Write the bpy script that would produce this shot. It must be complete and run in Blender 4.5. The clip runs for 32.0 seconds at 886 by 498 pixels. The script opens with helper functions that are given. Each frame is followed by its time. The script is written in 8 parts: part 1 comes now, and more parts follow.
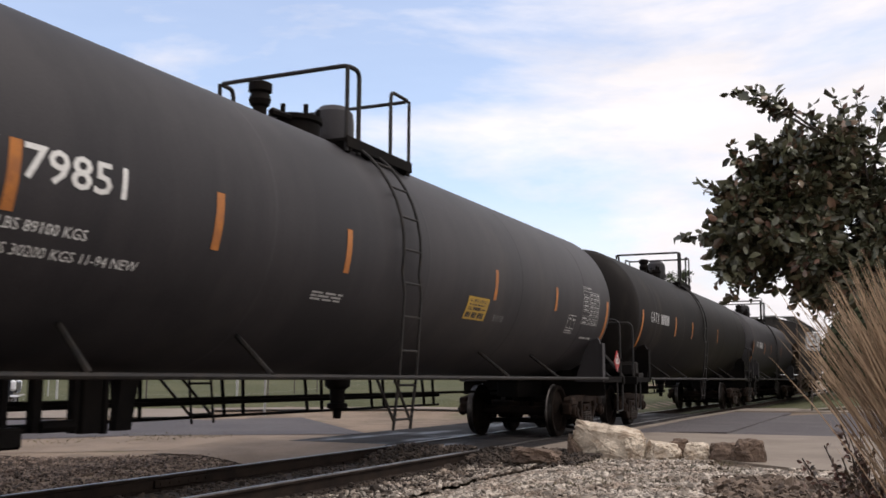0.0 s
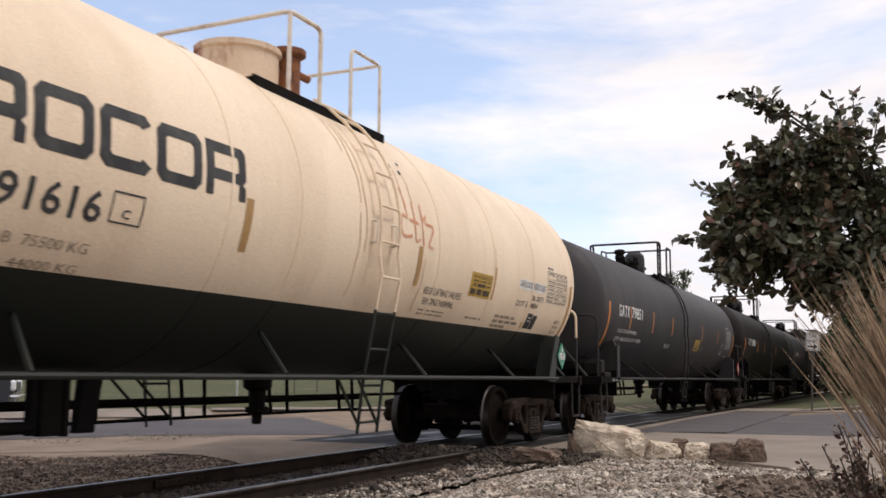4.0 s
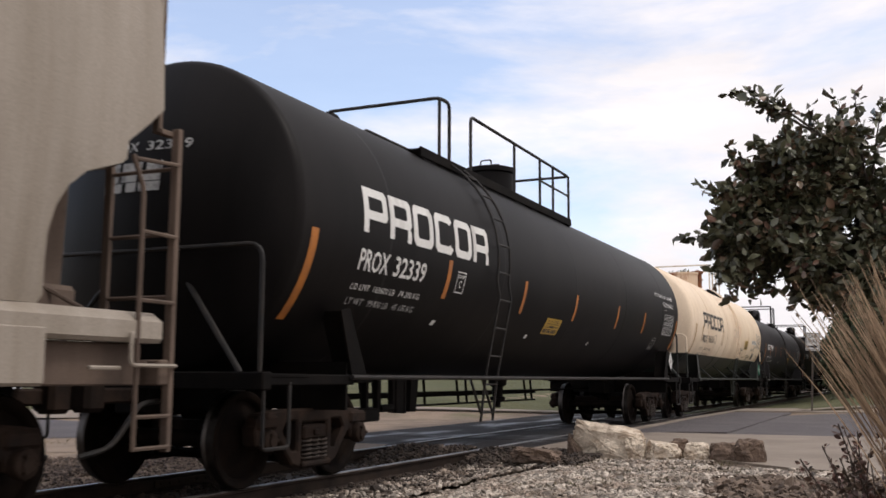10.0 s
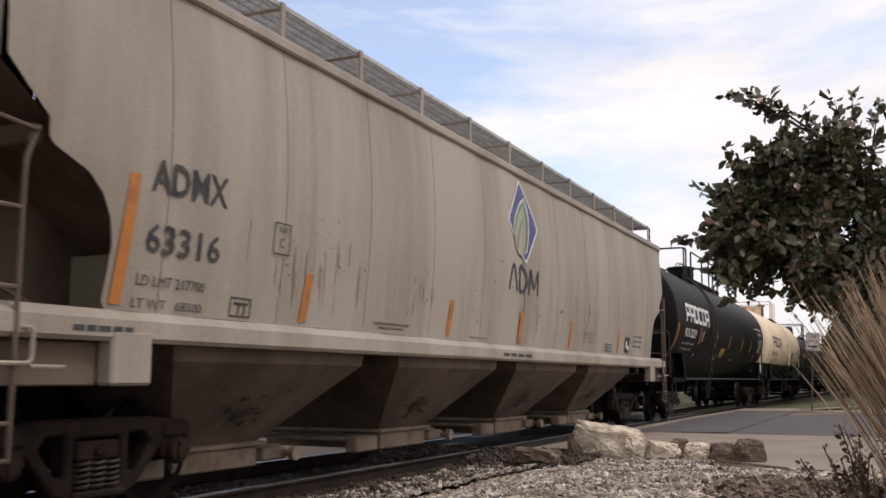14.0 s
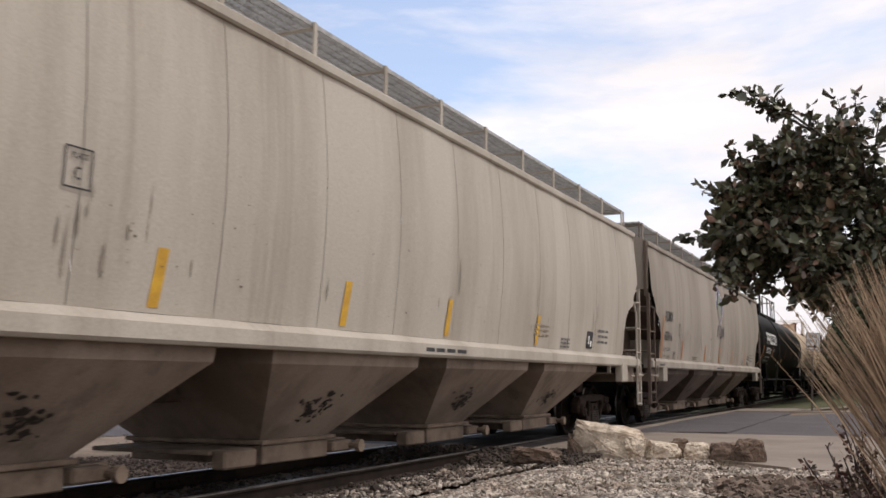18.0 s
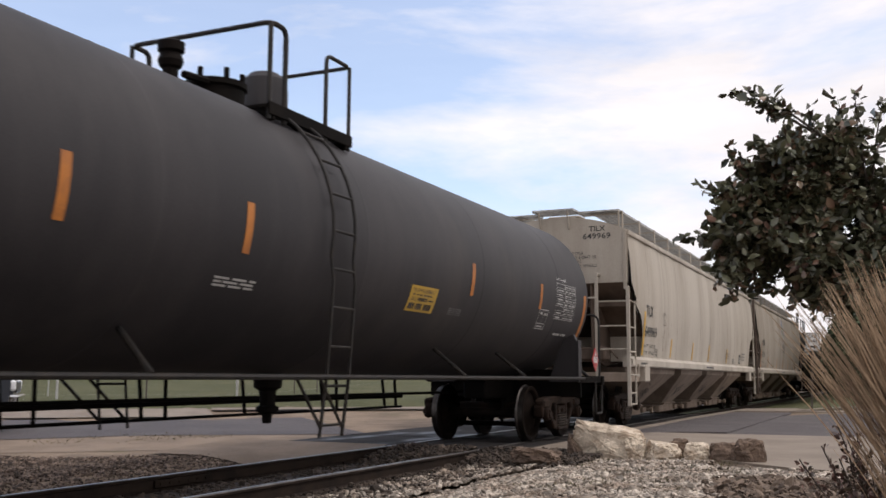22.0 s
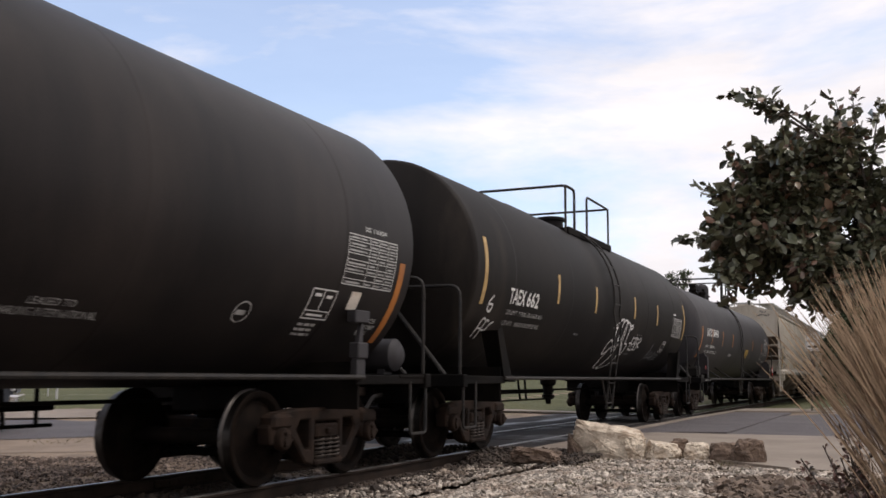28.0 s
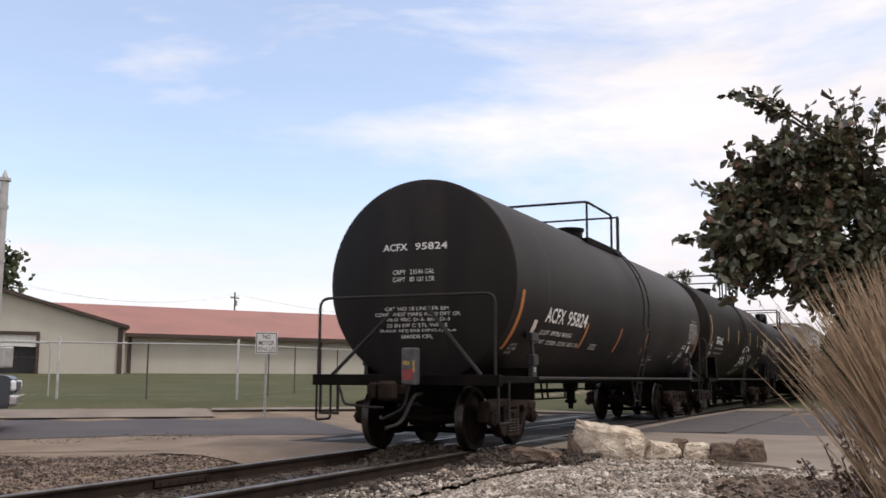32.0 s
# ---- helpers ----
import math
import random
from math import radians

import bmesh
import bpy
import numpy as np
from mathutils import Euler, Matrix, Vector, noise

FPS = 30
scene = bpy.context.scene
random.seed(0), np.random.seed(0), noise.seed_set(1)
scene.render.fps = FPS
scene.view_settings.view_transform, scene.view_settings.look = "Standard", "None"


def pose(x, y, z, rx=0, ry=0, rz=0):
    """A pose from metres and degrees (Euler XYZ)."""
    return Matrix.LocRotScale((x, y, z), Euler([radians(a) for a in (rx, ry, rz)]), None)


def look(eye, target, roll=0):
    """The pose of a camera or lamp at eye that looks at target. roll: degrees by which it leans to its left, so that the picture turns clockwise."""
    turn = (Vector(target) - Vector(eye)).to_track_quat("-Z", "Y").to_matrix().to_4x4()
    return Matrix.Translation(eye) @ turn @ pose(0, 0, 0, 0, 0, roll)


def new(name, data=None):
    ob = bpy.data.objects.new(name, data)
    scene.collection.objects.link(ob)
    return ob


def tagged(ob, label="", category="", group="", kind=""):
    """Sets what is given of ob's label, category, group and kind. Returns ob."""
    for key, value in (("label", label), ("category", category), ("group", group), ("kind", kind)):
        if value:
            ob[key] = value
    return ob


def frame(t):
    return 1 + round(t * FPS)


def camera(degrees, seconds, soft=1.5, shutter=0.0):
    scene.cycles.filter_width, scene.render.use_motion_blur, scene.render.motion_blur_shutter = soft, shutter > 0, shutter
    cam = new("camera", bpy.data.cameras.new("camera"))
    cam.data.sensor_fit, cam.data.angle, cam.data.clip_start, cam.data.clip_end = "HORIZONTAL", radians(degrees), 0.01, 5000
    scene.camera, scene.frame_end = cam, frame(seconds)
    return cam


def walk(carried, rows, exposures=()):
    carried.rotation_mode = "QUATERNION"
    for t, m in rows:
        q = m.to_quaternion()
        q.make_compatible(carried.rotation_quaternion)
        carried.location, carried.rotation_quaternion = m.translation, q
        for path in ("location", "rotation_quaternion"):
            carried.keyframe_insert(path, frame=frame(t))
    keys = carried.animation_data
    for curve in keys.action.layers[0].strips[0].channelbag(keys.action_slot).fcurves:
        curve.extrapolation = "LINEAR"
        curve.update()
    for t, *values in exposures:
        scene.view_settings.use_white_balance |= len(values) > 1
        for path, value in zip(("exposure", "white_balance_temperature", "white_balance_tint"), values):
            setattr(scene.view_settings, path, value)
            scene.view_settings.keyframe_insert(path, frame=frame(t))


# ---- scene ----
# Camera: it stands still beside the line. x runs along the track, y away from the camera, rail tops at z = 0.
EYE, YAW, PITCH = Vector((0.0, -6.45, 1.045)), radians(24.83), radians(7.5)
AIM = EYE + Vector((math.cos(PITCH) * math.cos(YAW), math.cos(PITCH) * math.sin(YAW), math.sin(PITCH)))
cam = camera(48.75, 32.0, soft=1.6, shutter=0.25)
walk(cam, [(0.0, look(EYE, AIM, 0.284)), (32.0, look(EYE, AIM, 0.284))], exposures=((0.0, 0.0, 6600, 14), (32.0, 0.0, 6600, 14)))


def run(t):
    """How far the train has gone along the track at t, in metres; 0 at 16 s."""
    k = (t - 16) / 16
    return 16 * k * (4.31041 + k * (0.23936 + k * (0.28053 + k * (0.00293 + k * (-0.44897 + k * (-0.16190 + k * (0.17736 + k * 0.08774)))))))


# World: thin broken cloud over a pale blue sky, and a soft sun behind it.
world = bpy.data.worlds.new("sky")
scene.world = world
world.use_nodes = True
wt = world.node_tree
wt.nodes.clear()
SUN_EL, SUN_AZ = 56, -80      # degrees: height, and bearing from +x towards +y


def wnode(kind, **values):
    n = wt.nodes.new(kind)
    for k, v in values.items():
        n.inputs[k].default_value = v
    return n


sky = wnode("ShaderNodeTexSky")
sky.sky_type, sky.sun_disc = "NISHITA", False
sky.sun_elevation, sky.sun_rotation = radians(SUN_EL), radians(90 - SUN_AZ)
sky.air_density, sky.dust_density = 1.0, 1.0
co = wnode("ShaderNodeTexCoord")
mapping = wnode("ShaderNodeMapping", Scale=(1.0, 1.0, 4.2), Rotation=(0.0, 0.12, radians(35)), Location=(2.35, 0.7, 0.2))
puff = wnode("ShaderNodeTexNoise", Scale=2.0, Detail=9.0, Roughness=0.55, Distortion=0.3)
bearing = wnode("ShaderNodeVectorMath")          # more cloud towards the bright side of the sky
bearing.operation = "DOT_PRODUCT"
bearing.inputs[1].default_value = (0.25, 0.968, 0.0)
apart = wnode("ShaderNodeMapRange")              # the clouds part only towards one side
for k, v in (("From Min", 0.0), ("From Max", 1.0), ("To Min", 0.21), ("To Max", -0.09)):
    apart.inputs[k].default_value = v
lean = wnode("ShaderNodeMath")
lean.operation = "ADD"
cover = wnode("ShaderNodeMapRange")
for k, v in (("From Min", 0.45), ("From Max", 0.62), ("To Min", 0.24), ("To Max", 1.0)):
    cover.inputs[k].default_value = v
wisp = wnode("ShaderNodeTexNoise", Scale=3.2, Detail=8.0, Roughness=0.62)
tone = wnode("ShaderNodeMix")
tone.data_type = "RGBA"
tone.inputs[6].default_value, tone.inputs[7].default_value = (6.9, 6.85, 7.2, 1), (12.2, 11.9, 11.8, 1)
up = wnode("ShaderNodeSeparateXYZ")
low = wnode("ShaderNodeMapRange")
for k, v in (("From Min", 0.03), ("From Max", 0.24), ("To Min", 1.0), ("To Max", 0.0)):
    low.inputs[k].default_value = v
most = wnode("ShaderNodeMath")
most.operation = "MAXIMUM"
blue = wnode("ShaderNodeMix")
blue.data_type, blue.blend_type = "RGBA", "MULTIPLY"
blue.inputs[0].default_value, blue.inputs[7].default_value = 1.0, (2.0, 2.12, 2.2, 1)
clouds = wnode("ShaderNodeMix")
clouds.data_type = "RGBA"
back = wnode("ShaderNodeBackground", Strength=0.105)
out = wnode("ShaderNodeOutputWorld")
for a, b in ((co.outputs["Generated"], mapping.inputs["Vector"]), (mapping.outputs[0], puff.inputs["Vector"]),
             (mapping.outputs[0], wisp.inputs["Vector"]), (co.outputs["Generated"], bearing.inputs[0]), (puff.outputs[0], lean.inputs[0]),
             (bearing.outputs["Value"], apart.inputs[0]), (apart.outputs[0], lean.inputs[1]), (lean.outputs[0], cover.inputs[0]), (wisp.outputs[0], tone.inputs[0]),
             (co.outputs["Generated"], up.inputs[0]), (up.outputs[2], low.inputs[0]), (low.outputs[0], most.inputs[0]),
             (cover.outputs[0], most.inputs[1]), (most.outputs[0], clouds.inputs[0]), (sky.outputs[0], blue.inputs[6]),
             (blue.outputs[2], clouds.inputs[6]), (tone.outputs[2], clouds.inputs[7]), (clouds.outputs[2], back.inputs[0]), (back.outputs[0], out.inputs[0])):
    wt.links.new(a, b)

sun = new("sun", bpy.data.lights.new("sun", "SUN"))
sun.data.energy, sun.data.angle, sun.data.color = 1.55, radians(12), (1.0, 0.95, 0.88)
sun.matrix_world = look((0, 0, 60), Vector((0, 0, 60)) - Vector((math.cos(radians(SUN_EL)) * math.cos(radians(SUN_AZ)), math.cos(radians(SUN_EL)) * math.sin(radians(SUN_AZ)), math.sin(radians(SUN_EL)))))


# ---- materials ----
def mat(name, a, b=None, rough=0.6, metal=0.0, s1=1.5, s2=60.0, stretch=(1, 1, 1), lo=0.42, hi=0.62, grain=0.12, bump=0.15, rand=0.0,
        island=0.0, c=None, s3=0.6, clo=0.6, chi=0.75, cstretch=(1, 1, 1), spec=0.4, depth=0.01):
    """Base a, stained with b in patches of size 1/s1 and with c in patches of size 1/s3, with fine grain and relief of size 1/s2."""
    m = bpy.data.materials.new(name)
    m.use_nodes = True
    nt = m.node_tree
    p = nt.nodes["Principled BSDF"]
    p.inputs["Roughness"].default_value, p.inputs["Metallic"].default_value = rough, metal
    p.inputs["Specular IOR Level"].default_value = spec
    tc = nt.nodes.new("ShaderNodeTexCoord")

    def patches(scale, stretch, lo, hi, detail=6.0):
        mp = nt.nodes.new("ShaderNodeMapping")
        mp.inputs["Scale"].default_value = stretch
        n = nt.nodes.new("ShaderNodeTexNoise")
        n.inputs["Scale"].default_value, n.inputs["Detail"].default_value, n.inputs["Roughness"].default_value = scale, detail, 0.6
        r = nt.nodes.new("ShaderNodeMapRange")
        r.inputs["From Min"].default_value, r.inputs["From Max"].default_value = lo, hi
        nt.links.new(tc.outputs["Object"], mp.inputs[0])
        nt.links.new(mp.outputs[0], n.inputs["Vector"])
        nt.links.new(n.outputs[0], r.inputs[0])
        return n, r

    def blend(x, y, f):
        k = nt.nodes.new("ShaderNodeMix")
        k.data_type = "RGBA"
        for s, v in ((k.inputs[6], x), (k.inputs[7], y), (k.inputs[0], f)):
            if hasattr(v, "is_output"):
                nt.links.new(v, s)
            else:
                s.default_value = (*v, 1) if isinstance(v, tuple) else v
        return k.outputs[2]

    col = a
    if b is not None:
        col = blend(a, b, patches(s1, stretch, lo, hi)[1].outputs[0])
    if c is not None:
        col = blend(col, c, patches(s3, cstretch, clo, chi)[1].outputs[0])
    fine, fr = patches(s2, (1, 1, 1), 0.3, 0.7, 3.0)
    fr.inputs["To Min"].default_value, fr.inputs["To Max"].default_value = 1 - grain, 1 + grain
    hsv = nt.nodes.new("ShaderNodeHueSaturation")
    value = fr.outputs[0]
    for amount, source in ((rand, ("ShaderNodeObjectInfo", "Random")), (island, ("ShaderNodeNewGeometry", "Random Per Island"))):
        if amount:
            o = nt.nodes.new(source[0])
            r = nt.nodes.new("ShaderNodeMapRange")
            r.inputs["To Min"].default_value, r.inputs["To Max"].default_value = 1 - amount, 1 + amount
            nt.links.new(o.outputs[source[1]], r.inputs[0])
            k = nt.nodes.new("ShaderNodeMath")
            k.operation = "MULTIPLY"
            nt.links.new(value, k.inputs[0])
            nt.links.new(r.outputs[0], k.inputs[1])
            value = k.outputs[0]
    nt.links.new(value, hsv.inputs["Value"])
    if hasattr(col, "is_output"):
        nt.links.new(col, hsv.inputs["Color"])
    else:
        hsv.inputs["Color"].default_value = (*col, 1)
    nt.links.new(hsv.outputs[0], p.inputs["Base Color"])
    if bump:
        bn = nt.nodes.new("ShaderNodeBump")
        bn.inputs["Strength"].default_value, bn.inputs["Distance"].default_value = bump, depth
        nt.links.new(fine.outputs[0], bn.inputs["Height"])
        nt.links.new(bn.outputs[0], p.inputs["Normal"])
    return m


RUN = (1.0, 1.0, 0.16)      # stains that run down
BLACK = mat("black_paint", (0.0045, 0.004, 0.004134), (0.008, 0.007, 0.006996), spec=0.10, rough=0.5, s1=1.2, stretch=RUN, c=(0.017, 0.0145, 0.01325), s3=0.5, clo=0.6, chi=0.85, cstretch=(1, 1, 0.3), bump=0.04)
SOOT = mat("sooty_black_paint", (0.0084, 0.007245, 0.007623), (0.01523, 0.0126, 0.01247), spec=0.16, rough=0.5, s1=1.2, stretch=RUN, c=(0.0315, 0.02468, 0.02194), s3=0.5, clo=0.56, chi=0.8, cstretch=(1, 1, 0.3), bump=0.04)
GREYBLACK = mat("faded_black_paint", (0.02364, 0.02248, 0.02513), (0.03484, 0.03228, 0.03456), spec=0.24, rough=0.55, s1=1.4, stretch=RUN, c=(0.05475, 0.04782, 0.04398), s3=0.6, clo=0.6, chi=0.85, cstretch=(1, 1, 0.3), bump=0.04)
BROWNBLACK = mat("brownish_black_paint", (0.0063, 0.00525, 0.004935), (0.01103, 0.00903, 0.00798), spec=0.11, rough=0.55, s1=1.2, stretch=RUN, c=(0.042, 0.0336, 0.02625), s3=0.7, clo=0.6, chi=0.85, cstretch=(1, 1, 0.3), bump=0.04)
FRAME = mat("dirty_black_steel", (0.0035, 0.003, 0.0028), (0.0075, 0.0058, 0.0048), spec=0.08, rough=0.75, s1=2.5, bump=0.15)
RAILING = mat("black_pipe", (0.013, 0.0125, 0.0125), (0.024, 0.02, 0.017), spec=0.25, rough=0.55, s1=6)
TRUCK = mat("rusty_cast_steel", (0.012, 0.0078, 0.006), (0.026, 0.0155, 0.0105), spec=0.15, rough=0.8, s1=4, s2=90, bump=0.3, c=(0.01, 0.008, 0.007), s3=2)
WHEEL = mat("rusty_wheel_steel", (0.006, 0.0042, 0.0035), (0.012, 0.0078, 0.0056), spec=0.06, rough=0.75, s1=5, bump=0.2)
TREAD = mat("polished_tread", (0.075, 0.068, 0.064), (0.035, 0.031, 0.029), rough=0.42, metal=1.0, s1=6, bump=0.02)
SPRING = mat("dark_spring", (0.025, 0.02, 0.018), (0.05, 0.035, 0.025), rough=0.7, s1=12)
ORANGE = mat("orange_reflective_tape", (0.42, 0.15, 0.025), (0.30, 0.11, 0.03), rough=0.5, s1=6)
YELLOW = mat("yellow_reflective_tape", (0.62, 0.36, 0.03), (0.5, 0.28, 0.03), rough=0.5, s1=6)
WHITE = mat("white_stencil", (0.66, 0.66, 0.64), (0.45, 0.44, 0.42), rough=0.6, s1=5, stretch=RUN, lo=0.5, hi=0.75)
PALE = mat("worn_white_stencil", (0.40, 0.40, 0.39), (0.16, 0.16, 0.16), rough=0.6, s1=9, lo=0.48, hi=0.66)
INK = mat("black_stencil", (0.02, 0.02, 0.022), (0.05, 0.05, 0.05), rough=0.6, s1=6)
TAG = mat("yellow_decal", (0.46, 0.29, 0.04), (0.38, 0.24, 0.05), rough=0.5, s1=8)
CREAM = mat("cream_jacket_paint", (0.7776, 0.6372, 0.4752), (0.6912, 0.5508, 0.3996), rough=0.5, s1=1.1, stretch=RUN, c=(0.4536, 0.3024, 0.1836), s3=1.3, clo=0.66, chi=0.86, cstretch=(2.5, 1, 0.12), bump=0.05)
GREEN = mat("dark_green_paint", (0.009, 0.013, 0.0105), (0.016, 0.018, 0.0155), rough=0.5, s1=1.5, stretch=RUN, bump=0.05)
HOPPER = mat("light_grey_hopper_paint", (0.4389, 0.399, 0.342), (0.342, 0.3021, 0.2508), rough=0.6, s1=1.1, stretch=(1, 1, 0.12), c=(0.2166, 0.1824, 0.1425), s3=1.0, clo=0.6, chi=0.82, cstretch=(2.4, 1, 0.1), bump=0.05)
GRIME = mat("grimy_grey_paint", (0.128, 0.09181, 0.06985), (0.07256, 0.05036, 0.03817), rough=0.8, s1=1.3, stretch=(1, 1, 0.4), c=(0.03415, 0.02437, 0.01868), s3=1.5, clo=0.55, chi=0.8, bump=0.1)
GRIME_PALE = mat("dusty_grey_paint", (0.275, 0.22, 0.176), (0.187, 0.143, 0.11), rough=0.8, s1=1.3, stretch=(1, 1, 0.4), c=(0.0825, 0.0627, 0.0473), s3=1.5, clo=0.55, chi=0.8, bump=0.1)
GATE = mat("tan_dusty_steel", (0.2, 0.15, 0.112), (0.12, 0.088, 0.065), rough=0.85, s1=3, bump=0.15)
HOPPER_WORN = mat("dirty_beige_hopper_paint", (0.3315, 0.2927, 0.2476), (0.2439, 0.2101, 0.1701), rough=0.65, s1=1.1, stretch=(1, 1, 0.12), c=(0.1876, 0.1501, 0.1126), s3=1.0, clo=0.58, chi=0.82, cstretch=(2.4, 1, 0.1), bump=0.05)
HOPPER_DULL = mat("dull_grey_hopper_paint", (0.045, 0.04, 0.037), (0.03, 0.026, 0.023), rough=0.8, s1=1.1, stretch=(1, 1, 0.12), bump=0.05)
GALV = mat("galvanised_steel", (0.42, 0.42, 0.41), (0.3, 0.3, 0.29), rough=0.5, metal=0.6, s1=8)
RUST = mat("rust", (0.22, 0.085, 0.035), (0.11, 0.045, 0.025), rough=0.9, s1=8, bump=0.3)
RAILSIDE = mat("rusty_rail", (0.028, 0.019, 0.014), (0.016, 0.011, 0.009), rough=0.85, spec=0.15, s1=3, bump=0.2)
RAILTOP = mat("polished_rail_head", (0.19, 0.175, 0.165), (0.11, 0.10, 0.09), rough=0.36, metal=1.0, s1=3, bump=0.02)
TIE = mat("weathered_tie", (0.036, 0.026, 0.02), (0.07, 0.053, 0.042), rough=0.9, s1=3, stretch=(1, 0.15, 1), bump=0.5, rand=0.25)
DIRT = mat("sandy_dirt", (0.23, 0.17, 0.12), (0.15, 0.11, 0.078), rough=0.95, s1=0.9, s2=30, bump=0.5, c=(0.11, 0.10, 0.05), s3=0.35, clo=0.55, chi=0.7, grain=0.25)
SAND = mat("pale_sandy_concrete", (0.22, 0.1654, 0.1206), (0.1672, 0.1232, 0.088), rough=0.9, s1=1.2, s2=40, bump=0.3, grain=0.15)
BALLAST = mat("ballast_stone", (0.171, 0.1305, 0.1062), (0.0675, 0.0468, 0.036), rough=0.9, s1=3, s2=60, bump=0.4, island=0.75)
PEBBLE = mat("pale_limestone_gravel", (0.3784, 0.3344, 0.286), (0.2112, 0.1672, 0.132), rough=0.85, s1=2.0, s2=70, bump=0.3, island=0.68)
BED = mat("gravel_bed_soil", (0.15, 0.11, 0.082), (0.085, 0.062, 0.047), rough=0.95, s1=4, s2=40, bump=0.6, grain=0.3)
ASPHALT = mat("worn_asphalt", (0.066, 0.057, 0.06), (0.085, 0.074, 0.075), rough=0.85, s1=0.6, s2=90, bump=0.3, c=(0.085, 0.08, 0.08), s3=0.4, grain=0.25)
WET = mat("damp_crossing_asphalt", (0.02, 0.018, 0.018), (0.034, 0.03, 0.029), rough=0.5, s1=0.8, s2=70, bump=0.12, spec=0.12, grain=0.25)
OILY = mat("oily_dark_ballast", (0.075, 0.057, 0.045), (0.035, 0.026, 0.021), rough=0.85, s1=2.5, s2=60, bump=0.4, island=0.6)
MUD = mat("dark_trodden_dirt", (0.055, 0.041, 0.033), (0.03, 0.023, 0.019), rough=0.9, s1=2.0, s2=35, bump=0.6, grain=0.3)
TANTAPE = mat("faded_tan_reflective_tape", (0.46, 0.31, 0.12), (0.34, 0.22, 0.08), rough=0.5, s1=6)


def puddled(m, lo, hi):
    """Gives a surface wet patches: its roughness falls to lo where water stands and rises to hi where it has dried."""
    nt = m.node_tree
    tc, mp, nz, rg = nt.nodes.new("ShaderNodeTexCoord"), nt.nodes.new("ShaderNodeMapping"), nt.nodes.new("ShaderNodeTexNoise"), nt.nodes.new("ShaderNodeMapRange")
    mp.inputs["Scale"].default_value = (0.5, 1.6, 1.0)
    nz.inputs["Scale"].default_value, nz.inputs["Detail"].default_value = 0.9, 5.0
    for k, v in (("From Min", 0.36), ("From Max", 0.5), ("To Min", lo), ("To Max", hi)):
        rg.inputs[k].default_value = v
    for a, b in ((tc.outputs["Object"], mp.inputs[0]), (mp.outputs[0], nz.inputs["Vector"]), (nz.outputs[0], rg.inputs[0]), (rg.outputs[0], nt.nodes["Principled BSDF"].inputs["Roughness"])):
        nt.links.new(a, b)


puddled(WET, 0.42, 0.9)
CONCRETE = mat("concrete", (0.231, 0.1915, 0.1546), (0.1806, 0.1453, 0.1159), rough=0.85, s1=0.8, s2=60, bump=0.2, grain=0.1)
LAWN = mat("mown_grass", (0.058, 0.062, 0.021), (0.082, 0.08, 0.032), rough=0.95, s1=0.5, s2=25, bump=0.8, c=(0.11, 0.105, 0.05), s3=0.12, clo=0.56, chi=0.75, grain=0.35, depth=0.03)
ROCK = mat("limestone_rock", (0.60, 0.52, 0.42), (0.38, 0.30, 0.225), rough=0.9, s1=6, s2=30, bump=0.7, grain=0.2, depth=0.02)
BROWNROCK = mat("brown_fieldstone", (0.17, 0.12, 0.09), (0.10, 0.072, 0.055), rough=0.9, s1=5, s2=30, bump=0.6, grain=0.2, depth=0.02)


# ---- mesh helpers ----
def part(name, bm, material, parent=None, label="", smooth=35):
    """Links a bmesh as one mesh object under a thing or a part."""
    me = bpy.data.meshes.new(name)
    bm.to_mesh(me)
    bm.free()
    for m in material if isinstance(material, (list, tuple)) else (material,):
        me.materials.append(m)
    if smooth:
        me.polygons.foreach_set("use_smooth", [True] * len(me.polygons))
        me.set_sharp_from_angle(angle=radians(smooth))
    ob = new(name, me)
    ob.parent = parent
    if label:
        ob["label"] = label
    return ob


def same(ob, m, parent=None):
    """Another object on the mesh of ob, at the pose m."""
    o = new(ob.name.split(".")[0], ob.data)
    o.parent, o.matrix_basis = parent or ob.parent, m
    if "label" in ob:
        o["label"] = ob["label"]
    return o


def B():
    return bmesh.new()


def box(bm, x0, x1, y0, y1, z0, z1, bev=0.0, mi=0):
    v = [bm.verts.new(p) for p in ((x0, y0, z0), (x1, y0, z0), (x1, y1, z0), (x0, y1, z0), (x0, y0, z1), (x1, y0, z1), (x1, y1, z1), (x0, y1, z1))]
    fs = [bm.faces.new([v[i] for i in q]) for q in ((3, 2, 1, 0), (4, 5, 6, 7), (0, 1, 5, 4), (1, 2, 6, 5), (2, 3, 7, 6), (3, 0, 4, 7))]
    for f in fs:
        f.material_index = mi
    if bev:
        bmesh.ops.bevel(bm, geom=list({e for f in fs for e in f.edges}), offset=bev, segments=1, affect="EDGES")
    return bm


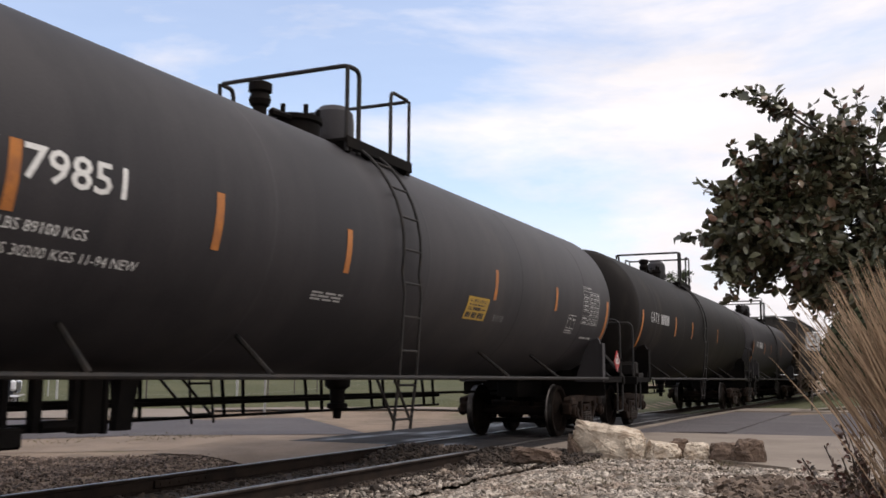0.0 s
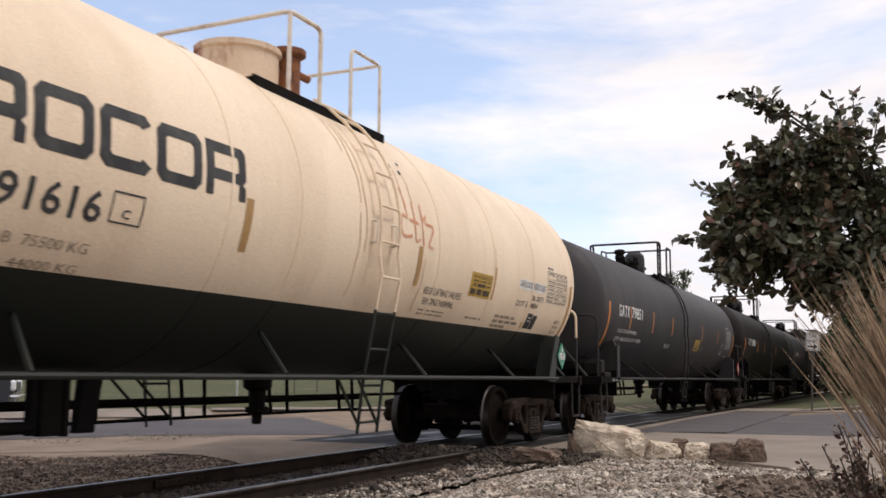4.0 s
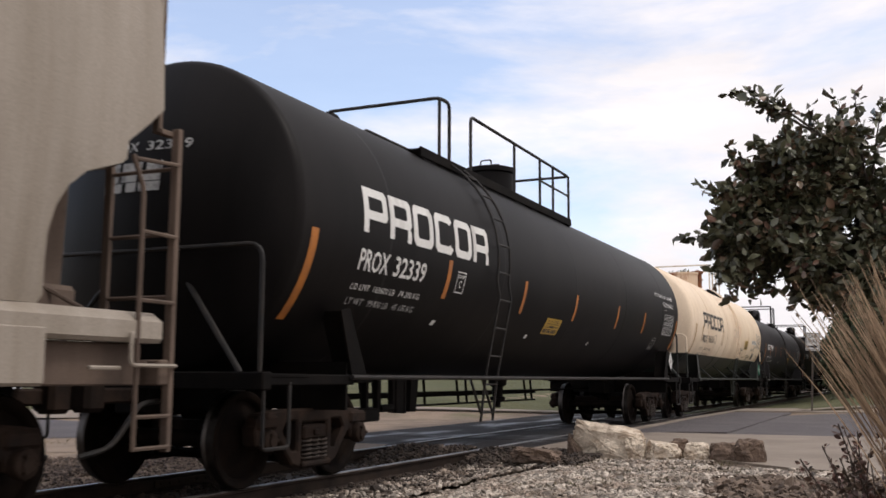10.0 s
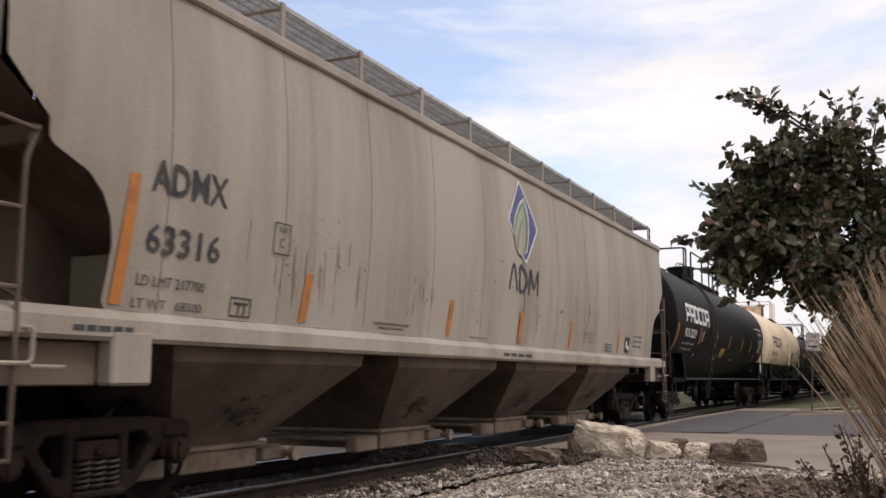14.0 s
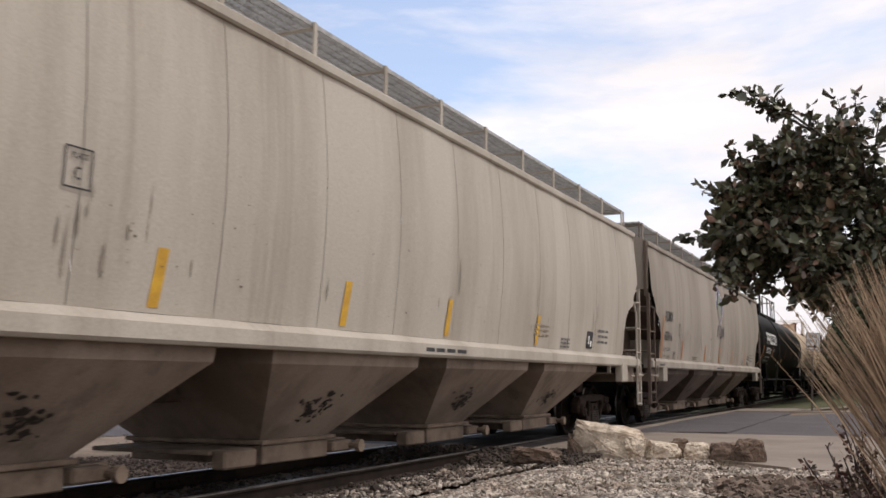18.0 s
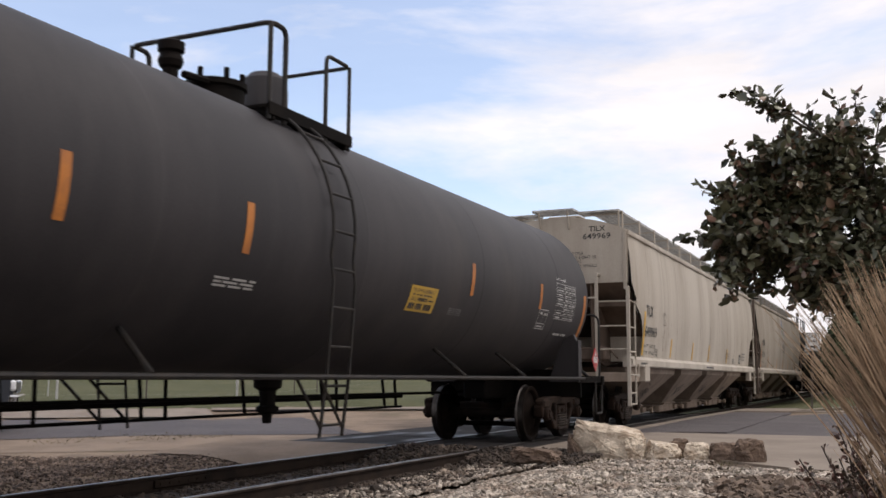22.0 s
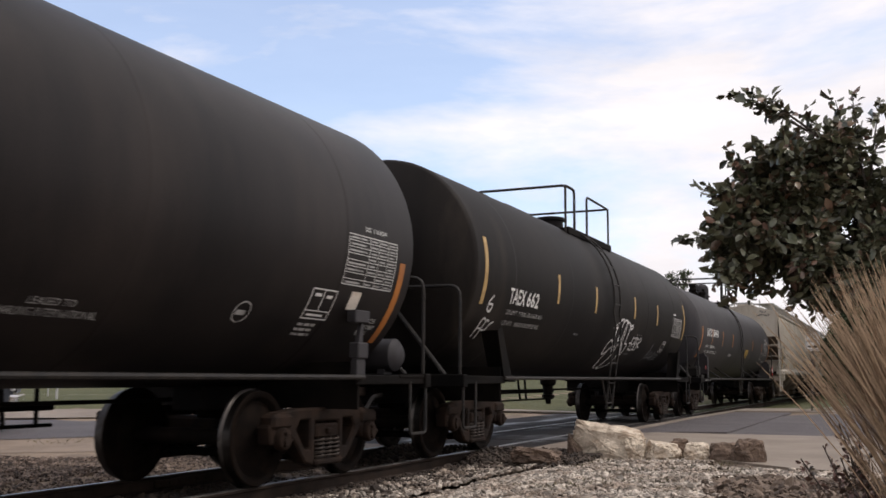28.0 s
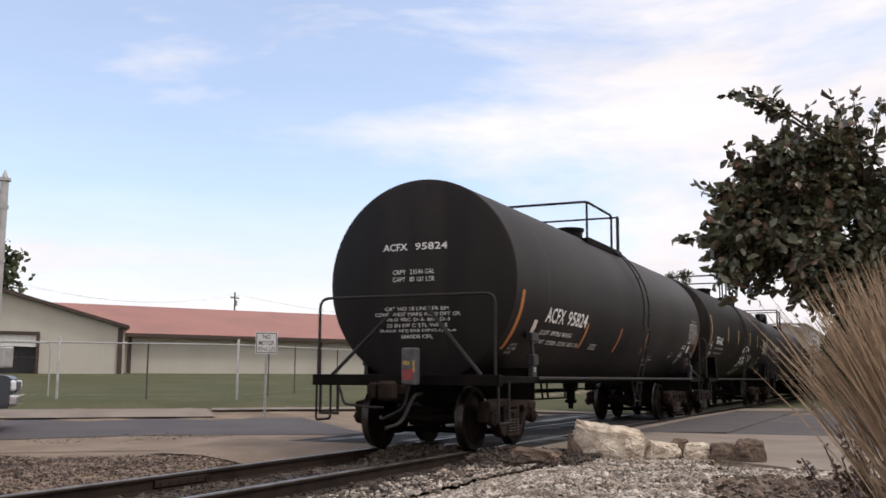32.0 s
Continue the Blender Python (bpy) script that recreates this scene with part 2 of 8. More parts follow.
def sweep(bm, pts, r, n=8, mi=0):
    """A round bar of radius r along the points."""
    pts = [Vector(p) for p in pts]
    rings, ref = [], None
    for i, p in enumerate(pts):
        t = (pts[min(i + 1, len(pts) - 1)] - pts[max(i - 1, 0)]).normalized()
        if ref is None:
            ref = t.orthogonal().normalized()
        ref = (ref - t * ref.dot(t)).normalized()
        w = t.cross(ref)
        rings.append([bm.verts.new(p + r * (math.cos(2 * math.pi * k / n) * ref + math.sin(2 * math.pi * k / n) * w)) for k in range(n)])
    for a, b in zip(rings, rings[1:]):
        for k in range(n):
            bm.faces.new((a[k], a[(k + 1) % n], b[(k + 1) % n], b[k])).material_index = mi
    bm.faces.new(rings[0][::-1]).material_index = mi
    bm.faces.new(rings[-1]).material_index = mi
    return bm


def bent(pts, rad=0.1, k=4):
    """The points of a polyline with its corners rounded."""
    pts = [Vector(p) for p in pts]
    res = [pts[0]]
    for a, b, c in zip(pts, pts[1:], pts[2:]):
        r = min(rad, (a - b).length * 0.45, (c - b).length * 0.45)
        p, q = b + (a - b).normalized() * r, b + (c - b).normalized() * r
        for i in range(k + 1):
            u = i / k
            res.append(p * (1 - u) ** 2 + b * 2 * u * (1 - u) + q * u ** 2)
    return res + [pts[-1]]


def lathe(bm, prof, axis="y", o=(0, 0, 0), n=32, mis=None):
    """Turns a profile of (place along the axis, radius) about the axis through o."""
    o = Vector(o)
    e = {"x": (Vector((1, 0, 0)), Vector((0, 1, 0)), Vector((0, 0, 1))), "y": (Vector((0, 1, 0)), Vector((0, 0, 1)), Vector((1, 0, 0))), "z": (Vector((0, 0, 1)), Vector((1, 0, 0)), Vector((0, 1, 0)))}[axis]
    rings = []
    for a, r in prof:
        if r < 1e-5:
            rings.append([bm.verts.new(o + e[0] * a)])
        else:
            rings.append([bm.verts.new(o + e[0] * a + r * (math.cos(2 * math.pi * k / n) * e[1] + math.sin(2 * math.pi * k / n) * e[2])) for k in range(n)])
    for i, (a, b) in enumerate(zip(rings, rings[1:])):
        for k in range(n):
            j = (k + 1) % n
            if len(a) == 1 and len(b) == 1:
                continue
            q = (a[0], b[j], b[k]) if len(a) == 1 else (a[k], a[j], b[0]) if len(b) == 1 else (a[k], a[j], b[j], b[k])
            f = bm.faces.new(q)
            if mis:
                f.material_index = mis[i]
    for r in (rings[0][::-1], rings[-1]):
        if len(r) > 2:
            bm.faces.new(r)
    return bm


def plate(bm, outer, holes, w0, w1, place):
    """A plate with holes: outlines in (u, v), thickness from w0 to w1, put in space by place(u, v, w)."""
    sides = []
    for w in (w0, w1):
        edges, loops = [], []
        for loop in (outer, *holes):
            vs = [bm.verts.new(place(u, v, w)) for u, v in loop]
            loops.append(vs)
            edges += [bm.edges.new((a, b)) for a, b in zip(vs, vs[1:] + vs[:1])]
        bmesh.ops.triangle_fill(bm, edges=edges, use_beauty=True)
        sides.append(loops)
    for la, lb in zip(*sides):
        for i in range(len(la)):
            j = (i + 1) % len(la)
            bm.faces.new((la[i], la[j], lb[j], lb[i]))
    bmesh.ops.recalc_face_normals(bm, faces=bm.faces[:])
    return bm


def xz(u, v, w):
    return (u, w, v)


def yz(u, v, w):
    return (w, u, v)


def thing(name, label, category, group="", m=None, kind=""):
    ob = tagged(new(name), label, category, group, kind)
    if m is not None:
        ob.matrix_basis = m
    return ob


# ---- ground ----
RU, RW = Vector((0.72, 0.694, 0)), Vector((-0.694, 0.72, 0))     # across and along the road that crosses the line


def ramp(x, pts):
    for (a, fa), (b, fb) in zip(pts, pts[1:]):
        if x <= b:
            return fa + (fb - fa) * max(0.0, (x - a) / (b - a))
    return pts[-1][1]


def height(x, y):
    """The lie of the land."""
    u = 0.72 * x + 0.694 * y
    rise = ramp(u, ((14, 0.0), (20.6, 0.05), (23.0, 0.2), (24.5, 0.38), (63, 1.3), (90, 1.6), (400, 2.0)))
    rise *= ramp(abs(y), ((2.0, 0.0), (6.0, 1.0)))
    bed = -0.22 * ramp(abs(y), ((1.75, 1.0), (2.6, 0.35)) if y > 0 else ((1.75, 1.0), (2.6, 0.35), (4.4, 0.12))) * ramp(x, ((13.0, 1.0), (14.2, 0.25), (30.0, 0.25), (31.5, 1.0)))
    return rise + bed - 0.03


def sheet(name, us, ws, place, lift, material, label, thick=0.0):
    """A surface over a grid of (u, w), laid on the land."""
    vs, fs = [], []
    for w in ws:
        for u in us:
            x, y = place(u, w)
            vs.append((x, y, height(x, y) + lift))
    n = len(us)
    for j in range(len(ws) - 1):
        for i in range(n - 1):
            fs.append((j * n + i, j * n + i + 1, (j + 1) * n + i + 1, (j + 1) * n + i))
    me = bpy.data.meshes.new(name)
    me.from_pydata(vs, [], fs)
    me.materials.append(material)
    me.polygons.foreach_set("use_smooth", [True] * len(me.polygons))
    me.update()
    if me.polygons[0].normal.z < 0:
        me.flip_normals()
    ob = tagged(new(name, me), label, name.split("_")[0], kind="structure")
    return ob


def steps(*pieces):
    res = []
    for a, b, d in pieces:
        k = max(1, round((b - a) / d))
        res += [a + (b - a) * i / k for i in range(k)]
    return res + [pieces[-1][1]]


sheet("ground", steps((-3000, -300, 900), (-300, -30, 30), (-30, 70, 1.0), (70, 400, 30), (400, 4000, 900)),
      steps((-3000, -300, 900), (-300, -40, 26), (-40, -8, 2), (-8, 8, 0.35), (8, 60, 2), (60, 400, 34), (400, 3000, 900)),
      lambda u, w: (u, w), 0.0, DIRT, "bare sandy earth with weeds beside the railway")


def on_road(u, w):
    return (0.72 * u - 0.694 * w, 0.694 * u + 0.72 * w)


def near_edge(w):
    return ramp(w, ((-19, 9.6), (-17.2, 10.7), (-14.7, 12.9), (-8.6, 14.2), (-3, 14.9), (10, 15.2)))


def lay(a, b, w0, w1, name, material, label, lift, na=14):
    """A strip of the road between the edges a(w) and b(w)."""
    ws = steps((w0, w1, 1.0))
    sheet(name, [i / na for i in range(na + 1)], ws, lambda k, w: on_road(a(w) * (1 - k) + b(w) * k, w), lift, material, label)


lay(near_edge, lambda w: 20.7, -60, -22.0, "road", ASPHALT, "grey worn asphalt road", 0.012)
lay(near_edge, lambda w: 20.7, -22.0, -16.4, "road", ASPHALT, "grey worn asphalt road beside the level crossing", 0.012)
lay(near_edge, lambda w: 20.7, -9.6, 70, "road", ASPHALT, "grey worn asphalt road", 0.012)
lay(lambda w: 20.75, lambda w: 22.9, -7.4, 60, "pavement", CONCRETE, "pale concrete pavement with cracks beside the road", 0.05)
lay(lambda w: 22.3, lambda w: 22.85, -60, -7.5, "kerb", CONCRETE, "pale concrete kerb at the edge of the grass", 0.07, 2)
lay(lambda w: ramp(w, ((-9, 12.0), (-4, 11.6), (2, 12.9))), lambda w: near_edge(w) - 0.03, -11.4, 3.0, "shoulder", SAND, "pale sandy concrete shoulder between road and ballast", 0.006)
lay(lambda w: 22.95, lambda w: 70.0, -8.0, 60, "lawn", LAWN, "mown green lawn rising to the buildings", 0.02, 60)
lay(lambda w: 22.9, lambda w: 70.0, -120, -8.0, "lawn", LAWN, "green grass beyond the road", 0.015, 60)


def polygon(name, pts, z, thick, material, label):
    bm = B()
    plate(bm, pts, [], z - thick, z, lambda u, v, w: (u, v, w))
    return tagged(part(name, bm, material), label, name.split("_")[0], kind="structure")


polygon("pavement", [(19.5, -1.85), (20.3, -9.5), (11.6, -9.5), (12.5, -5.3), (13.4, -4.2), (13.9, -3.2), (14.1, -2.0)], 0.0, 0.1, CONCRETE, "pale concrete pavement beside the crossing")
# the crossing: damp dark panels between and beside the rails
for y0, y1 in ((-1.30, -0.80), (-0.66, 0.66), (0.80, 2.9)):
    bm = B()
    for i in range(7):
        box(bm, 13.7 + i * 2.4, 13.7 + i * 2.4 + 2.385, y0, y1, -0.16, -0.012 + (0.003 if i % 2 else 0.0), 0.008)
    tagged(part("crossing_panel", bm, WET), "damp dark asphalt crossing panel beside the rails", "crossing", kind="structure")
polygon("crossing_apron", [(13.75, -1.32), (13.75, -2.2), (18.4, -2.4), (18.9, -1.32)], -0.004, 0.12, CONCRETE, "pale trodden concrete apron beside the rails")
polygon("road", [(18.6, -1.52), (26.2, -1.46), (32.9, -1.62), (33.3, -3.3), (20.3, -3.3), (20.0, -2.4)], 0.0, 0.08, ASPHALT, "grey worn asphalt of the road beside the crossing")
polygon("crossing_edge", [(18.7, -1.515), (20.0, -1.325), (27.0, -1.32), (36.0, -1.5), (37.0, -2.9), (37.0, -9.0), (33.4, -9.0), (33.9, -4.8), (33.6, -2.6), (32.9, -1.615), (26.2, -1.455)], 0.03, 0.1, CONCRETE, "pale concrete edge strip of the crossing")

# ---- the track ----
track = thing("railway_track", "standard gauge railway track with rusty rails on wooden ties", "track", kind="structure")
HEAD = [(-0.036, -0.012), (-0.036, -0.034), (-0.009, -0.045), (-0.008, -0.140), (-0.07, -0.155), (-0.07, -0.165), (0.07, -0.165), (0.07, -0.155), (0.008, -0.140), (0.009, -0.045), (0.036, -0.034), (0.036, -0.012), (0.028, -0.001), (-0.028, -0.001)]
for side in (-1, 1):
    bm = B()
    a = [bm.verts.new((-40, side * 0.757 + u, v)) for u, v in HEAD]
    b = [bm.verts.new((260, side * 0.757 + u, v)) for u, v in HEAD]
    for i in range(len(HEAD)):
        j = (i + 1) % len(HEAD)
        bm.faces.new((a[i], a[j], b[j], b[i])).material_index = 1 if i in (11, 12, 13) else 0
    bmesh.ops.recalc_face_normals(bm, faces=bm.faces[:])
    part("rail", bm, (RAILSIDE, RAILTOP), track, "rusty rail with a polished head")
    bm = B()
    box(bm, 8.3, 9.2, side * 0.757 - side * 0.028 - 0.012, side * 0.757 - side * 0.028 + 0.012, -0.125, -0.05, 0.004)
    for k in range(6):
        lathe(bm, [(0, 0.016), (0.014, 0.014)], "y", (8.38 + 0.15 * k, side * 0.757 - side * 0.055, -0.088), 6)
    part("joint_bar", bm, RAILSIDE, track)
bm = B()
box(bm, -0.115, 0.115, -1.3, 1.3, -0.34, -0.17, 0.012)
tie = part("tie", bm, TIE, track)
bm = B()
for s in (-1, 1):
    box(bm, -0.09, 0.09, s * 0.757 - 0.17, s * 0.757 + 0.17, -0.170, -0.160, 0.003)
    for k in (-1, 1):
        box(bm, -0.05, -0.02, s * 0.757 + k * 0.085 - 0.012, s * 0.757 + k * 0.085 + 0.012, -0.16, -0.135, 0.003)
clip = part("tie_plate", bm, RAILSIDE, track)
for i in range(1, 60):
    x = -3.0 + i * 0.54 + random.uniform(-0.03, 0.03)
    if x > 13.5:
        break
    m = pose(x, random.uniform(-0.05, 0.05), random.uniform(-0.012, 0.008), 0, 0, random.uniform(-1.5, 1.5))
    same(tie, m)
    same(clip, pose(x, 0, 0))
tie.location, clip.location = (-3.0, 0, 0), (-3.0, 0, 0)


def stones(name, material, label, spots, size, seed, flat=0.7):
    """Loose stones, one object: rough six-cornered lumps at the spots."""
    rng = np.random.default_rng(seed)
    ico = np.array([(1, 0, 0), (-1, 0, 0), (0, 1, 0), (0, -1, 0), (0, 0, 1), (0, 0, -1), (.6, .6, .55), (-.6, .55, .6), (.55, -.6, .6), (-.6, -.6, .5)], float)
    tri = np.array([(0, 6, 8), (0, 2, 6), (2, 7, 6), (2, 1, 7), (1, 9, 7), (1, 3, 9), (3, 8, 9), (3, 0, 8), (4, 8, 6), (4, 6, 7), (4, 7, 9), (4, 9, 8), (5, 2, 0), (5, 1, 2), (5, 3, 1), (5, 0, 3)])
    n = len(spots)
    s = size * np.exp(rng.normal(0, 0.32, n))
    v = ico[None] * (1 + rng.normal(0, 0.16, (n, len(ico), 1)))
    v = v * (np.stack([1 + 0.3 * rng.random(n), 0.75 + 0.3 * rng.random(n), flat * (0.7 + 0.5 * rng.random(n))], 1)[:, None] * s[:, None, None])
    a, c, e = rng.random(n) * 6.28, rng.normal(0, 0.5, n), rng.normal(0, 0.5, n)
    ca, sa, cc, sc, ce, se = np.cos(a), np.sin(a), np.cos(c), np.sin(c), np.cos(e), np.sin(e)
    z = np.zeros(n)
    o = np.ones(n)
    rz = np.stack([ca, -sa, z, sa, ca, z, z, z, o], 1).reshape(n, 3, 3)
    rx = np.stack([o, z, z, z, cc, -sc, z, sc, cc], 1).reshape(n, 3, 3)
    ry = np.stack([ce, z, se, z, o, z, -se, z, ce], 1).reshape(n, 3, 3)
    v = np.einsum("nij,nkj->nki", rz @ rx @ ry, v) + np.array(spots)[:, None]
    f = tri[None] + (np.arange(n) * len(ico))[:, None, None]
    me = bpy.data.meshes.new(name)
    me.from_pydata(v.reshape(-1, 3).tolist(), [], f.reshape(-1, 3).tolist())
    me.materials.append(material)
    return tagged(new(name, me), label, "stones", kind="stuff")


def scatter(n, x0, x1, y0, y1, keep, seed, dz=0.0):
    rng = np.random.default_rng(seed)
    res = []
    for _ in range(n):
        x, y = rng.uniform(x0, x1), rng.uniform(y0, y1)
        if keep(x, y):
            res.append((x, y, height(x, y) + dz + rng.uniform(-0.01, 0.012)))
    return res


sheet("gravel_bed", steps((1.5, 14.2, 0.3)), steps((-6.6, -1.75, 0.25)), lambda u, w: (u, w), 0.02, BED, "brown soil under pale gravel beside the track")


# ---- the train ----
def ell(R, d, n=10):
    """The rounded end of a tank: (place, radius) from the seam to the pole."""
    return [(d * math.sin(math.pi / 2 * i / n), R * math.cos(math.pi / 2 * i / n)) for i in range(n + 1)]


def dished(R, d, k=0.03):
    """The shallow end of a jacketed tank, turned over a rim of radius k: (place, radius) from the rim to the pole."""
    arc = [(k * math.sin(a), R - k + k * math.cos(a)) for a in (0.0, 0.3, 0.6, 0.85, 1.047)]
    return arc + [(k * 0.866 + d * (1 - q * q), (R - k / 2) * q) for q in (0.94, 0.86, 0.76, 0.62, 0.45, 0.25, 0.0)]


def side_frame_mesh():
    """A cast side frame seen from its side, between two axles 1.68 m apart."""
    bm = B()
    outer = [(-1.0, 0.40), (-1.03, 0.58), (-0.9, 0.70), (-0.55, 0.735), (0.55, 0.735), (0.9, 0.70), (1.03, 0.58), (1.0, 0.40), (0.72, 0.40), (0.68, 0.50), (0.40, 0.20), (0.24, 0.155), (-0.24, 0.155), (-0.40, 0.20), (-0.68, 0.50), (-0.72, 0.40)]
    holes = [[(-0.50, 0.62), (-0.32, 0.62), (-0.32, 0.33), (-0.40, 0.33), (-0.56, 0.53)], [(0.50, 0.62), (0.56, 0.53), (0.40, 0.33), (0.32, 0.33), (0.32, 0.62)],
             [(-0.23, 0.60), (0.23, 0.60), (0.23, 0.22), (-0.23, 0.22)]]
    plate(bm, outer, holes, -0.08, 0.08, xz)
    bmesh.ops.bevel(bm, geom=[e for e in bm.edges if len(e.link_faces) == 2 and e.calc_face_angle(0) > 0.9], offset=0.018, segments=1, affect="EDGES")
    for s in (-1, 1):
        box(bm, s * 0.84 - 0.17, s * 0.84 + 0.17, -0.11, 0.06, 0.55, 0.69, 0.03)
    box(bm, -0.26, 0.26, -0.12, 0.1, 0.16, 0.225, 0.02)
    return bm


sf = side_frame_mesh()
SIDE_MESH = bpy.data.meshes.new("side_frame")
sf.to_mesh(SIDE_MESH)
sf.free()
SIDE_MESH.materials.append(TRUCK)


def mesh_of(bm, name, *materials, smooth=35):
    o = part(name, bm, materials, smooth=smooth)
    me = o.data
    bpy.data.objects.remove(o)
    return me


bm = B()
box(bm, -0.21, 0.21, -0.09, 0.09, 0.43, 0.575, 0.02)
box(bm, -0.05, 0.05, -0.12, -0.08, 0.47, 0.53, 0.01)
BOLSTER_END = mesh_of(bm, "bolster_end", TRUCK)
bm = B()
pts = [(0.058 * math.cos(a), 0.058 * math.sin(a), 0.225 + 0.205 * a / 31.4) for a in [i * 0.52 for i in range(61)]]
sweep(bm, pts, 0.013, 5)
SPRING_MESH = mesh_of(bm, "spring", SPRING)
bm = B()
lathe(bm, [(-0.02, 0.10), (-0.08, 0.115), (-0.12, 0.10), (-0.135, 0.06), (-0.15, 0.055), (-0.15, 0.0)], "y", (0, 0, 0), 18)
for k in range(3):
    a = k * 2.1
    lathe(bm, [(-0.13, 0.02), (-0.155, 0.018)], "y", (0.06 * math.cos(a), 0, 0.06 * math.sin(a)), 6)
CAP_MESH = mesh_of(bm, "bearing_cap", TRUCK)
bm = B()
lathe(bm, [(-1.12, 0.075), (-0.86, 0.08), (-0.62, 0.09), (-0.3, 0.08), (0.3, 0.08), (0.62, 0.09), (0.86, 0.08), (1.12, 0.075)], "y", (0, 0, 0), 16)
AXLE_MESH = mesh_of(bm, "axle", WHEEL)
bm = B()
# one wheel: flange inside, coned tread, dished plate, hub
lathe(bm, [(0.085, 0.10), (0.085, 0.16), (0.03, 0.24), (0.04, 0.37), (0.065, 0.39), (0.068, 0.455), (0.058, 0.478), (0.04, 0.482), (0.028, 0.47), (0.02, 0.459), (-0.062, 0.455), (-0.072, 0.445), (-0.07, 0.40), (-0.06, 0.385), (-0.012, 0.36), (-0.03, 0.24), (-0.09, 0.16), (-0.1, 0.10)], "y", (0, 0, 0), 40,
      [0, 0, 0, 0, 0, 0, 1, 1, 1, 1, 0, 0, 0, 0, 0, 0, 0])
WHEEL_MESH = mesh_of(bm, "wheel", WHEEL, TREAD)
AXLES = []


def hang(name, me, parent, m=None):
    o = new(name, me)
    o.parent = parent
    if m is not None:
        o.matrix_basis = m
    return o


def bogies(car, a):
    """Two trucks at -a and a: side frames with springs and bearing caps, bolsters, brake beams and rolling axles."""
    for c in (-a, a):
        for s in (-1, 1):
            f = hang("side_frame", SIDE_MESH, car, pose(c, s * 1.0, 0, 0, 0, 0 if s < 0 else 180))
            hang("bolster_end", BOLSTER_END, f)
            for i in (-1, 0, 1):
                for j in (-1, 1) if i else (-1, 1):
                    hang("spring", SPRING_MESH, f, pose(i * 0.145, j * 0.06, 0))
            for k in (-1, 1):
                hang("bearing_cap", CAP_MESH, f, pose(k * 0.84, -0.02, 0.457))
        bm = B()
        box(bm, c - 0.2, c + 0.2, -0.92, 0.92, 0.42, 0.62, 0.03)
        part("bolster", bm, TRUCK, car)
        bm = B()
        box(bm, c - 0.16, c + 0.16, -0.86, 0.86, 0.2, 0.28, 0.02)
        for k in (-0.18, 0.14):
            box(bm, c - 0.62, c + 0.62, k, k + 0.05, 0.34, 0.44, 0.01)
            box(bm, c - 0.34 + k, c - 0.28 + k, k, k + 0.05, 0.3, 0.86, 0.01)
        box(bm, c - 0.5, c + 0.5, -0.22, 0.22, 0.62, 0.72, 0.02)
        part("brake_lever", bm, FRAME, car)
        for k in (-1, 1):
            bm = B()
            sweep(bm, [(c + k * 0.34, -0.8, 0.4), (c + k * 0.34, 0.8, 0.4)], 0.035, 8)
            for s in (-1, 1):
                box(bm, c + k * 0.34 - 0.03 * k - 0.05, c + k * 0.40 + 0.03, s * 0.757 - 0.06, s * 0.757 + 0.06, 0.28, 0.56, 0.015)
            part("brake_beam", bm, TRUCK, car)
            ax = hang("axle", AXLE_MESH, car, pose(c + k * 0.84, 0, 0.457))
            for s in (-1, 1):
                hang("wheel", WHEEL_MESH, ax, pose(0, s * 0.757, 0, 0, 0, 0 if s < 0 else 180))
            AXLES.append((ax, c + k * 0.84))


def coupler(car, x, s):
    """A knuckle coupler with its shank at the end x, facing s, and the air hose beside it."""
    bm = B()
    box(bm, min(x - s * 0.5, x + s * 0.46), max(x - s * 0.5, x + s * 0.46), -0.07, 0.07, 0.80, 0.94, 0.02)
    box(bm, min(x + s * 0.42, x + s * 0.66), max(x + s * 0.42, x + s * 0.66), -0.17, 0.05, 0.73, 1.0, 0.04)
    box(bm, min(x + s * 0.50, x + s * 0.70), max(x + s * 0.50, x + s * 0.70), 0.06, 0.16, 0.75, 0.98, 0.03)
    part("coupler", bm, TRUCK, car)
    bm = B()
    sweep(bm, bent([(x - s * 0.1, 0.28 * s, 0.82), (x + s * 0.12, 0.26 * s, 0.80), (x + s * 0.38, 0.2 * s, 0.42), (x + s * 0.66, 0.1 * s, 0.36)], 0.2), 0.026, 8)
    part("air_hose", bm, RAILING, car)


def end_rail(car, x, z0, z1, material, w=1.42, slim=0.022):
    bm = B()
    sweep(bm, bent([(x, -w, z0), (x, -w, z1), (x, w, z1), (x, w, z0)], 0.16), slim, 8)
    return part("handrail", bm, material, car)


def ladder(car, x, w, foot, arc, material, name="ladder", r=0.018, rung=0.38):
    """A ladder whose stiles follow the points arc (y, z) upwards from the foot."""
    bm = B()
    for s in (-1, 1):
        sweep(bm, [(x + s * w / 2, y, z) for y, z in arc], r, 6)
    o = part(name, bm, material, car)
    length, pos = 0.0, []
    nxt = rung * 0.3
    for (y0, z0), (y1, z1) in zip(arc, arc[1:]):
        d = math.hypot(y1 - y0, z1 - z0)
        while nxt <= length + d:
            k = (nxt - length) / d
            pos.append((y0 + (y1 - y0) * k, z0 + (z1 - z0) * k))
            nxt += rung
        length += d
    for y, z in pos:
        bm = B()
        sweep(bm, [(x - w / 2, y, z), (x + w / 2, y, z)], r * 0.8, 6)
        part("rung", bm, material, o)
    return o


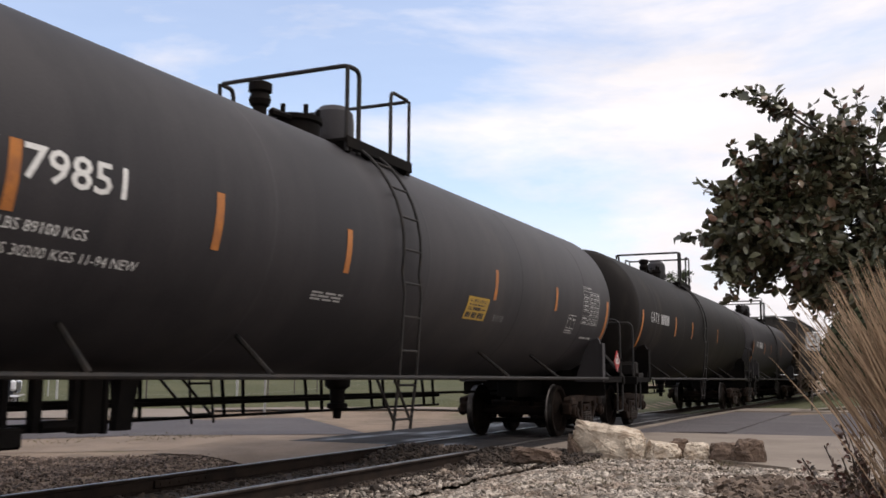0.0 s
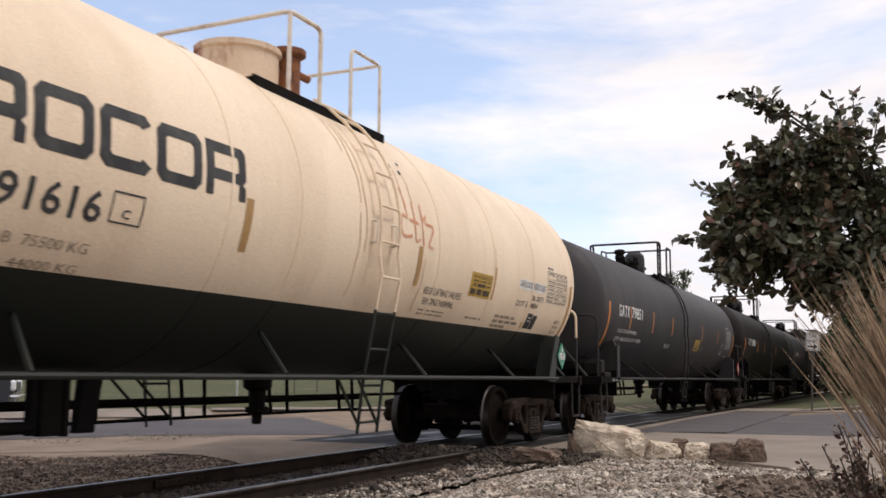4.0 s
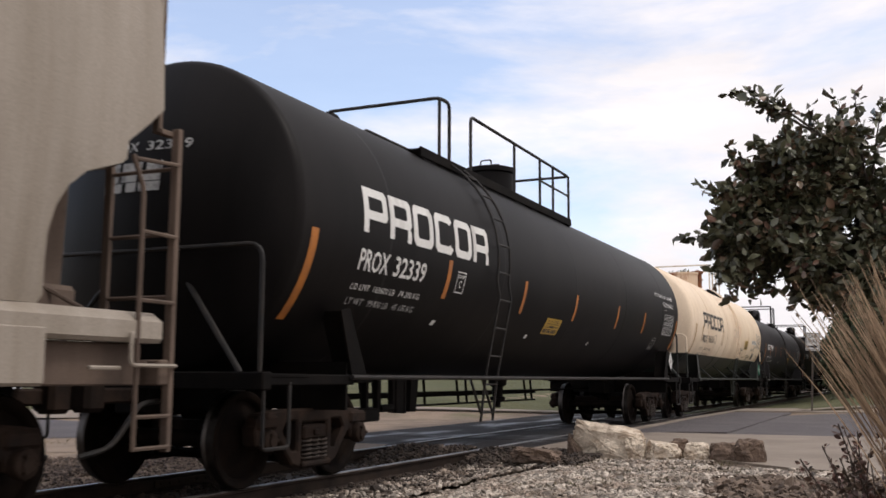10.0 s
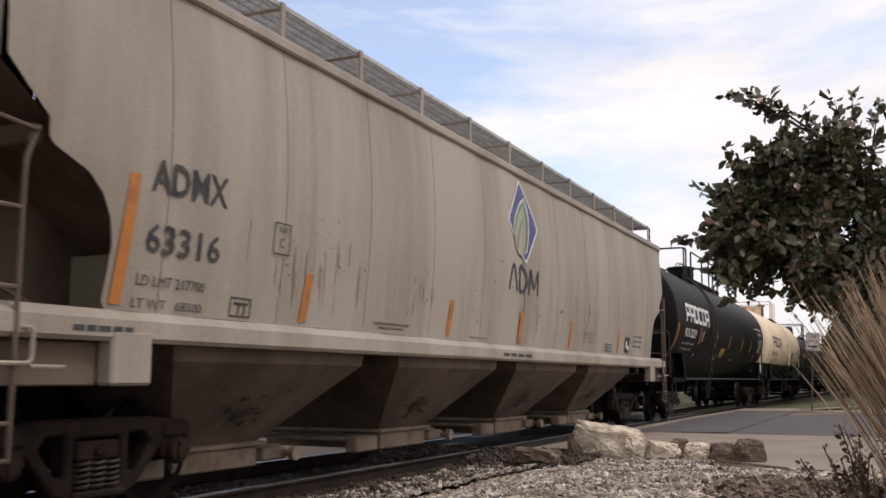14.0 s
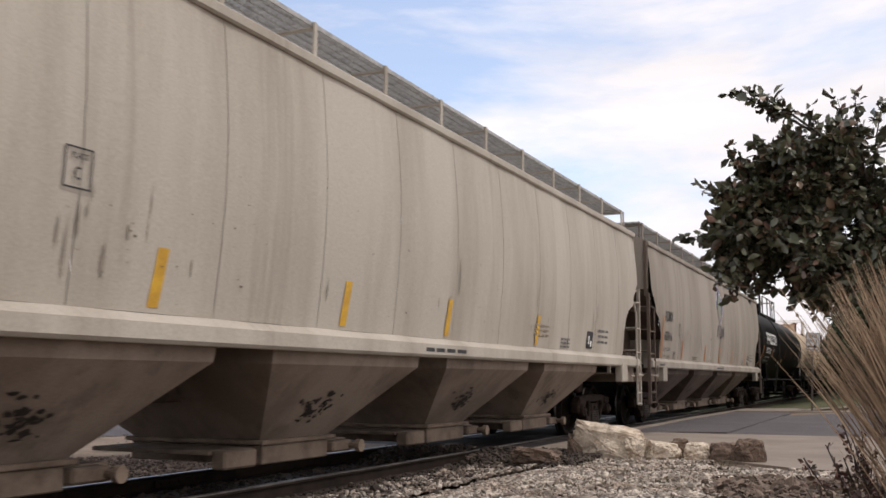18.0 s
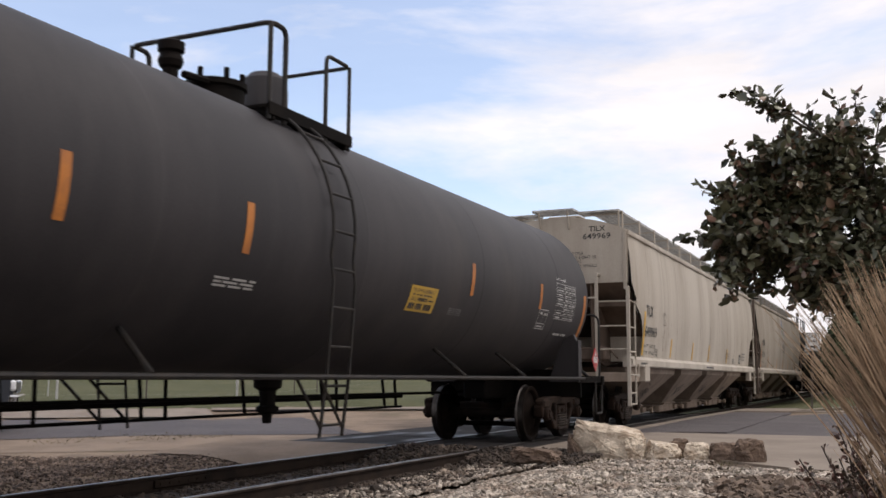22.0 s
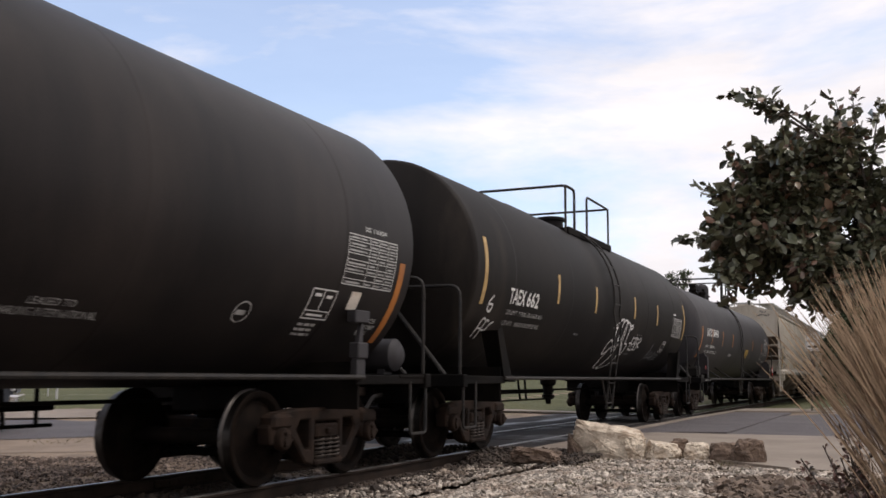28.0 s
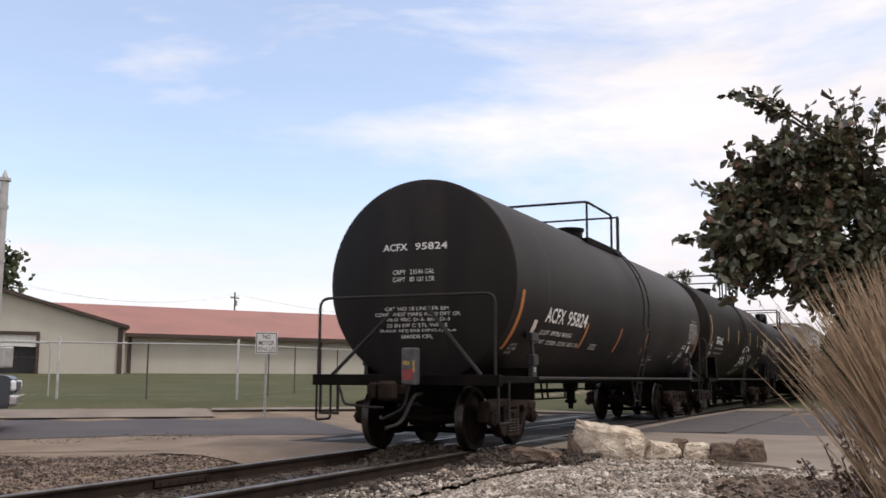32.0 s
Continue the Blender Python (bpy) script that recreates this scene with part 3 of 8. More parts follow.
def tank_car(label, s0, a, half, end, R, zc, paint, ladder_x, style, group="tank cars", trim=None):
    """A tank car: s0 its middle along the train, a the truck centres, half the tank's cylinder, end the end sills."""
    trim = trim or FRAME
    car = thing("tank_car", label, "tank car", group, pose(s0, 0, 0))
    bm = B()
    head = dished(R, *style["dish"]) if "dish" in style else ell(R, R * style.get("dome", 0.42))
    lathe(bm, [(-half - d, r) for d, r in reversed(head)] + [(half + d, r) for d, r in head], "x", (0, 0, zc), 72)
    part("tank", bm, paint, car, smooth=50)
    # weld seams round the shell
    for k in range(5):
        if paint is not TWOTONE:
            x = -half + 2 * half * (k + 0.5) / 5
            bm = B()
            lathe(bm, [(x - 0.045, R - 0.001), (x - 0.015, R + 0.0016), (x + 0.015, R + 0.0016), (x + 0.045, R - 0.001)], "x", (0, 0, zc), 72)
            part("weld_seam", bm, paint, car, smooth=50)
    # end frames: stub sills, end sill, platform, bolster webs
    for s in (-1, 1):
        bm = B()
        x0, x1 = sorted((s * (half - 1.9), s * (end - 0.05)))
        box(bm, x0, x1, -0.2, 0.2, 0.70, 1.0, 0.02)
        part("draft_sill", bm, FRAME, car)
        bm = B()
        x0, x1 = sorted((s * (end - 0.14), s * end))
        box(bm, x0, x1, -1.5, 1.5, 0.93, 1.09, 0.012)
        x0, x1 = sorted((s * (end - 0.75), s * (end - 0.142)))
        box(bm, x0, x1, -1.48, 1.48, 1.04, 1.075, 0.006)
        part("end_platform", bm, FRAME, car)
        bm = B()
        box(bm, s * a - 0.02, s * a + 0.02, -1.44, 1.44, 0.72, 1.2)
        part("bolster_web", bm, FRAME, car)
        for y in (-1, 1):
            bm = B()
            if style.get("bracket") == "stem":
                x = s * (a + 0.02)
                box(bm, x - 0.15, x + 0.15, min(y * 1.36, y * 1.47), max(y * 1.36, y * 1.47), 1.60, 1.73, 0.01)
                plate(bm, [(x - 0.04, 1.38), (x + 0.05, 1.38), (x + s * 0.05 + 0.02, 1.605), (x + s * 0.05 - 0.03, 1.605)], [], min(y * 1.40, y * 1.44), max(y * 1.40, y * 1.44), xz)
                box(bm, x - 0.10, x + 0.11, min(y * 1.36, y * 1.48), max(y * 1.36, y * 1.48), 1.235, 1.40, 0.012)
                box(bm, x - 0.09, x + 0.09, min(y * 1.38, y * 1.455), max(y * 1.38, y * 1.455), 1.06, 1.24, 0.006)
            elif style.get("bracket") == "post":
                # a tapering plate that leans out from the sill to a pad on the shell
                x = s * (a - 0.25)
                w = y * 1.45
                plate(bm, [(x - s * 0.1, 1.05), (x + s * 0.2, 1.05), (x + s * 0.44, 1.70), (x + s * 0.27, 1.74)], [], min(w, w + y * 0.025), max(w, w + y * 0.025), xz)
                plate(bm, [(x + s * 0.02, 1.06), (x + s * 0.07, 1.06), (x + s * 0.38, 1.70), (x + s * 0.33, 1.70)], [], min(y * 1.2, y * 1.449), max(y * 1.2, y * 1.449), xz)
                box(bm, x - 0.14, x + 0.22, min(y * 1.40, y * 1.49), max(y * 1.40, y * 1.49), 0.99, 1.06, 0.01)
            else:
                plate(bm, [(1.44, 0.98), (1.44, 1.62), (1.36, 1.80), (1.18, 1.74), (1.05, 1.40), (0.9, 0.98)], [], -0.05, 0.05, lambda u, v, k: (s * (a - 0.11) + k, y * u, v))
                box(bm, s * (a - 0.11) - 0.09, s * (a - 0.11) + 0.09, min(y * 1.43, y * 1.46), max(y * 1.43, y * 1.46), 0.98, 1.7, 0.004)
            part("bolster_bracket", bm, GREYBLACK if style.get("bracket") == "stem" or paint is GREYBLACK else trim, car)
            bm = B()
            box(bm, min(s * (a - 0.1), s * (end - 0.02)), max(s * (a - 0.1), s * (end - 0.02)), min(y * 1.38, y * 1.47), max(y * 1.38, y * 1.47), 0.97, 1.07, 0.01)
            part("side_sill", bm, FRAME, car)
        end_rail(car, s * (end - 0.06), 1.08, 2.22, style.get("rail", RAILING))
        bm = B()
        for y in (-1, 1):
            sweep(bm, [(s * (end - 0.08), y * 1.2, 1.08), (s * (half + 0.30), y * 0.25, zc - 0.42)], 0.028, 8)
        part("end_brace", bm, style.get("rail", RAILING), car)
        for y in (-1, 1):      # hanging step under the corner of the platform
            bm = B()
            x0, x1 = s * (end - 0.07), s * (end - 0.47)
            sweep(bm, bent([(x0, y * 1.46, 1.0), (x0, y * 1.46, 0.42), (x1, y * 1.46, 0.42), (x1, y * 1.46, 1.0)], 0.05), 0.018, 6)
            part("step", bm, RAILING, car)
        if style.get("valve") == s:
            # brake valve and cylinder on the platform, with their pipes
            bm = B()
            x = s * (end - 0.62)
            box(bm, x - 0.13, x + 0.13, -1.36, -1.0, 1.10, 1.40, 0.03)
            box(bm, x - 0.24, x - 0.13, -1.32, -1.05, 1.12, 1.36, 0.02)
            box(bm, x - 0.1, x + 0.34, -1.42, -1.34, 1.075, 1.17, 0.012)
            box(bm, x + 0.14, x + 0.24, -1.25, -1.08, 1.2, 1.42, 0.02)
            v = part("brake_valve", bm, BROWNBLACK, car)
            bm = B()
            lathe(bm, [(-0.02, 0.0), (0.0, 0.13), (0.05, 0.16), (0.52, 0.16), (0.57, 0.12), (0.6, 0.0)], "y", (x - s * 0.05, -0.98, 1.27), 18)
            part("brake_cylinder", bm, FRAME, v)
            bm = B()
            sweep(bm, bent([(x - 0.05, -1.15, 1.38), (x - s * 0.1, -1.0, 1.46), (x - s * 0.1, 0.2, 1.4), (x, 0.6, 1.1)], 0.1), 0.018, 6)
            sweep(bm, bent([(x + 0.2, -1.2, 1.3), (x + 0.42, -1.25, 1.2), (x + 0.45, -1.25, 0.9)], 0.06), 0.018, 6)
            part("brake_pipe", bm, FRAME, v)
        if style.get("reservoir") == s:
            bm = B()
            x = s * (end - 0.32)
            lathe(bm, [(-0.42, 0.0), (-0.4, 0.12), (-0.34, 0.19), (0.34, 0.19), (0.4, 0.12), (0.42, 0.0)], "y", (x, -0.85, 1.3), 18)
            box(bm, x - 0.1, x + 0.1, -1.1, -1.0, 1.07, 1.2, 0.01)
            part("air_reservoir", bm, GREYBLACK, car)
        coupler(car, s * end, s)
    # long pipes along both sides, with braces up to the tank and hangers below
    for y in (-1, 1):
        bm = B()
        sweep(bm, [(-a, y * 1.5, 1.045), (a, y * 1.5, 1.045)], 0.026, 8)
        part("side_rail", bm, style.get("siderail", RAILING), car)
        for k in range(style.get("braces", 4)):
            n = style.get("braces", 4)
            x = style["brace_x"][k] if "brace_x" in style else -a + 2 * a * (k + 0.7) / (n + 0.4)
            bm = B()
            t = style.get("slant", 0.25)
            sweep(bm, [(x, y * 1.5, 1.06), (x + t, y * R * 0.66, zc - R * 0.752)], 0.026, 6)
            part("brace", bm, style.get("siderail", RAILING), car)
    # brake gear and pipes under the tank
    bm = B()
    sweep(bm, bent([(-end + 0.3, 0.45, 0.86), (-a + 1.2, 0.5, 0.80), (0, 0.55, 0.80), (a - 1.2, 0.5, 0.80), (end - 0.3, -0.4, 0.86)], 0.2), 0.022, 6)
    part("train_pipe", bm, FRAME, car)
    bm = B()
    for z, r in ((0.73, 0.034), (0.55, 0.02)):
        sweep(bm, [(-a + 1.3, 1.40, z), (a - 1.3, 1.40, z)], r, 8)
    part("lower_rail", bm, FRAME, car)
    n = int(2 * a / 1.9)
    for i in range(n):      # hangers in pairs, one upright and one slanted
        x = -a + 1.5 + (2 * a - 3.4) * i / (n - 1)
        bm = B()
        sweep(bm, [(x, 1.40, 0.54), (x, 1.46, 1.04)], 0.026, 6)
        part("rail_hanger", bm, FRAME, car)
        bm = B()
        sweep(bm, [(x + 0.40, 1.40, 0.54), (x + 0.45, 1.46, 1.04)], 0.026, 6)
        part("rail_hanger", bm, FRAME, car)
    bm = B()
    lathe(bm, [(0.0, 0.17), (-0.16, 0.16), (-0.2, 0.10), (-0.36, 0.09), (-0.38, 0.13), (-0.43, 0.13), (-0.45, 0.06), (-0.56, 0.05)], "z", (0.25, 0, zc - R + 0.02), 16)
    part("outlet_valve", bm, FRAME, car)
    if style.get("rig", True):
        bm = B()
        lathe(bm, [(-0.4, 0.0), (-0.38, 0.14), (-0.3, 0.19), (0.3, 0.19), (0.38, 0.14), (0.4, 0.0)], "x", (-a + 1.9, 0.25, 0.86), 16)
        part("air_reservoir", bm, FRAME, car)
        for x, w, z in ((-a + 2.4, 0.04, 0.55), (-a + 2.72, 0.05, 0.6), (-a + 3.12, 0.035, 0.58), (-a + 3.3, 0.11, 0.57), (-a + 3.46, 0.03, 0.56)):
            bm = B()
            box(bm, x - w, x + w, -0.34, -0.26, z, 1.06, 0.01)
            part("hanger", bm, FRAME, car)
        bm = B()
        plate(bm, [(-a + 3.55, 0.58), (-a + 3.74, 0.58), (-a + 3.82, 1.06), (-a + 3.6, 1.06)], [], -0.36, -0.28, xz)
        part("hanger_plate", bm, FRAME, car)
        bm = B()
        box(bm, -a + 2.3, -a + 3.5, -0.30, -0.25, 0.60, 0.65, 0.012)
        sweep(bm, [(-a + 2.75, -0.32, 0.645), (-a + 3.1, -0.32, 0.645)], 0.05, 10)
        part("brake_lever", bm, FRAME, car)
        bm = B()
        box(bm, -a + 2.05, -a + 2.45, -0.5, -0.3, 0.5, 0.66, 0.02)
        part("slack_adjuster", bm, FRAME, car)
    # ladders up both sides to the platform
    for y in (-1, 1):
        arc = [(y * 1.38, 0.47), (y * 1.45, 1.05), (y * (R + 0.10), zc - 0.5)] + [(y * (R + 0.09) * math.cos(t), zc + (R + 0.09) * math.sin(t)) for t in [radians(d) for d in range(-10, 66, 8)]]
        ladder(car, ladder_x, 0.42, 0, arc, style.get("ladder", RAILING))
        bm = B()
        for s in (-1, 1):
            sweep(bm, [(ladder_x + s * 0.2, y * 1.39, 0.55), (ladder_x + s * 0.2 - 0.55, y * 1.46, 1.04)], 0.018, 6)
        part("ladder_brace", bm, style.get("ladder", RAILING), car)
    style["top"](car, R, zc, ladder_x + style.get("shift", 0.45))
    bogies(car, a)
    return car


def grating(car, x0, x1, y0, y1, z, material=FRAME, name="platform"):
    bm = B()
    for y in (y0, y1 - 0.03):
        box(bm, x0, x1, y, y + 0.03, z - 0.05, z, 0.004)
    n = max(2, int((x1 - x0) / 0.07))
    for i in range(n):
        x = x0 + (x1 - x0 - 0.02) * i / (n - 1)
        box(bm, x, x + 0.02, y0, y1, z - 0.035, z - 0.003)
    for j in (0.33, 0.66):
        y = y0 + (y1 - y0) * j
        box(bm, x0, x1, y - 0.008, y + 0.008, z - 0.03, z - 0.001)
    return tagged(part(name, bm, material, car), kind="stuff")


def rail_hoop(car, u0, u1, shut, w, zb, zr, material=RAILING, r=0.026, posts=(), label=""):
    """One bent pipe: up from the near edge of a top platform, along it from the open end to the end shut, across the tank and back."""
    far_end = u1 if shut == u0 else u0
    bm = B()
    sweep(bm, bent([(far_end, -w, zb), (far_end, -w, zr), (shut, -w, zr), (shut, w, zr), (far_end, w, zr), (far_end, w, zb)], 0.10), r, 8)
    rail = part("top_handrail", bm, material, car, label)
    for y in (-w, w):
        for k in (shut, *posts):
            bm = B()
            sweep(bm, [(k, y, zb), (k, y, zr)], r * 0.92, 8)
            part("post", bm, material, rail)
    return rail


def platforms(car, u0, u1, w, z, material=FRAME):
    """Gratings along both sides of the top, each on an angle beam with brackets down to the shell."""
    for y0, y1 in ((-w - 0.08, -0.5), (0.5, w + 0.08)):
        g = grating(car, u0, u1, y0, y1, z, material)
        bm = B()
        e = y0 if y0 < 0 else y1
        box(bm, u0, u1, e - 0.012, e + 0.012, z - 0.11, z + 0.02, 0.004)
        part("edge_beam", bm, material, g)
        for k in range(4):
            u = u0 + 0.1 + (u1 - u0 - 0.2) * k / 3
            bm = B()
            box(bm, u - 0.025, u + 0.025, min(e, e * 0.7), max(e, e * 0.7), z - 0.15, z - 0.055, 0.004)
            box(bm, u - 0.025, u + 0.025, e * 0.93 - 0.02, e * 0.93 + 0.02, z - 0.36, z - 0.1, 0.004)
            part("bracket", bm, material, g)


def top_valves(car, R, zc, x):
    """A protective dome, a vent, a low bolted manway and hoops of pipe handrail round the top."""
    zt = zc + R
    bm = B()
    lathe(bm, [(-0.1, 0.27), (0.40, 0.27), (0.52, 0.25), (0.60, 0.17), (0.62, 0.0)], "z", (x + 0.02, 0, zt), 28)
    lathe(bm, [(0.12, 0.27), (0.12, 0.31), (0.18, 0.31), (0.18, 0.27)], "z", (x + 0.02, 0, zt), 28)
    part("dome", bm, GREYBLACK, car)
    bm = B()
    lathe(bm, [(-0.1, 0.08), (0.2, 0.08), (0.22, 0.11), (0.28, 0.13), (0.34, 0.11), (0.36, 0.10), (0.38, 0.135), (0.47, 0.135), (0.49, 0.10), (0.51, 0.0)], "z", (x - 1.58, 0, zt), 18)
    part("vent", bm, FRAME, car)
    bm = B()
    lathe(bm, [(-0.1, 0.3), (0.16, 0.3), (0.18, 0.33), (0.24, 0.33), (0.26, 0.2), (0.29, 0.0)], "z", (x - 0.85, 0, zt), 20)
    for k in range(6):
        t = k * 1.047
        lathe(bm, [(0.2, 0.03), (0.36, 0.03)], "z", (x - 0.85 + 0.27 * math.cos(t), 0.27 * math.sin(t), zt), 6)
    sweep(bm, [(x - 1.5, -0.1, zt + 0.16), (x - 1.15, -0.12, zt + 0.18)], 0.04, 6)
    part("manway", bm, FRAME, car)
    platforms(car, x - 1.2, x + 0.42, 0.85, zt - 0.15)
    rail_hoop(car, x - 1.16, x - 0.89, x - 1.16, 0.9, zt - 0.3, zt + 0.70, r=0.028)
    rail_hoop(car, x - 0.1, x + 0.40, x + 0.40, 0.9, zt - 0.3, zt + 0.68, r=0.024)


def top_long(car, R, zc, x):
    """A long grating with posts and rails beside a wide low manway."""
    zt = zc + R
    bm = B()
    lathe(bm, [(-0.1, 0.42), (0.44, 0.42), (0.46, 0.46), (0.54, 0.46), (0.56, 0.38), (0.6, 0.0)], "z", (x + 3.55, 0, zt), 28)
    for k in (-0.2, 0.2):
        sweep(bm, bent([(x + 3.55 + k, -0.1, zt + 0.55), (x + 3.55 + k, -0.1, zt + 0.68), (x + 3.55 + k, 0.1, zt + 0.68), (x + 3.55 + k, 0.1, zt + 0.55)], 0.04), 0.014, 6)
    part("manway", bm, BLACK, car)
    platforms(car, x - 1.2, x + 5.3, 0.86, zt - 0.17)
    rail_hoop(car, x - 0.53, x - 0.20, x - 0.53, 0.9, zt - 0.35, zt + 0.68)
    rail = rail_hoop(car, x + 0.56, x + 5.30, x + 5.30, 0.9, zt - 0.35, zt + 0.68, posts=(x + 2.38, x + 3.65, x + 4.37))
    for y in (-0.9, 0.9):
        bm = B()
        sweep(bm, [(x + 3.65, y, zt + 0.3), (x + 5.30, y, zt + 0.3)], 0.02, 8)
        part("mid_rail", bm, RAILING, rail)


def top_short(car, R, zc, x):
    """A short grating round a manway, with handrails whose bars cross the tank at both ends; x is where the second rail ends."""
    zt = zc + R
    long_rail = x < 1.4
    bm = B()
    k = x - 0.75 if long_rail else x - 1.25
    lathe(bm, [(-0.1, 0.28), (0.2, 0.28), (0.22, 0.32), (0.28, 0.32), (0.30, 0.22), (0.33, 0.0)], "z", (k, 0, zt), 24)
    part("manway", bm, BLACK, car)
    platforms(car, x - (2.6 if long_rail else 3.0), x + 0.05, 0.86, zt - 0.20)
    if long_rail:
        rail_hoop(car, x - 2.47, x - 0.60, x - 2.47, 0.9, zt - 0.36, zt + 0.55)
        rail_hoop(car, x - 0.12, x, x, 0.9, zt - 0.36, zt + 0.60, r=0.022)
    else:
        rail_hoop(car, x - 3.0, x - 2.44, x - 3.0, 0.9, zt - 0.36, zt + 0.60)
        rail_hoop(car, x - 1.6, x, x, 0.9, zt - 0.36, zt + 0.61, r=0.024)


def top_white(car, R, zc, x):
    """A wide pale dome streaked with rust, and white rails."""
    zt = zc + R
    bm = B()
    lathe(bm, [(-0.1, 0.45), (0.36, 0.45), (0.38, 0.48), (0.44, 0.48), (0.46, 0.0)], "z", (x - 0.3, 0, zt), 32)
    part("dome", bm, RUSTCREAM, car, "cream dome streaked with rust")
    bm = B()
    lathe(bm, [(-0.05, 0.14), (0.42, 0.14), (0.46, 0.2), (0.52, 0.2), (0.54, 0.1), (0.58, 0.0)], "z", (x + 0.12, -0.38, zt), 18)
    sweep(bm, [(x + 0.1, -0.38, zt + 0.3), (x + 0.42, -0.46, zt + 0.26)], 0.045, 8)
    part("valve", bm, RUST, car, "rusty valve")
    platforms(car, x - 1.3, x + 1.36, 0.86, zt - 0.24)
    rail_hoop(car, x - 0.63, x - 0.03, x - 0.63, 0.9, zt - 0.4, zt + 0.65, CREAMRAIL, label="white-painted pipe handrail")
    rail_hoop(car, x + 0.63, x + 1.32, x + 1.32, 0.9, zt - 0.4, zt + 0.64, CREAMRAIL, 0.022, label="white-painted pipe handrail")


RUSTCREAM = mat("rust_streaked_cream_paint", (0.62, 0.48, 0.35), (0.30, 0.13, 0.07), rough=0.6, s1=3.5, stretch=(1, 1, 0.3), lo=0.45, hi=0.6)
CREAMRAIL = mat("white_painted_pipe", (0.66, 0.6, 0.52), (0.4, 0.3, 0.22), rough=0.5, s1=7, lo=0.5, hi=0.75)


def two_tone(low, high, z):
    """The paint of a tank with a dark lower half below the height z."""
    m = high.copy()
    m.name = "cream_over_dark_green"
    nt = m.node_tree
    p = nt.nodes["Principled BSDF"]
    top = p.inputs["Base Color"].links[0].from_socket
    tc, sp, gt, mx = nt.nodes.new("ShaderNodeTexCoord"), nt.nodes.new("ShaderNodeSeparateXYZ"), nt.nodes.new("ShaderNodeMath"), nt.nodes.new("ShaderNodeMix")
    gt.operation, mx.data_type = "GREATER_THAN", "RGBA"
    gt.inputs[1].default_value = z
    mx.inputs[6].default_value = (0.0095, 0.0135, 0.011, 1)
    for a, b in ((tc.outputs["Object"], sp.inputs[0]), (sp.outputs[2], gt.inputs[0]), (gt.outputs[0], mx.inputs[0]), (top, mx.inputs[7]), (mx.outputs[2], p.inputs["Base Color"])):
        nt.links.new(a, b)
    return m


TWOTONE = two_tone(GREEN, CREAM, 1.74)
GX = (-5.5, -3.37, 2.4, 4.6)
TRAIN = []
car_acf = tank_car("black tank car with white stencils at the tail of the train", -51.5, 6.15, 7.14, 7.75, 1.55, 2.49, SOOT, 0.5, dict(top=top_short, braces=0, dish=(0.2, 0.03), bracket="stem", rig=False, shift=0.57, reservoir=1))
car_tae = tank_car("brownish black tank car with white graffiti", -35.35, 6.04, 6.95, 7.45, 1.50, 2.57, BROWNBLACK, -0.22, dict(top=top_short, braces=0, dish=(0.36, 0.10), bracket="post", rig=False, shift=1.92, reservoir=1))
car_g80 = tank_car("faded black tank car with orange reflective strips", -17.57, 7.56, 8.1, 8.85, 1.41, 2.48, GREYBLACK, -0.65, dict(top=top_valves, braces=4, brace_x=GX, shift=0.65, valve=-1))
car_p32 = tank_car("black tank car with large white lettering shapes", 41.53, 7.46, 8.46, 8.98, 1.56, 2.63, BLACK, -3.63, dict(top=top_long, braces=0, dish=(0.40, 0.12), bracket="post", shift=0.0))
car_p91 = tank_car("cream tank car with a dark green lower half and rust stains", 59.26, 6.28, 7.02, 7.62, 1.55, 2.62, TWOTONE, 0.27, dict(top=top_white, braces=4, rail=TWOTONE, ladder=TWOTONE, siderail=GREEN, slant=0.25, shift=-0.27, bracket="post", post_x=0.0, dish=(0.36, 0.20)), trim=GREEN)
car_g79 = tank_car("faded black tank car with orange reflective strips", 76.95, 7.56, 8.1, 8.85, 1.41, 2.48, GREYBLACK, -0.65, dict(top=top_valves, braces=4, brace_x=GX, shift=0.65, valve=-1))
car_far = tank_car("dark brownish tank car ahead", 95.6, 7.56, 8.1, 8.85, 1.43, 2.50, BROWNBLACK, -0.65, dict(top=top_valves, braces=4, brace_x=GX, shift=0.65, valve=-1))
car_fur = tank_car("dark grey tank car far ahead", 114.0, 7.2, 7.7, 8.6, 1.41, 2.48, GREYBLACK, -0.65, dict(top=top_valves, braces=4, brace_x=GX, shift=0.65, valve=-1))
TRAIN += [(car_acf, -51.5), (car_tae, -35.35), (car_g80, -17.57), (car_p32, 41.53), (car_p91, 59.26), (car_g79, 76.95), (car_far, 95.6), (car_fur, 114.0)]


# ---- covered hopper cars ----
def belly(z):
    """How far the hopper's side stands out at the height z."""
    return 1.52 + 0.10 * math.sin(math.pi * min(1.0, max(0.0, (z - 1.45) / 2.65)))


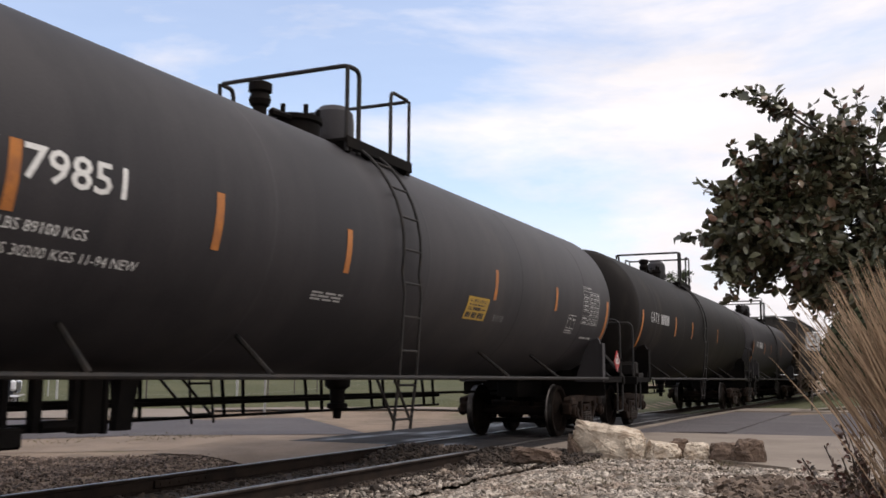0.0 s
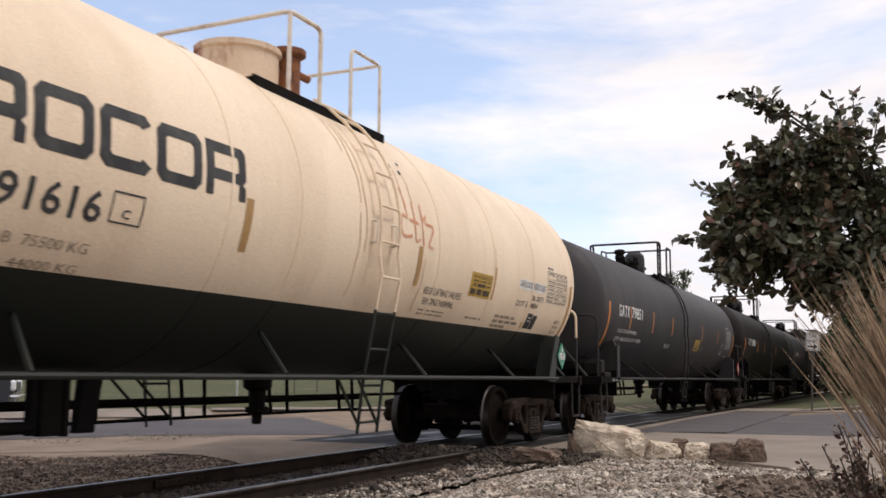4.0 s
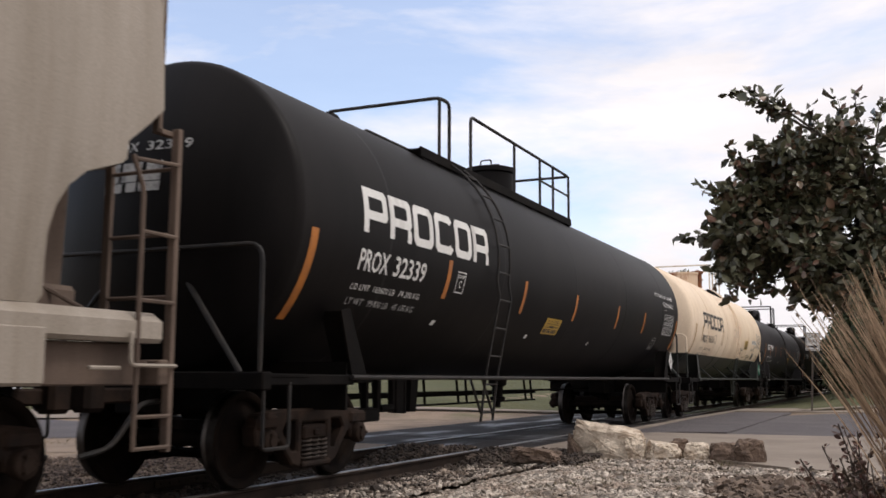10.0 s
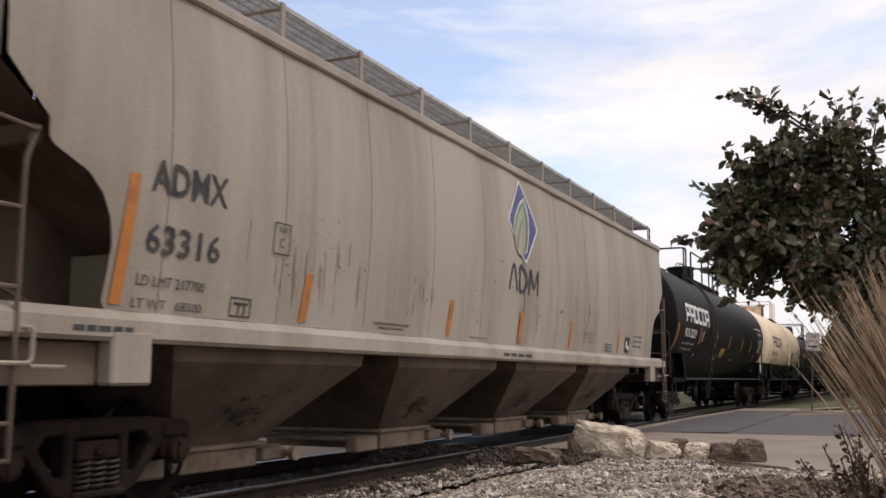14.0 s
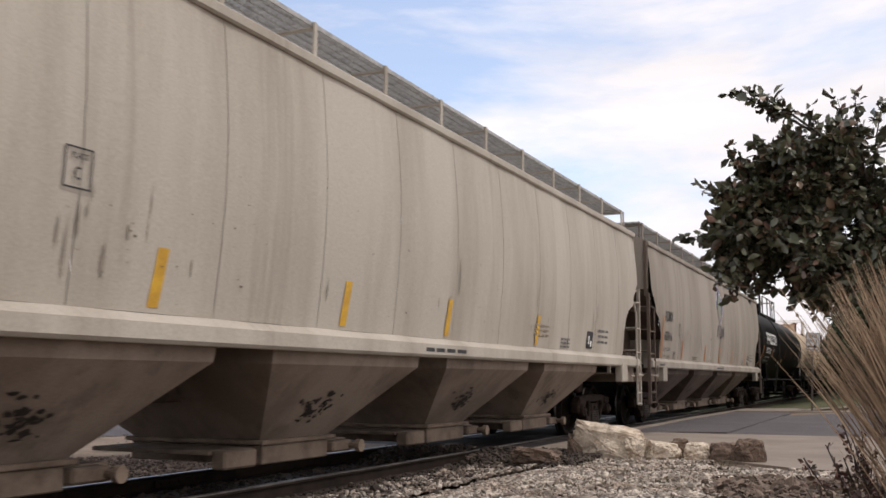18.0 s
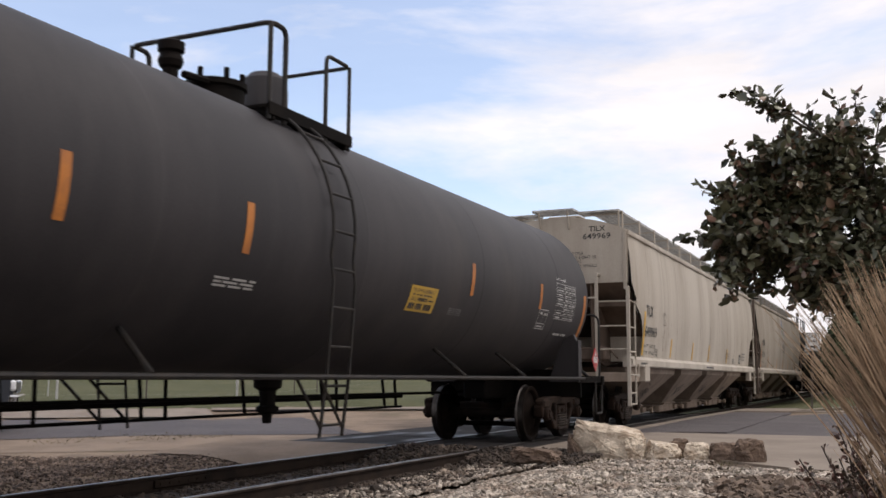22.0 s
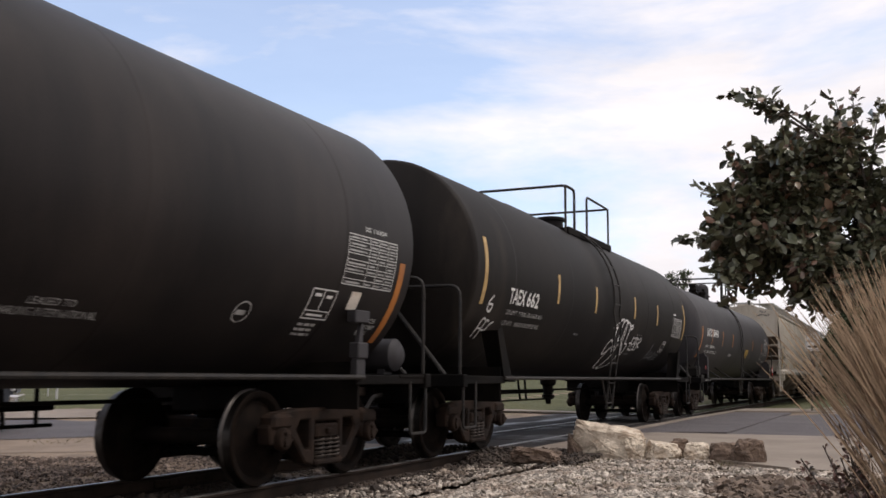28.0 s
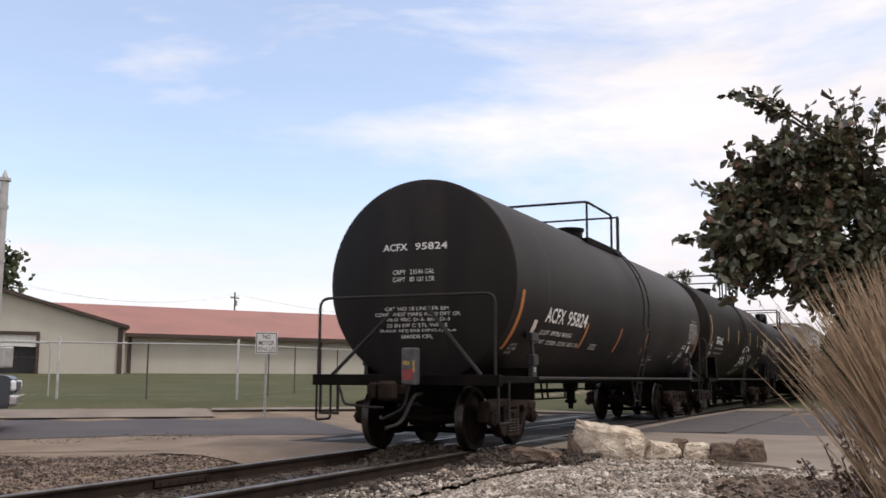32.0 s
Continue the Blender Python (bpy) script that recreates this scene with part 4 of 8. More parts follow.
def hopper_car(label, s0, paint=HOPPER, rungs=HOPPER, end=9.2, a=7.7):
    car = thing("hopper_car", label, "hopper car", "covered hopper cars", pose(s0, 0, 0))
    zs = [1.50, 1.56, 1.75, 1.95, 2.13, 2.28, 2.40, 2.52, 2.56, 2.69, 2.85, 3.0, 3.3, 3.6, 3.85, 4.0]
    cut = [(1.50, 1.02), (1.56, 0.98), (1.75, 1.00), (1.95, 1.01), (2.13, 0.97), (2.28, 0.88), (2.40, 0.74), (2.52, 0.42), (2.56, 0.38), (2.69, 0.37), (2.85, 0.18), (3.0, 0.02), (4.2, 0.02)]
    n = 12
    for y in (-1, 1):
        for i in range(n):
            bm = B()
            ring = []
            for z in zs:
                lo, hi = -end + ramp(z, cut), end - ramp(z, cut)
                x0, x1 = max(lo, -end + 2 * end * i / n + 0.004), min(hi, -end + 2 * end * (i + 1) / n - 0.004)
                row = []
                for k in range(5):
                    u = k / 4
                    row.append(bm.verts.new((x0 + (x1 - x0) * u, y * (belly(z) + 0.014 * math.sin(math.pi * u)), z)))
                ring.append(row)
            for p, q in zip(ring, ring[1:]):
                for k in range(4):
                    bm.faces.new((p[k], p[k + 1], q[k + 1], q[k]) if y < 0 else (q[k], q[k + 1], p[k + 1], p[k]))
            part("side_panel", bm, paint, car, smooth=60)
        # eave rail, side sill, jacking pads
        bm = B()
        box(bm, -end - 0.02, end + 0.02, min(y * 1.46, y * 1.585), max(y * 1.46, y * 1.585), 3.965, 4.08, 0.02)
        part("eave_rail", bm, paint, car)
        bm = B()
        plate(bm, [(1.42, 1.28), (1.60, 1.28), (1.625, 1.31), (1.625, 1.43), (1.53, 1.50), (1.42, 1.50)], [], -end - 0.05, end + 0.05, lambda u, v, w: (w, y * u, v))
        part("side_sill", bm, paint, car)
        for s in (-1, 1):      # recessed plate under the sill beside the pad
            bm = B()
            x0, x1 = sorted((s * (end - 0.02), s * 8.2))
            box(bm, x0, x1, min(y * 1.44, y * 1.5), max(y * 1.44, y * 1.5), 0.98, 1.275, 0.01)
            part("sill_plate", bm, rungs if rungs is GRIME else GRIME_PALE, car)
        for s in (-1, 1):
            bm = B()
            box(bm, s * 7.99 - 0.2, s * 7.99 + 0.2, min(y * 1.48, y * 1.632), max(y * 1.48, y * 1.632), 0.98, 1.36, 0.02)
            lathe(bm, [(0, 0.05), (0.012, 0.05)], "y", (s * 7.99 + 0.12, y * 1.63, 1.12), 14)
            part("jacking_pad", bm, paint, car)
    # closed ends: upper panel, slope sheet, inner lining
    for s in (-1, 1):
        bm = B()
        top = [(-1.56 + 3.12 * i / 12, 4.08 + 0.34 * (1 - ((i - 6) / 6.0) ** 2)) for i in range(13)]
        plate(bm, [(1.54, 3.0), (-1.54, 3.0)] + top, [], s * (end - 0.01) - 0.015, s * (end - 0.01) + 0.015, yz)
        part("end_panel", bm, paint, car)
        bm = B()
        q = [bm.verts.new(p) for p in ((s * (end - 0.02), -1.53, 3.0), (s * (end - 0.02), 1.53, 3.0), (s * (end - 2.3), 1.5, 1.42), (s * (end - 2.3), -1.5, 1.42))]
        bm.faces.new(q if s > 0 else q[::-1])
        part("slope_sheet", bm, GRIME, car)
        for yy in (-0.75, 0.0, 0.75):
            bm = B()
            plate(bm, [(s * (end - 0.06), 3.0), (s * (end - 2.3), 1.42), (s * (end - 1.0), 1.30), (s * (end - 0.12), 1.5)], [], yy - 0.02, yy + 0.02, xz)
            part("slope_rib", bm, GRIME, car)
        bm = B()
        x0, x1 = sorted((s * (end - 0.45), s * (end - 0.33)))
        box(bm, x0, x1, -1.5, 1.5, 2.52, 2.66, 0.015)
        part("cross_beam", bm, GRIME, car)
        bm = B()
        x0, x1 = sorted((s * (end - 1.5), s * (end - 1.44)))
        box(bm, x0, x1, -1.45, 1.45, 1.41, 1.95, 0.01)
        part("shear_plate", bm, paint, car)
        bm = B()
        x0, x1 = sorted((s * (end + 0.06), s * (end + 0.2)))
        box(bm, x0, x1, -1.6, 1.6, 0.98, 1.165, 0.012)
        x0, x1 = sorted((s * (end - 0.9), s * (end + 0.055)))
        box(bm, x0, x1, -1.5, 1.5, 1.12, 1.16, 0.006)
        part("end_sill", bm, GRIME if rungs is GRIME else GRIME_PALE, car)
        bm = B()
        x0, x1 = sorted((s * (end - 2.6), s * (end + 0.02)))
        box(bm, x0, x1, -0.22, 0.22, 0.72, 1.18, 0.02)
        part("draft_sill", bm, FRAME, car)
        coupler(car, s * (end + 0.02), s)
        for y in (-1, 1):
            # corner post with the ladders round it
            xc, xs = s * (end + 0.18), s * (end - 0.2)
            bm = B()
            box(bm, xc - 0.025, xc + 0.025, y * 1.58 - 0.035, y * 1.58 + 0.035, 0.5, 2.9, 0.006)
            box(bm, s * (end + 0.045) - 0.02, s * (end + 0.045) + 0.02, y * 1.50 - 0.035, y * 1.50 + 0.035, 2.85, 4.08, 0.006)
            box(bm, min(s * (end + 0.03), xc), max(s * (end + 0.03), xc), y * 1.53 - 0.03, y * 1.53 + 0.03, 2.84, 2.88, 0.004)
            box(bm, s * (end - 0.06) - 0.014, s * (end - 0.06) + 0.014, y * 1.36 - 0.014, y * 1.36 + 0.014, 4.1, 4.5, 0.003)
            part("corner_post", bm, rungs, car)
            bm = B()
            sweep(bm, bent([(xs, y * 1.62, 0.53), (xs, y * 1.62, 2.37), (xs + s * -0.1, y * 1.60, 2.61)], 0.06), 0.02, 6)
            lad = part("side_ladder", bm, rungs, car)
            for z in (0.54, 0.76, 1.58, 2.07, 2.58):
                bm = B()
                sweep(bm, [(xc, y * 1.61, z + (0.04 if z > 2.5 else 0.0)), (xs - (s * 0.08 if z > 2.5 else 0.0), y * 1.62, z)], 0.016, 6)
                part("rung", bm, rungs, lad)
            bm = B()
            box(bm, xc - 0.02, xc + 0.02, y * 0.93 - 0.035, y * 0.93 + 0.035, 1.0, 3.2, 0.005)
            box(bm, min(s * end, xc), max(s * end, xc), y * 0.93 - 0.03, y * 0.93 + 0.03, 3.14, 3.18, 0.004)
            lad = part("end_ladder", bm, rungs, car)
            for z in (1.14, 1.63, 2.10, 2.60):
                bm = B()
                sweep(bm, [(xc, y * 1.58, z), (xc, y * 0.93, z)], 0.016, 6)
                part("rung", bm, rungs, lad)
            bm = B()
            sweep(bm, bent([(xc, y * 1.60, 1.12), (xc, y * 1.66, 1.12), (s * (end - 0.3), y * 1.66, 1.12), (s * (end - 0.3), y * 1.66, 1.34), (s * (end - 0.24), y * 1.62, 1.34)], 0.05), 0.015, 6)
            sweep(bm, [(s * (end - 0.34), y * 1.60, 1.1), (s * (end - 0.62), y * 1.60, 1.1)], 0.015, 6)
            part("grab_iron", bm, paint, car)
        bm = B()
        box(bm, s * (end + 0.18) - 0.02, s * (end + 0.18) + 0.02, -s * 0.22 - 0.085, -s * 0.22 + 0.085, 1.0, 3.26, 0.005)
        box(bm, min(s * end, s * (end + 0.18)), max(s * end, s * (end + 0.18)), -s * 0.22 - 0.07, -s * 0.22 + 0.07, 3.18, 3.22, 0.004)
        part("brake_post", bm, paint, car, "flat upright that carries the hand brake")
        bm = B()
        sweep(bm, [(s * (end + 0.2), -0.93, 2.68), (s * (end + 0.2), 0.93, 2.68)], 0.018, 6)
        part("end_grab_iron", bm, paint, car)
        bm = B()
        box(bm, s * (end - 0.35) - 0.2, s * (end - 0.35) + 0.2, -1.0, -0.45, 1.41, 1.7, 0.04)
        part("brake_valve", bm, GRIME, car)
        bm = B()
        lathe(bm, [(-0.3, 0.0), (-0.28, 0.14), (0.28, 0.14), (0.3, 0.0)], "y", (s * (end - 0.6), 0.4, 1.62), 14)
        part("brake_cylinder", bm, GRIME, car)
        for yy in (-1.25, -0.9, 0.1):
            bm = B()
            sweep(bm, bent([(s * (end - 0.2), yy, 1.46), (s * (end - 0.5), yy + 0.3, 1.7), (s * (end - 0.9), yy + 0.2, 1.5)], 0.1), 0.018, 6)
            part("brake_pipe", bm, GRIME, car)
    # arched roof, hatch and running boards
    bm = B()
    rows = [[bm.verts.new((x, -1.55 + 3.1 * i / 12, 4.07 + 0.34 * (1 - ((i - 6) / 6.0) ** 2))) for i in range(13)] for x in (-end, end)]
    for k in range(12):
        bm.faces.new((rows[0][k], rows[1][k], rows[1][k + 1], rows[0][k + 1]))
    part("roof", bm, paint, car)
    bm = B()
    box(bm, -end + 0.5, end - 0.5, -0.30, 0.30, 4.38, 4.5, 0.03)
    part("hatch_trough", bm, paint, car)
    for k in range(6):
        bm = B()
        x = -end + 0.62 + k * (2 * end - 1.24) / 6
        box(bm, x, x + (2 * end - 1.24) / 6 - 0.06, -0.36, 0.36, 4.505, 4.55, 0.02)
        part("hatch_cover", bm, paint, car)
    for y in (-1, 1):
        grid = B()
        y0, y1 = (-1.36, -0.72) if y < 0 else (0.72, 1.36)
        for e in (y0, y1 - 0.02):
            box(grid, -end + 0.1, end - 0.1, e, e + 0.02, 4.485, 4.53)
        for k in range(1, 6):
            yy = y0 + (y1 - y0) * k / 6
            box(grid, -end + 0.1, end - 0.1, yy - 0.006, yy + 0.006, 4.497, 4.523)
        for k in range(int(2 * end / 0.075)):
            x = -end + 0.12 + k * 0.075
            box(grid, x, x + 0.012, y0, y1, 4.495, 4.525)
        rb = part("running_board", grid, GALV, car, "galvanised grating running board", smooth=0)
        for k in range(13):
            x = -end + 0.3 + (2 * end - 0.6) * k / 12
            bm = B()
            box(bm, x - 0.03, x + 0.03, min(y * 1.365, y * 1.39), max(y * 1.365, y * 1.39), 4.06, 4.53, 0.004)
            box(bm, x - 0.02, x + 0.02, min(y * 0.6, y * 1.36), max(y * 0.6, y * 1.36), 4.46, 4.484, 0.004)
            part("bracket", bm, paint, rb)
    for s in (-1, 1):
        for y0, y1 in ((-1.36, -0.47), (0.47, 1.36)):
            grating(car, min(s * (end - 0.6), s * (end - 0.08)), max(s * (end - 0.6), s * (end - 0.08)), y0, y1, 4.535, GALV, "end_walkway")
        grating(car, min(s * (end - 0.5), s * (end + 0.16)), max(s * (end - 0.5), s * (end + 0.16)), -0.45, 0.45, 4.575, GALV, "end_platform")
        for yy in (-0.45, 0.45):
            bm = B()
            sweep(bm, [(s * (end + 0.14), yy * 0.7, 4.53), (s * (end + 0.02), yy * 0.7, 4.15)], 0.02, 6)
            part("walkway_brace", bm, paint, car)
    # four tapering bays with outlet gates
    grime = GRIME if rungs is GRIME else GRIME_PALE
    for c in (-5.94, -2.24, 1.43, 5.06):
        bm = B()
        rings = [[bm.verts.new((c + i * p, j * q, z)) for i, j in ((-1, -1), (1, -1), (1, 1), (-1, 1))] for p, q, z in ((1.46, 1.49, 1.30), (1.44, 1.47, 1.16), (0.62, 0.78, 0.43))]
        for p, q in zip(rings, rings[1:]):
            for k in range(4):
                j = (k + 1) % 4
                bm.faces.new((q[k], q[j], p[j], p[k]))
        bay = part("hopper_bay", bm, grime, car, smooth=20)
        bm = B()
        box(bm, c - 0.68, c + 0.68, -0.86, 0.86, 0.39, 0.435, 0.008)
        box(bm, c - 0.62, c + 0.58, -0.82, 0.82, 0.2, 0.389, 0.012)
        part("outlet_frame", bm, GATE, bay)
        bm = B()
        box(bm, c - 1.26, c - 0.76, -0.86, -0.7, 0.2, 0.37, 0.02)
        box(bm, c - 1.3, c + 1.15, -0.7, 0.7, 0.33, 0.37, 0.006)
        box(bm, c + 0.6, c + 1.0, -0.88, -0.7, 0.24, 0.36, 0.02)
        sweep(bm, [(c + 0.95, -1.0, 0.3), (c + 0.95, 1.0, 0.3)], 0.035, 8)
        for yy in (-1.0, 1.0):
            lathe(bm, [(-0.03, 0.07), (0.03, 0.07)], "y", (c + 0.95, yy, 0.3), 10)
        part("outlet_gate", bm, GATE, bay)
    bm = B()
    box(bm, -end + 2.3, end - 2.3, -0.18, 0.18, 0.80, 1.28, 0.02)
    part("centre_sill", bm, GRIME, car)
    bogies(car, a)
    return car


car_til = hopper_car("light grey covered hopper car with rain streaks and black stencils", 2.2)
car_adm = hopper_car("light grey covered hopper car with a blue and green leaf emblem", 21.86, HOPPER_WORN, GRIME)
car_lead = hopper_car("dirty grey covered hopper car far ahead", 132.9, HOPPER_DULL, GRIME)
TRAIN += [(car_til, 2.2), (car_adm, 21.86), (car_lead, 132.9)]


# ---- stencils, strips and signs on the cars ----
GLYPHS = {}


def glyphs(text):
    """The flat outline mesh of a text, scaled to a box of 1 x 1: a list of corners and faces."""
    if text not in GLYPHS:
        cu = bpy.data.curves.new("text", "FONT")
        cu.body, cu.resolution_u, cu.offset = text, 2, 0.014 if len(text) < 8 else 0.0
        ob = new("text", cu)
        bpy.context.view_layer.update()
        me = bpy.data.meshes.new_from_object(ob.evaluated_get(bpy.context.evaluated_depsgraph_get()))
        v = np.array([p.co[:2] for p in me.vertices])
        lo, hi = v.min(0), v.max(0)
        GLYPHS[text] = ((v - lo) / (hi - lo), [tuple(p.vertices) for p in me.polygons])
        bpy.data.objects.remove(ob)
        bpy.data.meshes.remove(me)
    return GLYPHS[text]


def tank_side(R, zc, lift=0.004, y=-1):
    return lambda u, v: (u, y * (R + lift) * math.cos(v / R), zc + (R + lift) * math.sin(v / R))


def hopper_side(lift=0.018, y=-1, d=0.0):
    return lambda u, v: (u + d, y * (belly(v) + lift), v)


def flat_end(x, lift=0.004):
    return lambda u, v: (x - lift, -u, v)


def head_end(half, R, zc, k, lift=0.006):
    """The rounded rear end of a tank; u runs to the right as one looks at it."""
    def f(u, v):
        r = min(0.999, math.hypot(u, v - zc) / R)
        return (-half - R * k * math.sqrt(1 - r * r) - lift, -u, v)
    return f


def dish_end(half, R, zc, d, k=0.03, lift=0.006):
    """The shallow rear end of a jacketed tank; u runs to the right as one looks at it."""
    return lambda u, v: (-half - k * 0.866 - d * (1 - (u * u + (v - zc) ** 2) / (R - k / 2) ** 2) - lift, -u, v)


def flatmark(car, name, verts, faces, surf, material, label=""):
    """A painted mark: flat outlines bent onto a surface, cut finely enough to follow it."""
    bm = B()
    vs = [bm.verts.new((u, v, 0)) for u, v in verts]
    for f in faces:
        try:
            bm.faces.new([vs[i] for i in f])
        except ValueError:
            pass
    if not bm.faces:
        bm.free()
        return None
    v0, v1 = min(v for _, v in verts), max(v for _, v in verts)
    k = int((v1 - v0) / 0.09)
    for i in range(1, k + 1):
        bmesh.ops.bisect_plane(bm, geom=bm.verts[:] + bm.edges[:] + bm.faces[:], plane_co=(0, v0 + (v1 - v0) * i / (k + 1), 0), plane_no=(0, 1, 0))
    for p in bm.verts:
        p.co = surf(p.co.x, p.co.y)
    return part(name, bm, material, car, label, smooth=0)


def text(car, body, u0, u1, v0, v1, surf, material, slant=0.0, name="lettering"):
    v, f = glyphs(body)
    pts = [(u0 + p[0] * (u1 - u0) + slant * p[1] * (v1 - v0), v0 + p[1] * (v1 - v0)) for p in v]
    if v1 - v0 < 0.18:         # small print stays one part
        o = flatmark(car, name, pts, f, surf, material)
        return tagged(o, kind="stuff") if len(body) > 1 else o
    home = list(range(len(pts)))

    def root(i):
        while home[i] != i:
            i = home[i]
        return i
    for q in f:
        for i in q[1:]:
            home[root(i)] = root(q[0])
    for r0 in sorted({root(q[0]) for q in f}):
        fs = [q for q in f if root(q[0]) == r0]
        ids = sorted({i for q in fs for i in q})
        flatmark(car, "letter", [pts[i] for i in ids], [tuple(ids.index(i) for i in q) for q in fs], surf, material)


def bars(car, rects, surf, material, name="marking", label=""):
    """Plain rectangles (u0, u1, v0, v1)."""
    verts, faces = [], []
    for u0, u1, v0, v1 in rects:
        i = len(verts)
        verts += [(u0, v0), (u1, v0), (u1, v1), (u0, v1)]
        faces.append((i, i + 1, i + 2, i + 3))
    return flatmark(car, name, verts, faces, surf, material, label)


def ring_shape(u0, u1, v0, v1, t, cut=0.12, square=False):
    """A block with a hole and clipped corners (those on its left stay square if asked): verts and faces."""
    def octo(a, b, c, d, k, kl):
        return [(a + kl, c), (b - k, c), (b, c + k), (b, d - k), (b - k, d), (a + kl, d), (a, d - kl), (a, c + kl)]
    k = cut * (v1 - v0)
    o = octo(u0, u1, v0, v1, k, 0.004 if square else k)
    n = octo(u0 + t, u1 - t, v0 + t * 0.9, v1 - t * 0.9, 0.4 * k, 0.002 if square else 0.4 * k)
    return o + n, [(i, (i + 1) % 8, 8 + (i + 1) % 8, 8 + i) for i in range(8)]


def quads(*shapes):
    """Four-cornered pieces as verts and faces."""
    verts = [p for q in shapes for p in q]
    return verts, [tuple(range(4 * i, 4 * i + 4)) for i in range(len(shapes))]


def emblem(car, u0, u1, v0, v1, surf, material):
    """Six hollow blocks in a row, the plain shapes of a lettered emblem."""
    w, h = (u1 - u0) / 6, v1 - v0
    t = h * 0.22
    for i in range(6):
        a, b = u0 + i * w, u0 + i * w + w * 0.9
        if i in (0, 1, 5):      # blocks that stand on a stem
            mid = v0 + h * 0.30
            verts, faces = ring_shape(a, b, mid, v1, t, 0.14, True)
            k = len(verts)
            verts += [(a, v0), (a + t * 0.95, v0), (a + t * 0.95, mid + t * 0.5), (a, mid + t * 0.5)]
            faces.append((k, k + 1, k + 2, k + 3))
            if i:
                k = len(verts)
                verts += [(b - t * 0.9, v0), (b, v0), (b, mid - h * 0.06), (b - t * 0.9, mid + t * 0.4)]
                faces.append((k, k + 1, k + 2, k + 3))
        else:
            verts, faces = ring_shape(a, b, v0, v1, t, 0.14)
            if i == 3:
                faces = [f for j, f in enumerate(faces) if j != 2]
        flatmark(car, "emblem_block", verts, faces, surf, material)


def owner_mark(car, u0, u1, v0, v1, surf, material, slant=0.0):
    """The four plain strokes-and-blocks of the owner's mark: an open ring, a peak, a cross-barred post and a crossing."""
    w, h = (u1 - u0) / 4, v1 - v0
    t = min(w * 0.2, h * 0.17)
    for i in range(4):
        a, b = u0 + i * w, u0 + i * w + w * 0.82
        m = (a + b) / 2
        if i == 0:
            verts, faces = ring_shape(a, b, v0, v1, t, 0.22)
            faces = [f for j, f in enumerate(faces) if j != 2]
            k = len(verts)
            verts += [(m, v0 + h * 0.38), (b, v0 + h * 0.38), (b, v0 + h * 0.38 + t * 0.8), (m, v0 + h * 0.38 + t * 0.8)]
            faces.append((k, k + 1, k + 2, k + 3))
            k = len(verts)
            verts += [(b - t, v0 + h * 0.14), (b, v0 + h * 0.14), (b, v0 + h * 0.40), (b - t, v0 + h * 0.40)]
            faces.append((k, k + 1, k + 2, k + 3))
        elif i == 1:
            verts, faces = quads([(a, v0), (a + t, v0), (m + t * 0.45, v1), (m - t * 0.55, v1)], [(b - t, v0), (b, v0), (m + t * 0.55, v1), (m - t * 0.45, v1)], [(a + w * 0.2, v0 + h * 0.26), (b - w * 0.2, v0 + h * 0.26), (b - w * 0.24, v0 + h * 0.26 + t * 0.8), (a + w * 0.24, v0 + h * 0.26 + t * 0.8)])
        elif i == 2:
            verts, faces = quads([(m - t / 2, v0), (m + t / 2, v0), (m + t / 2, v1 - t), (m - t / 2, v1 - t)], [(a, v1 - t * 0.98), (b, v1 - t * 0.98), (b, v1), (a, v1)])
        else:
            verts, faces = quads([(a, v0), (a + t * 1.1, v0), (b, v1), (b - t * 1.1, v1)], [(b - t * 1.1, v0), (b, v0), (a + t * 1.1, v1), (a, v1)])
        flatmark(car, "emblem_block", [(u + slant * (v - v0), v) for u, v in verts], faces, surf, material)


def letters(car, n, u0, u1, v0, v1, surf, material, name="marking"):
    """A row of n plain bars of letter size."""
    w = (u1 - u0) / n
    rects = [(u0 + i * w, u0 + i * w + w * 0.74, v0, v1) for i in range(n)]
    if n > 8:
        tagged(bars(car, rects, surf, material, name), kind="stuff")
    else:
        for q in rects:
            bars(car, [q], surf, material, name)


def line_of_bars(car, u0, u1, v0, v1, surf, material, seed=0, words=4):
    """Small print that cannot be read: bars of word length."""
    rng = random.Random(seed)
    ws = [rng.uniform(0.6, 1.5) for _ in range(words)]
    total, u, rects = sum(ws) * 1.22, u0, []
    for w in ws:
        k = w / total * (u1 - u0)
        rects.append((u, u + k, v0, v1))
        u += k * 1.22
    o = bars(car, rects, surf, material, "small_print")
    if words > 1:
        tagged(o, kind="stuff")


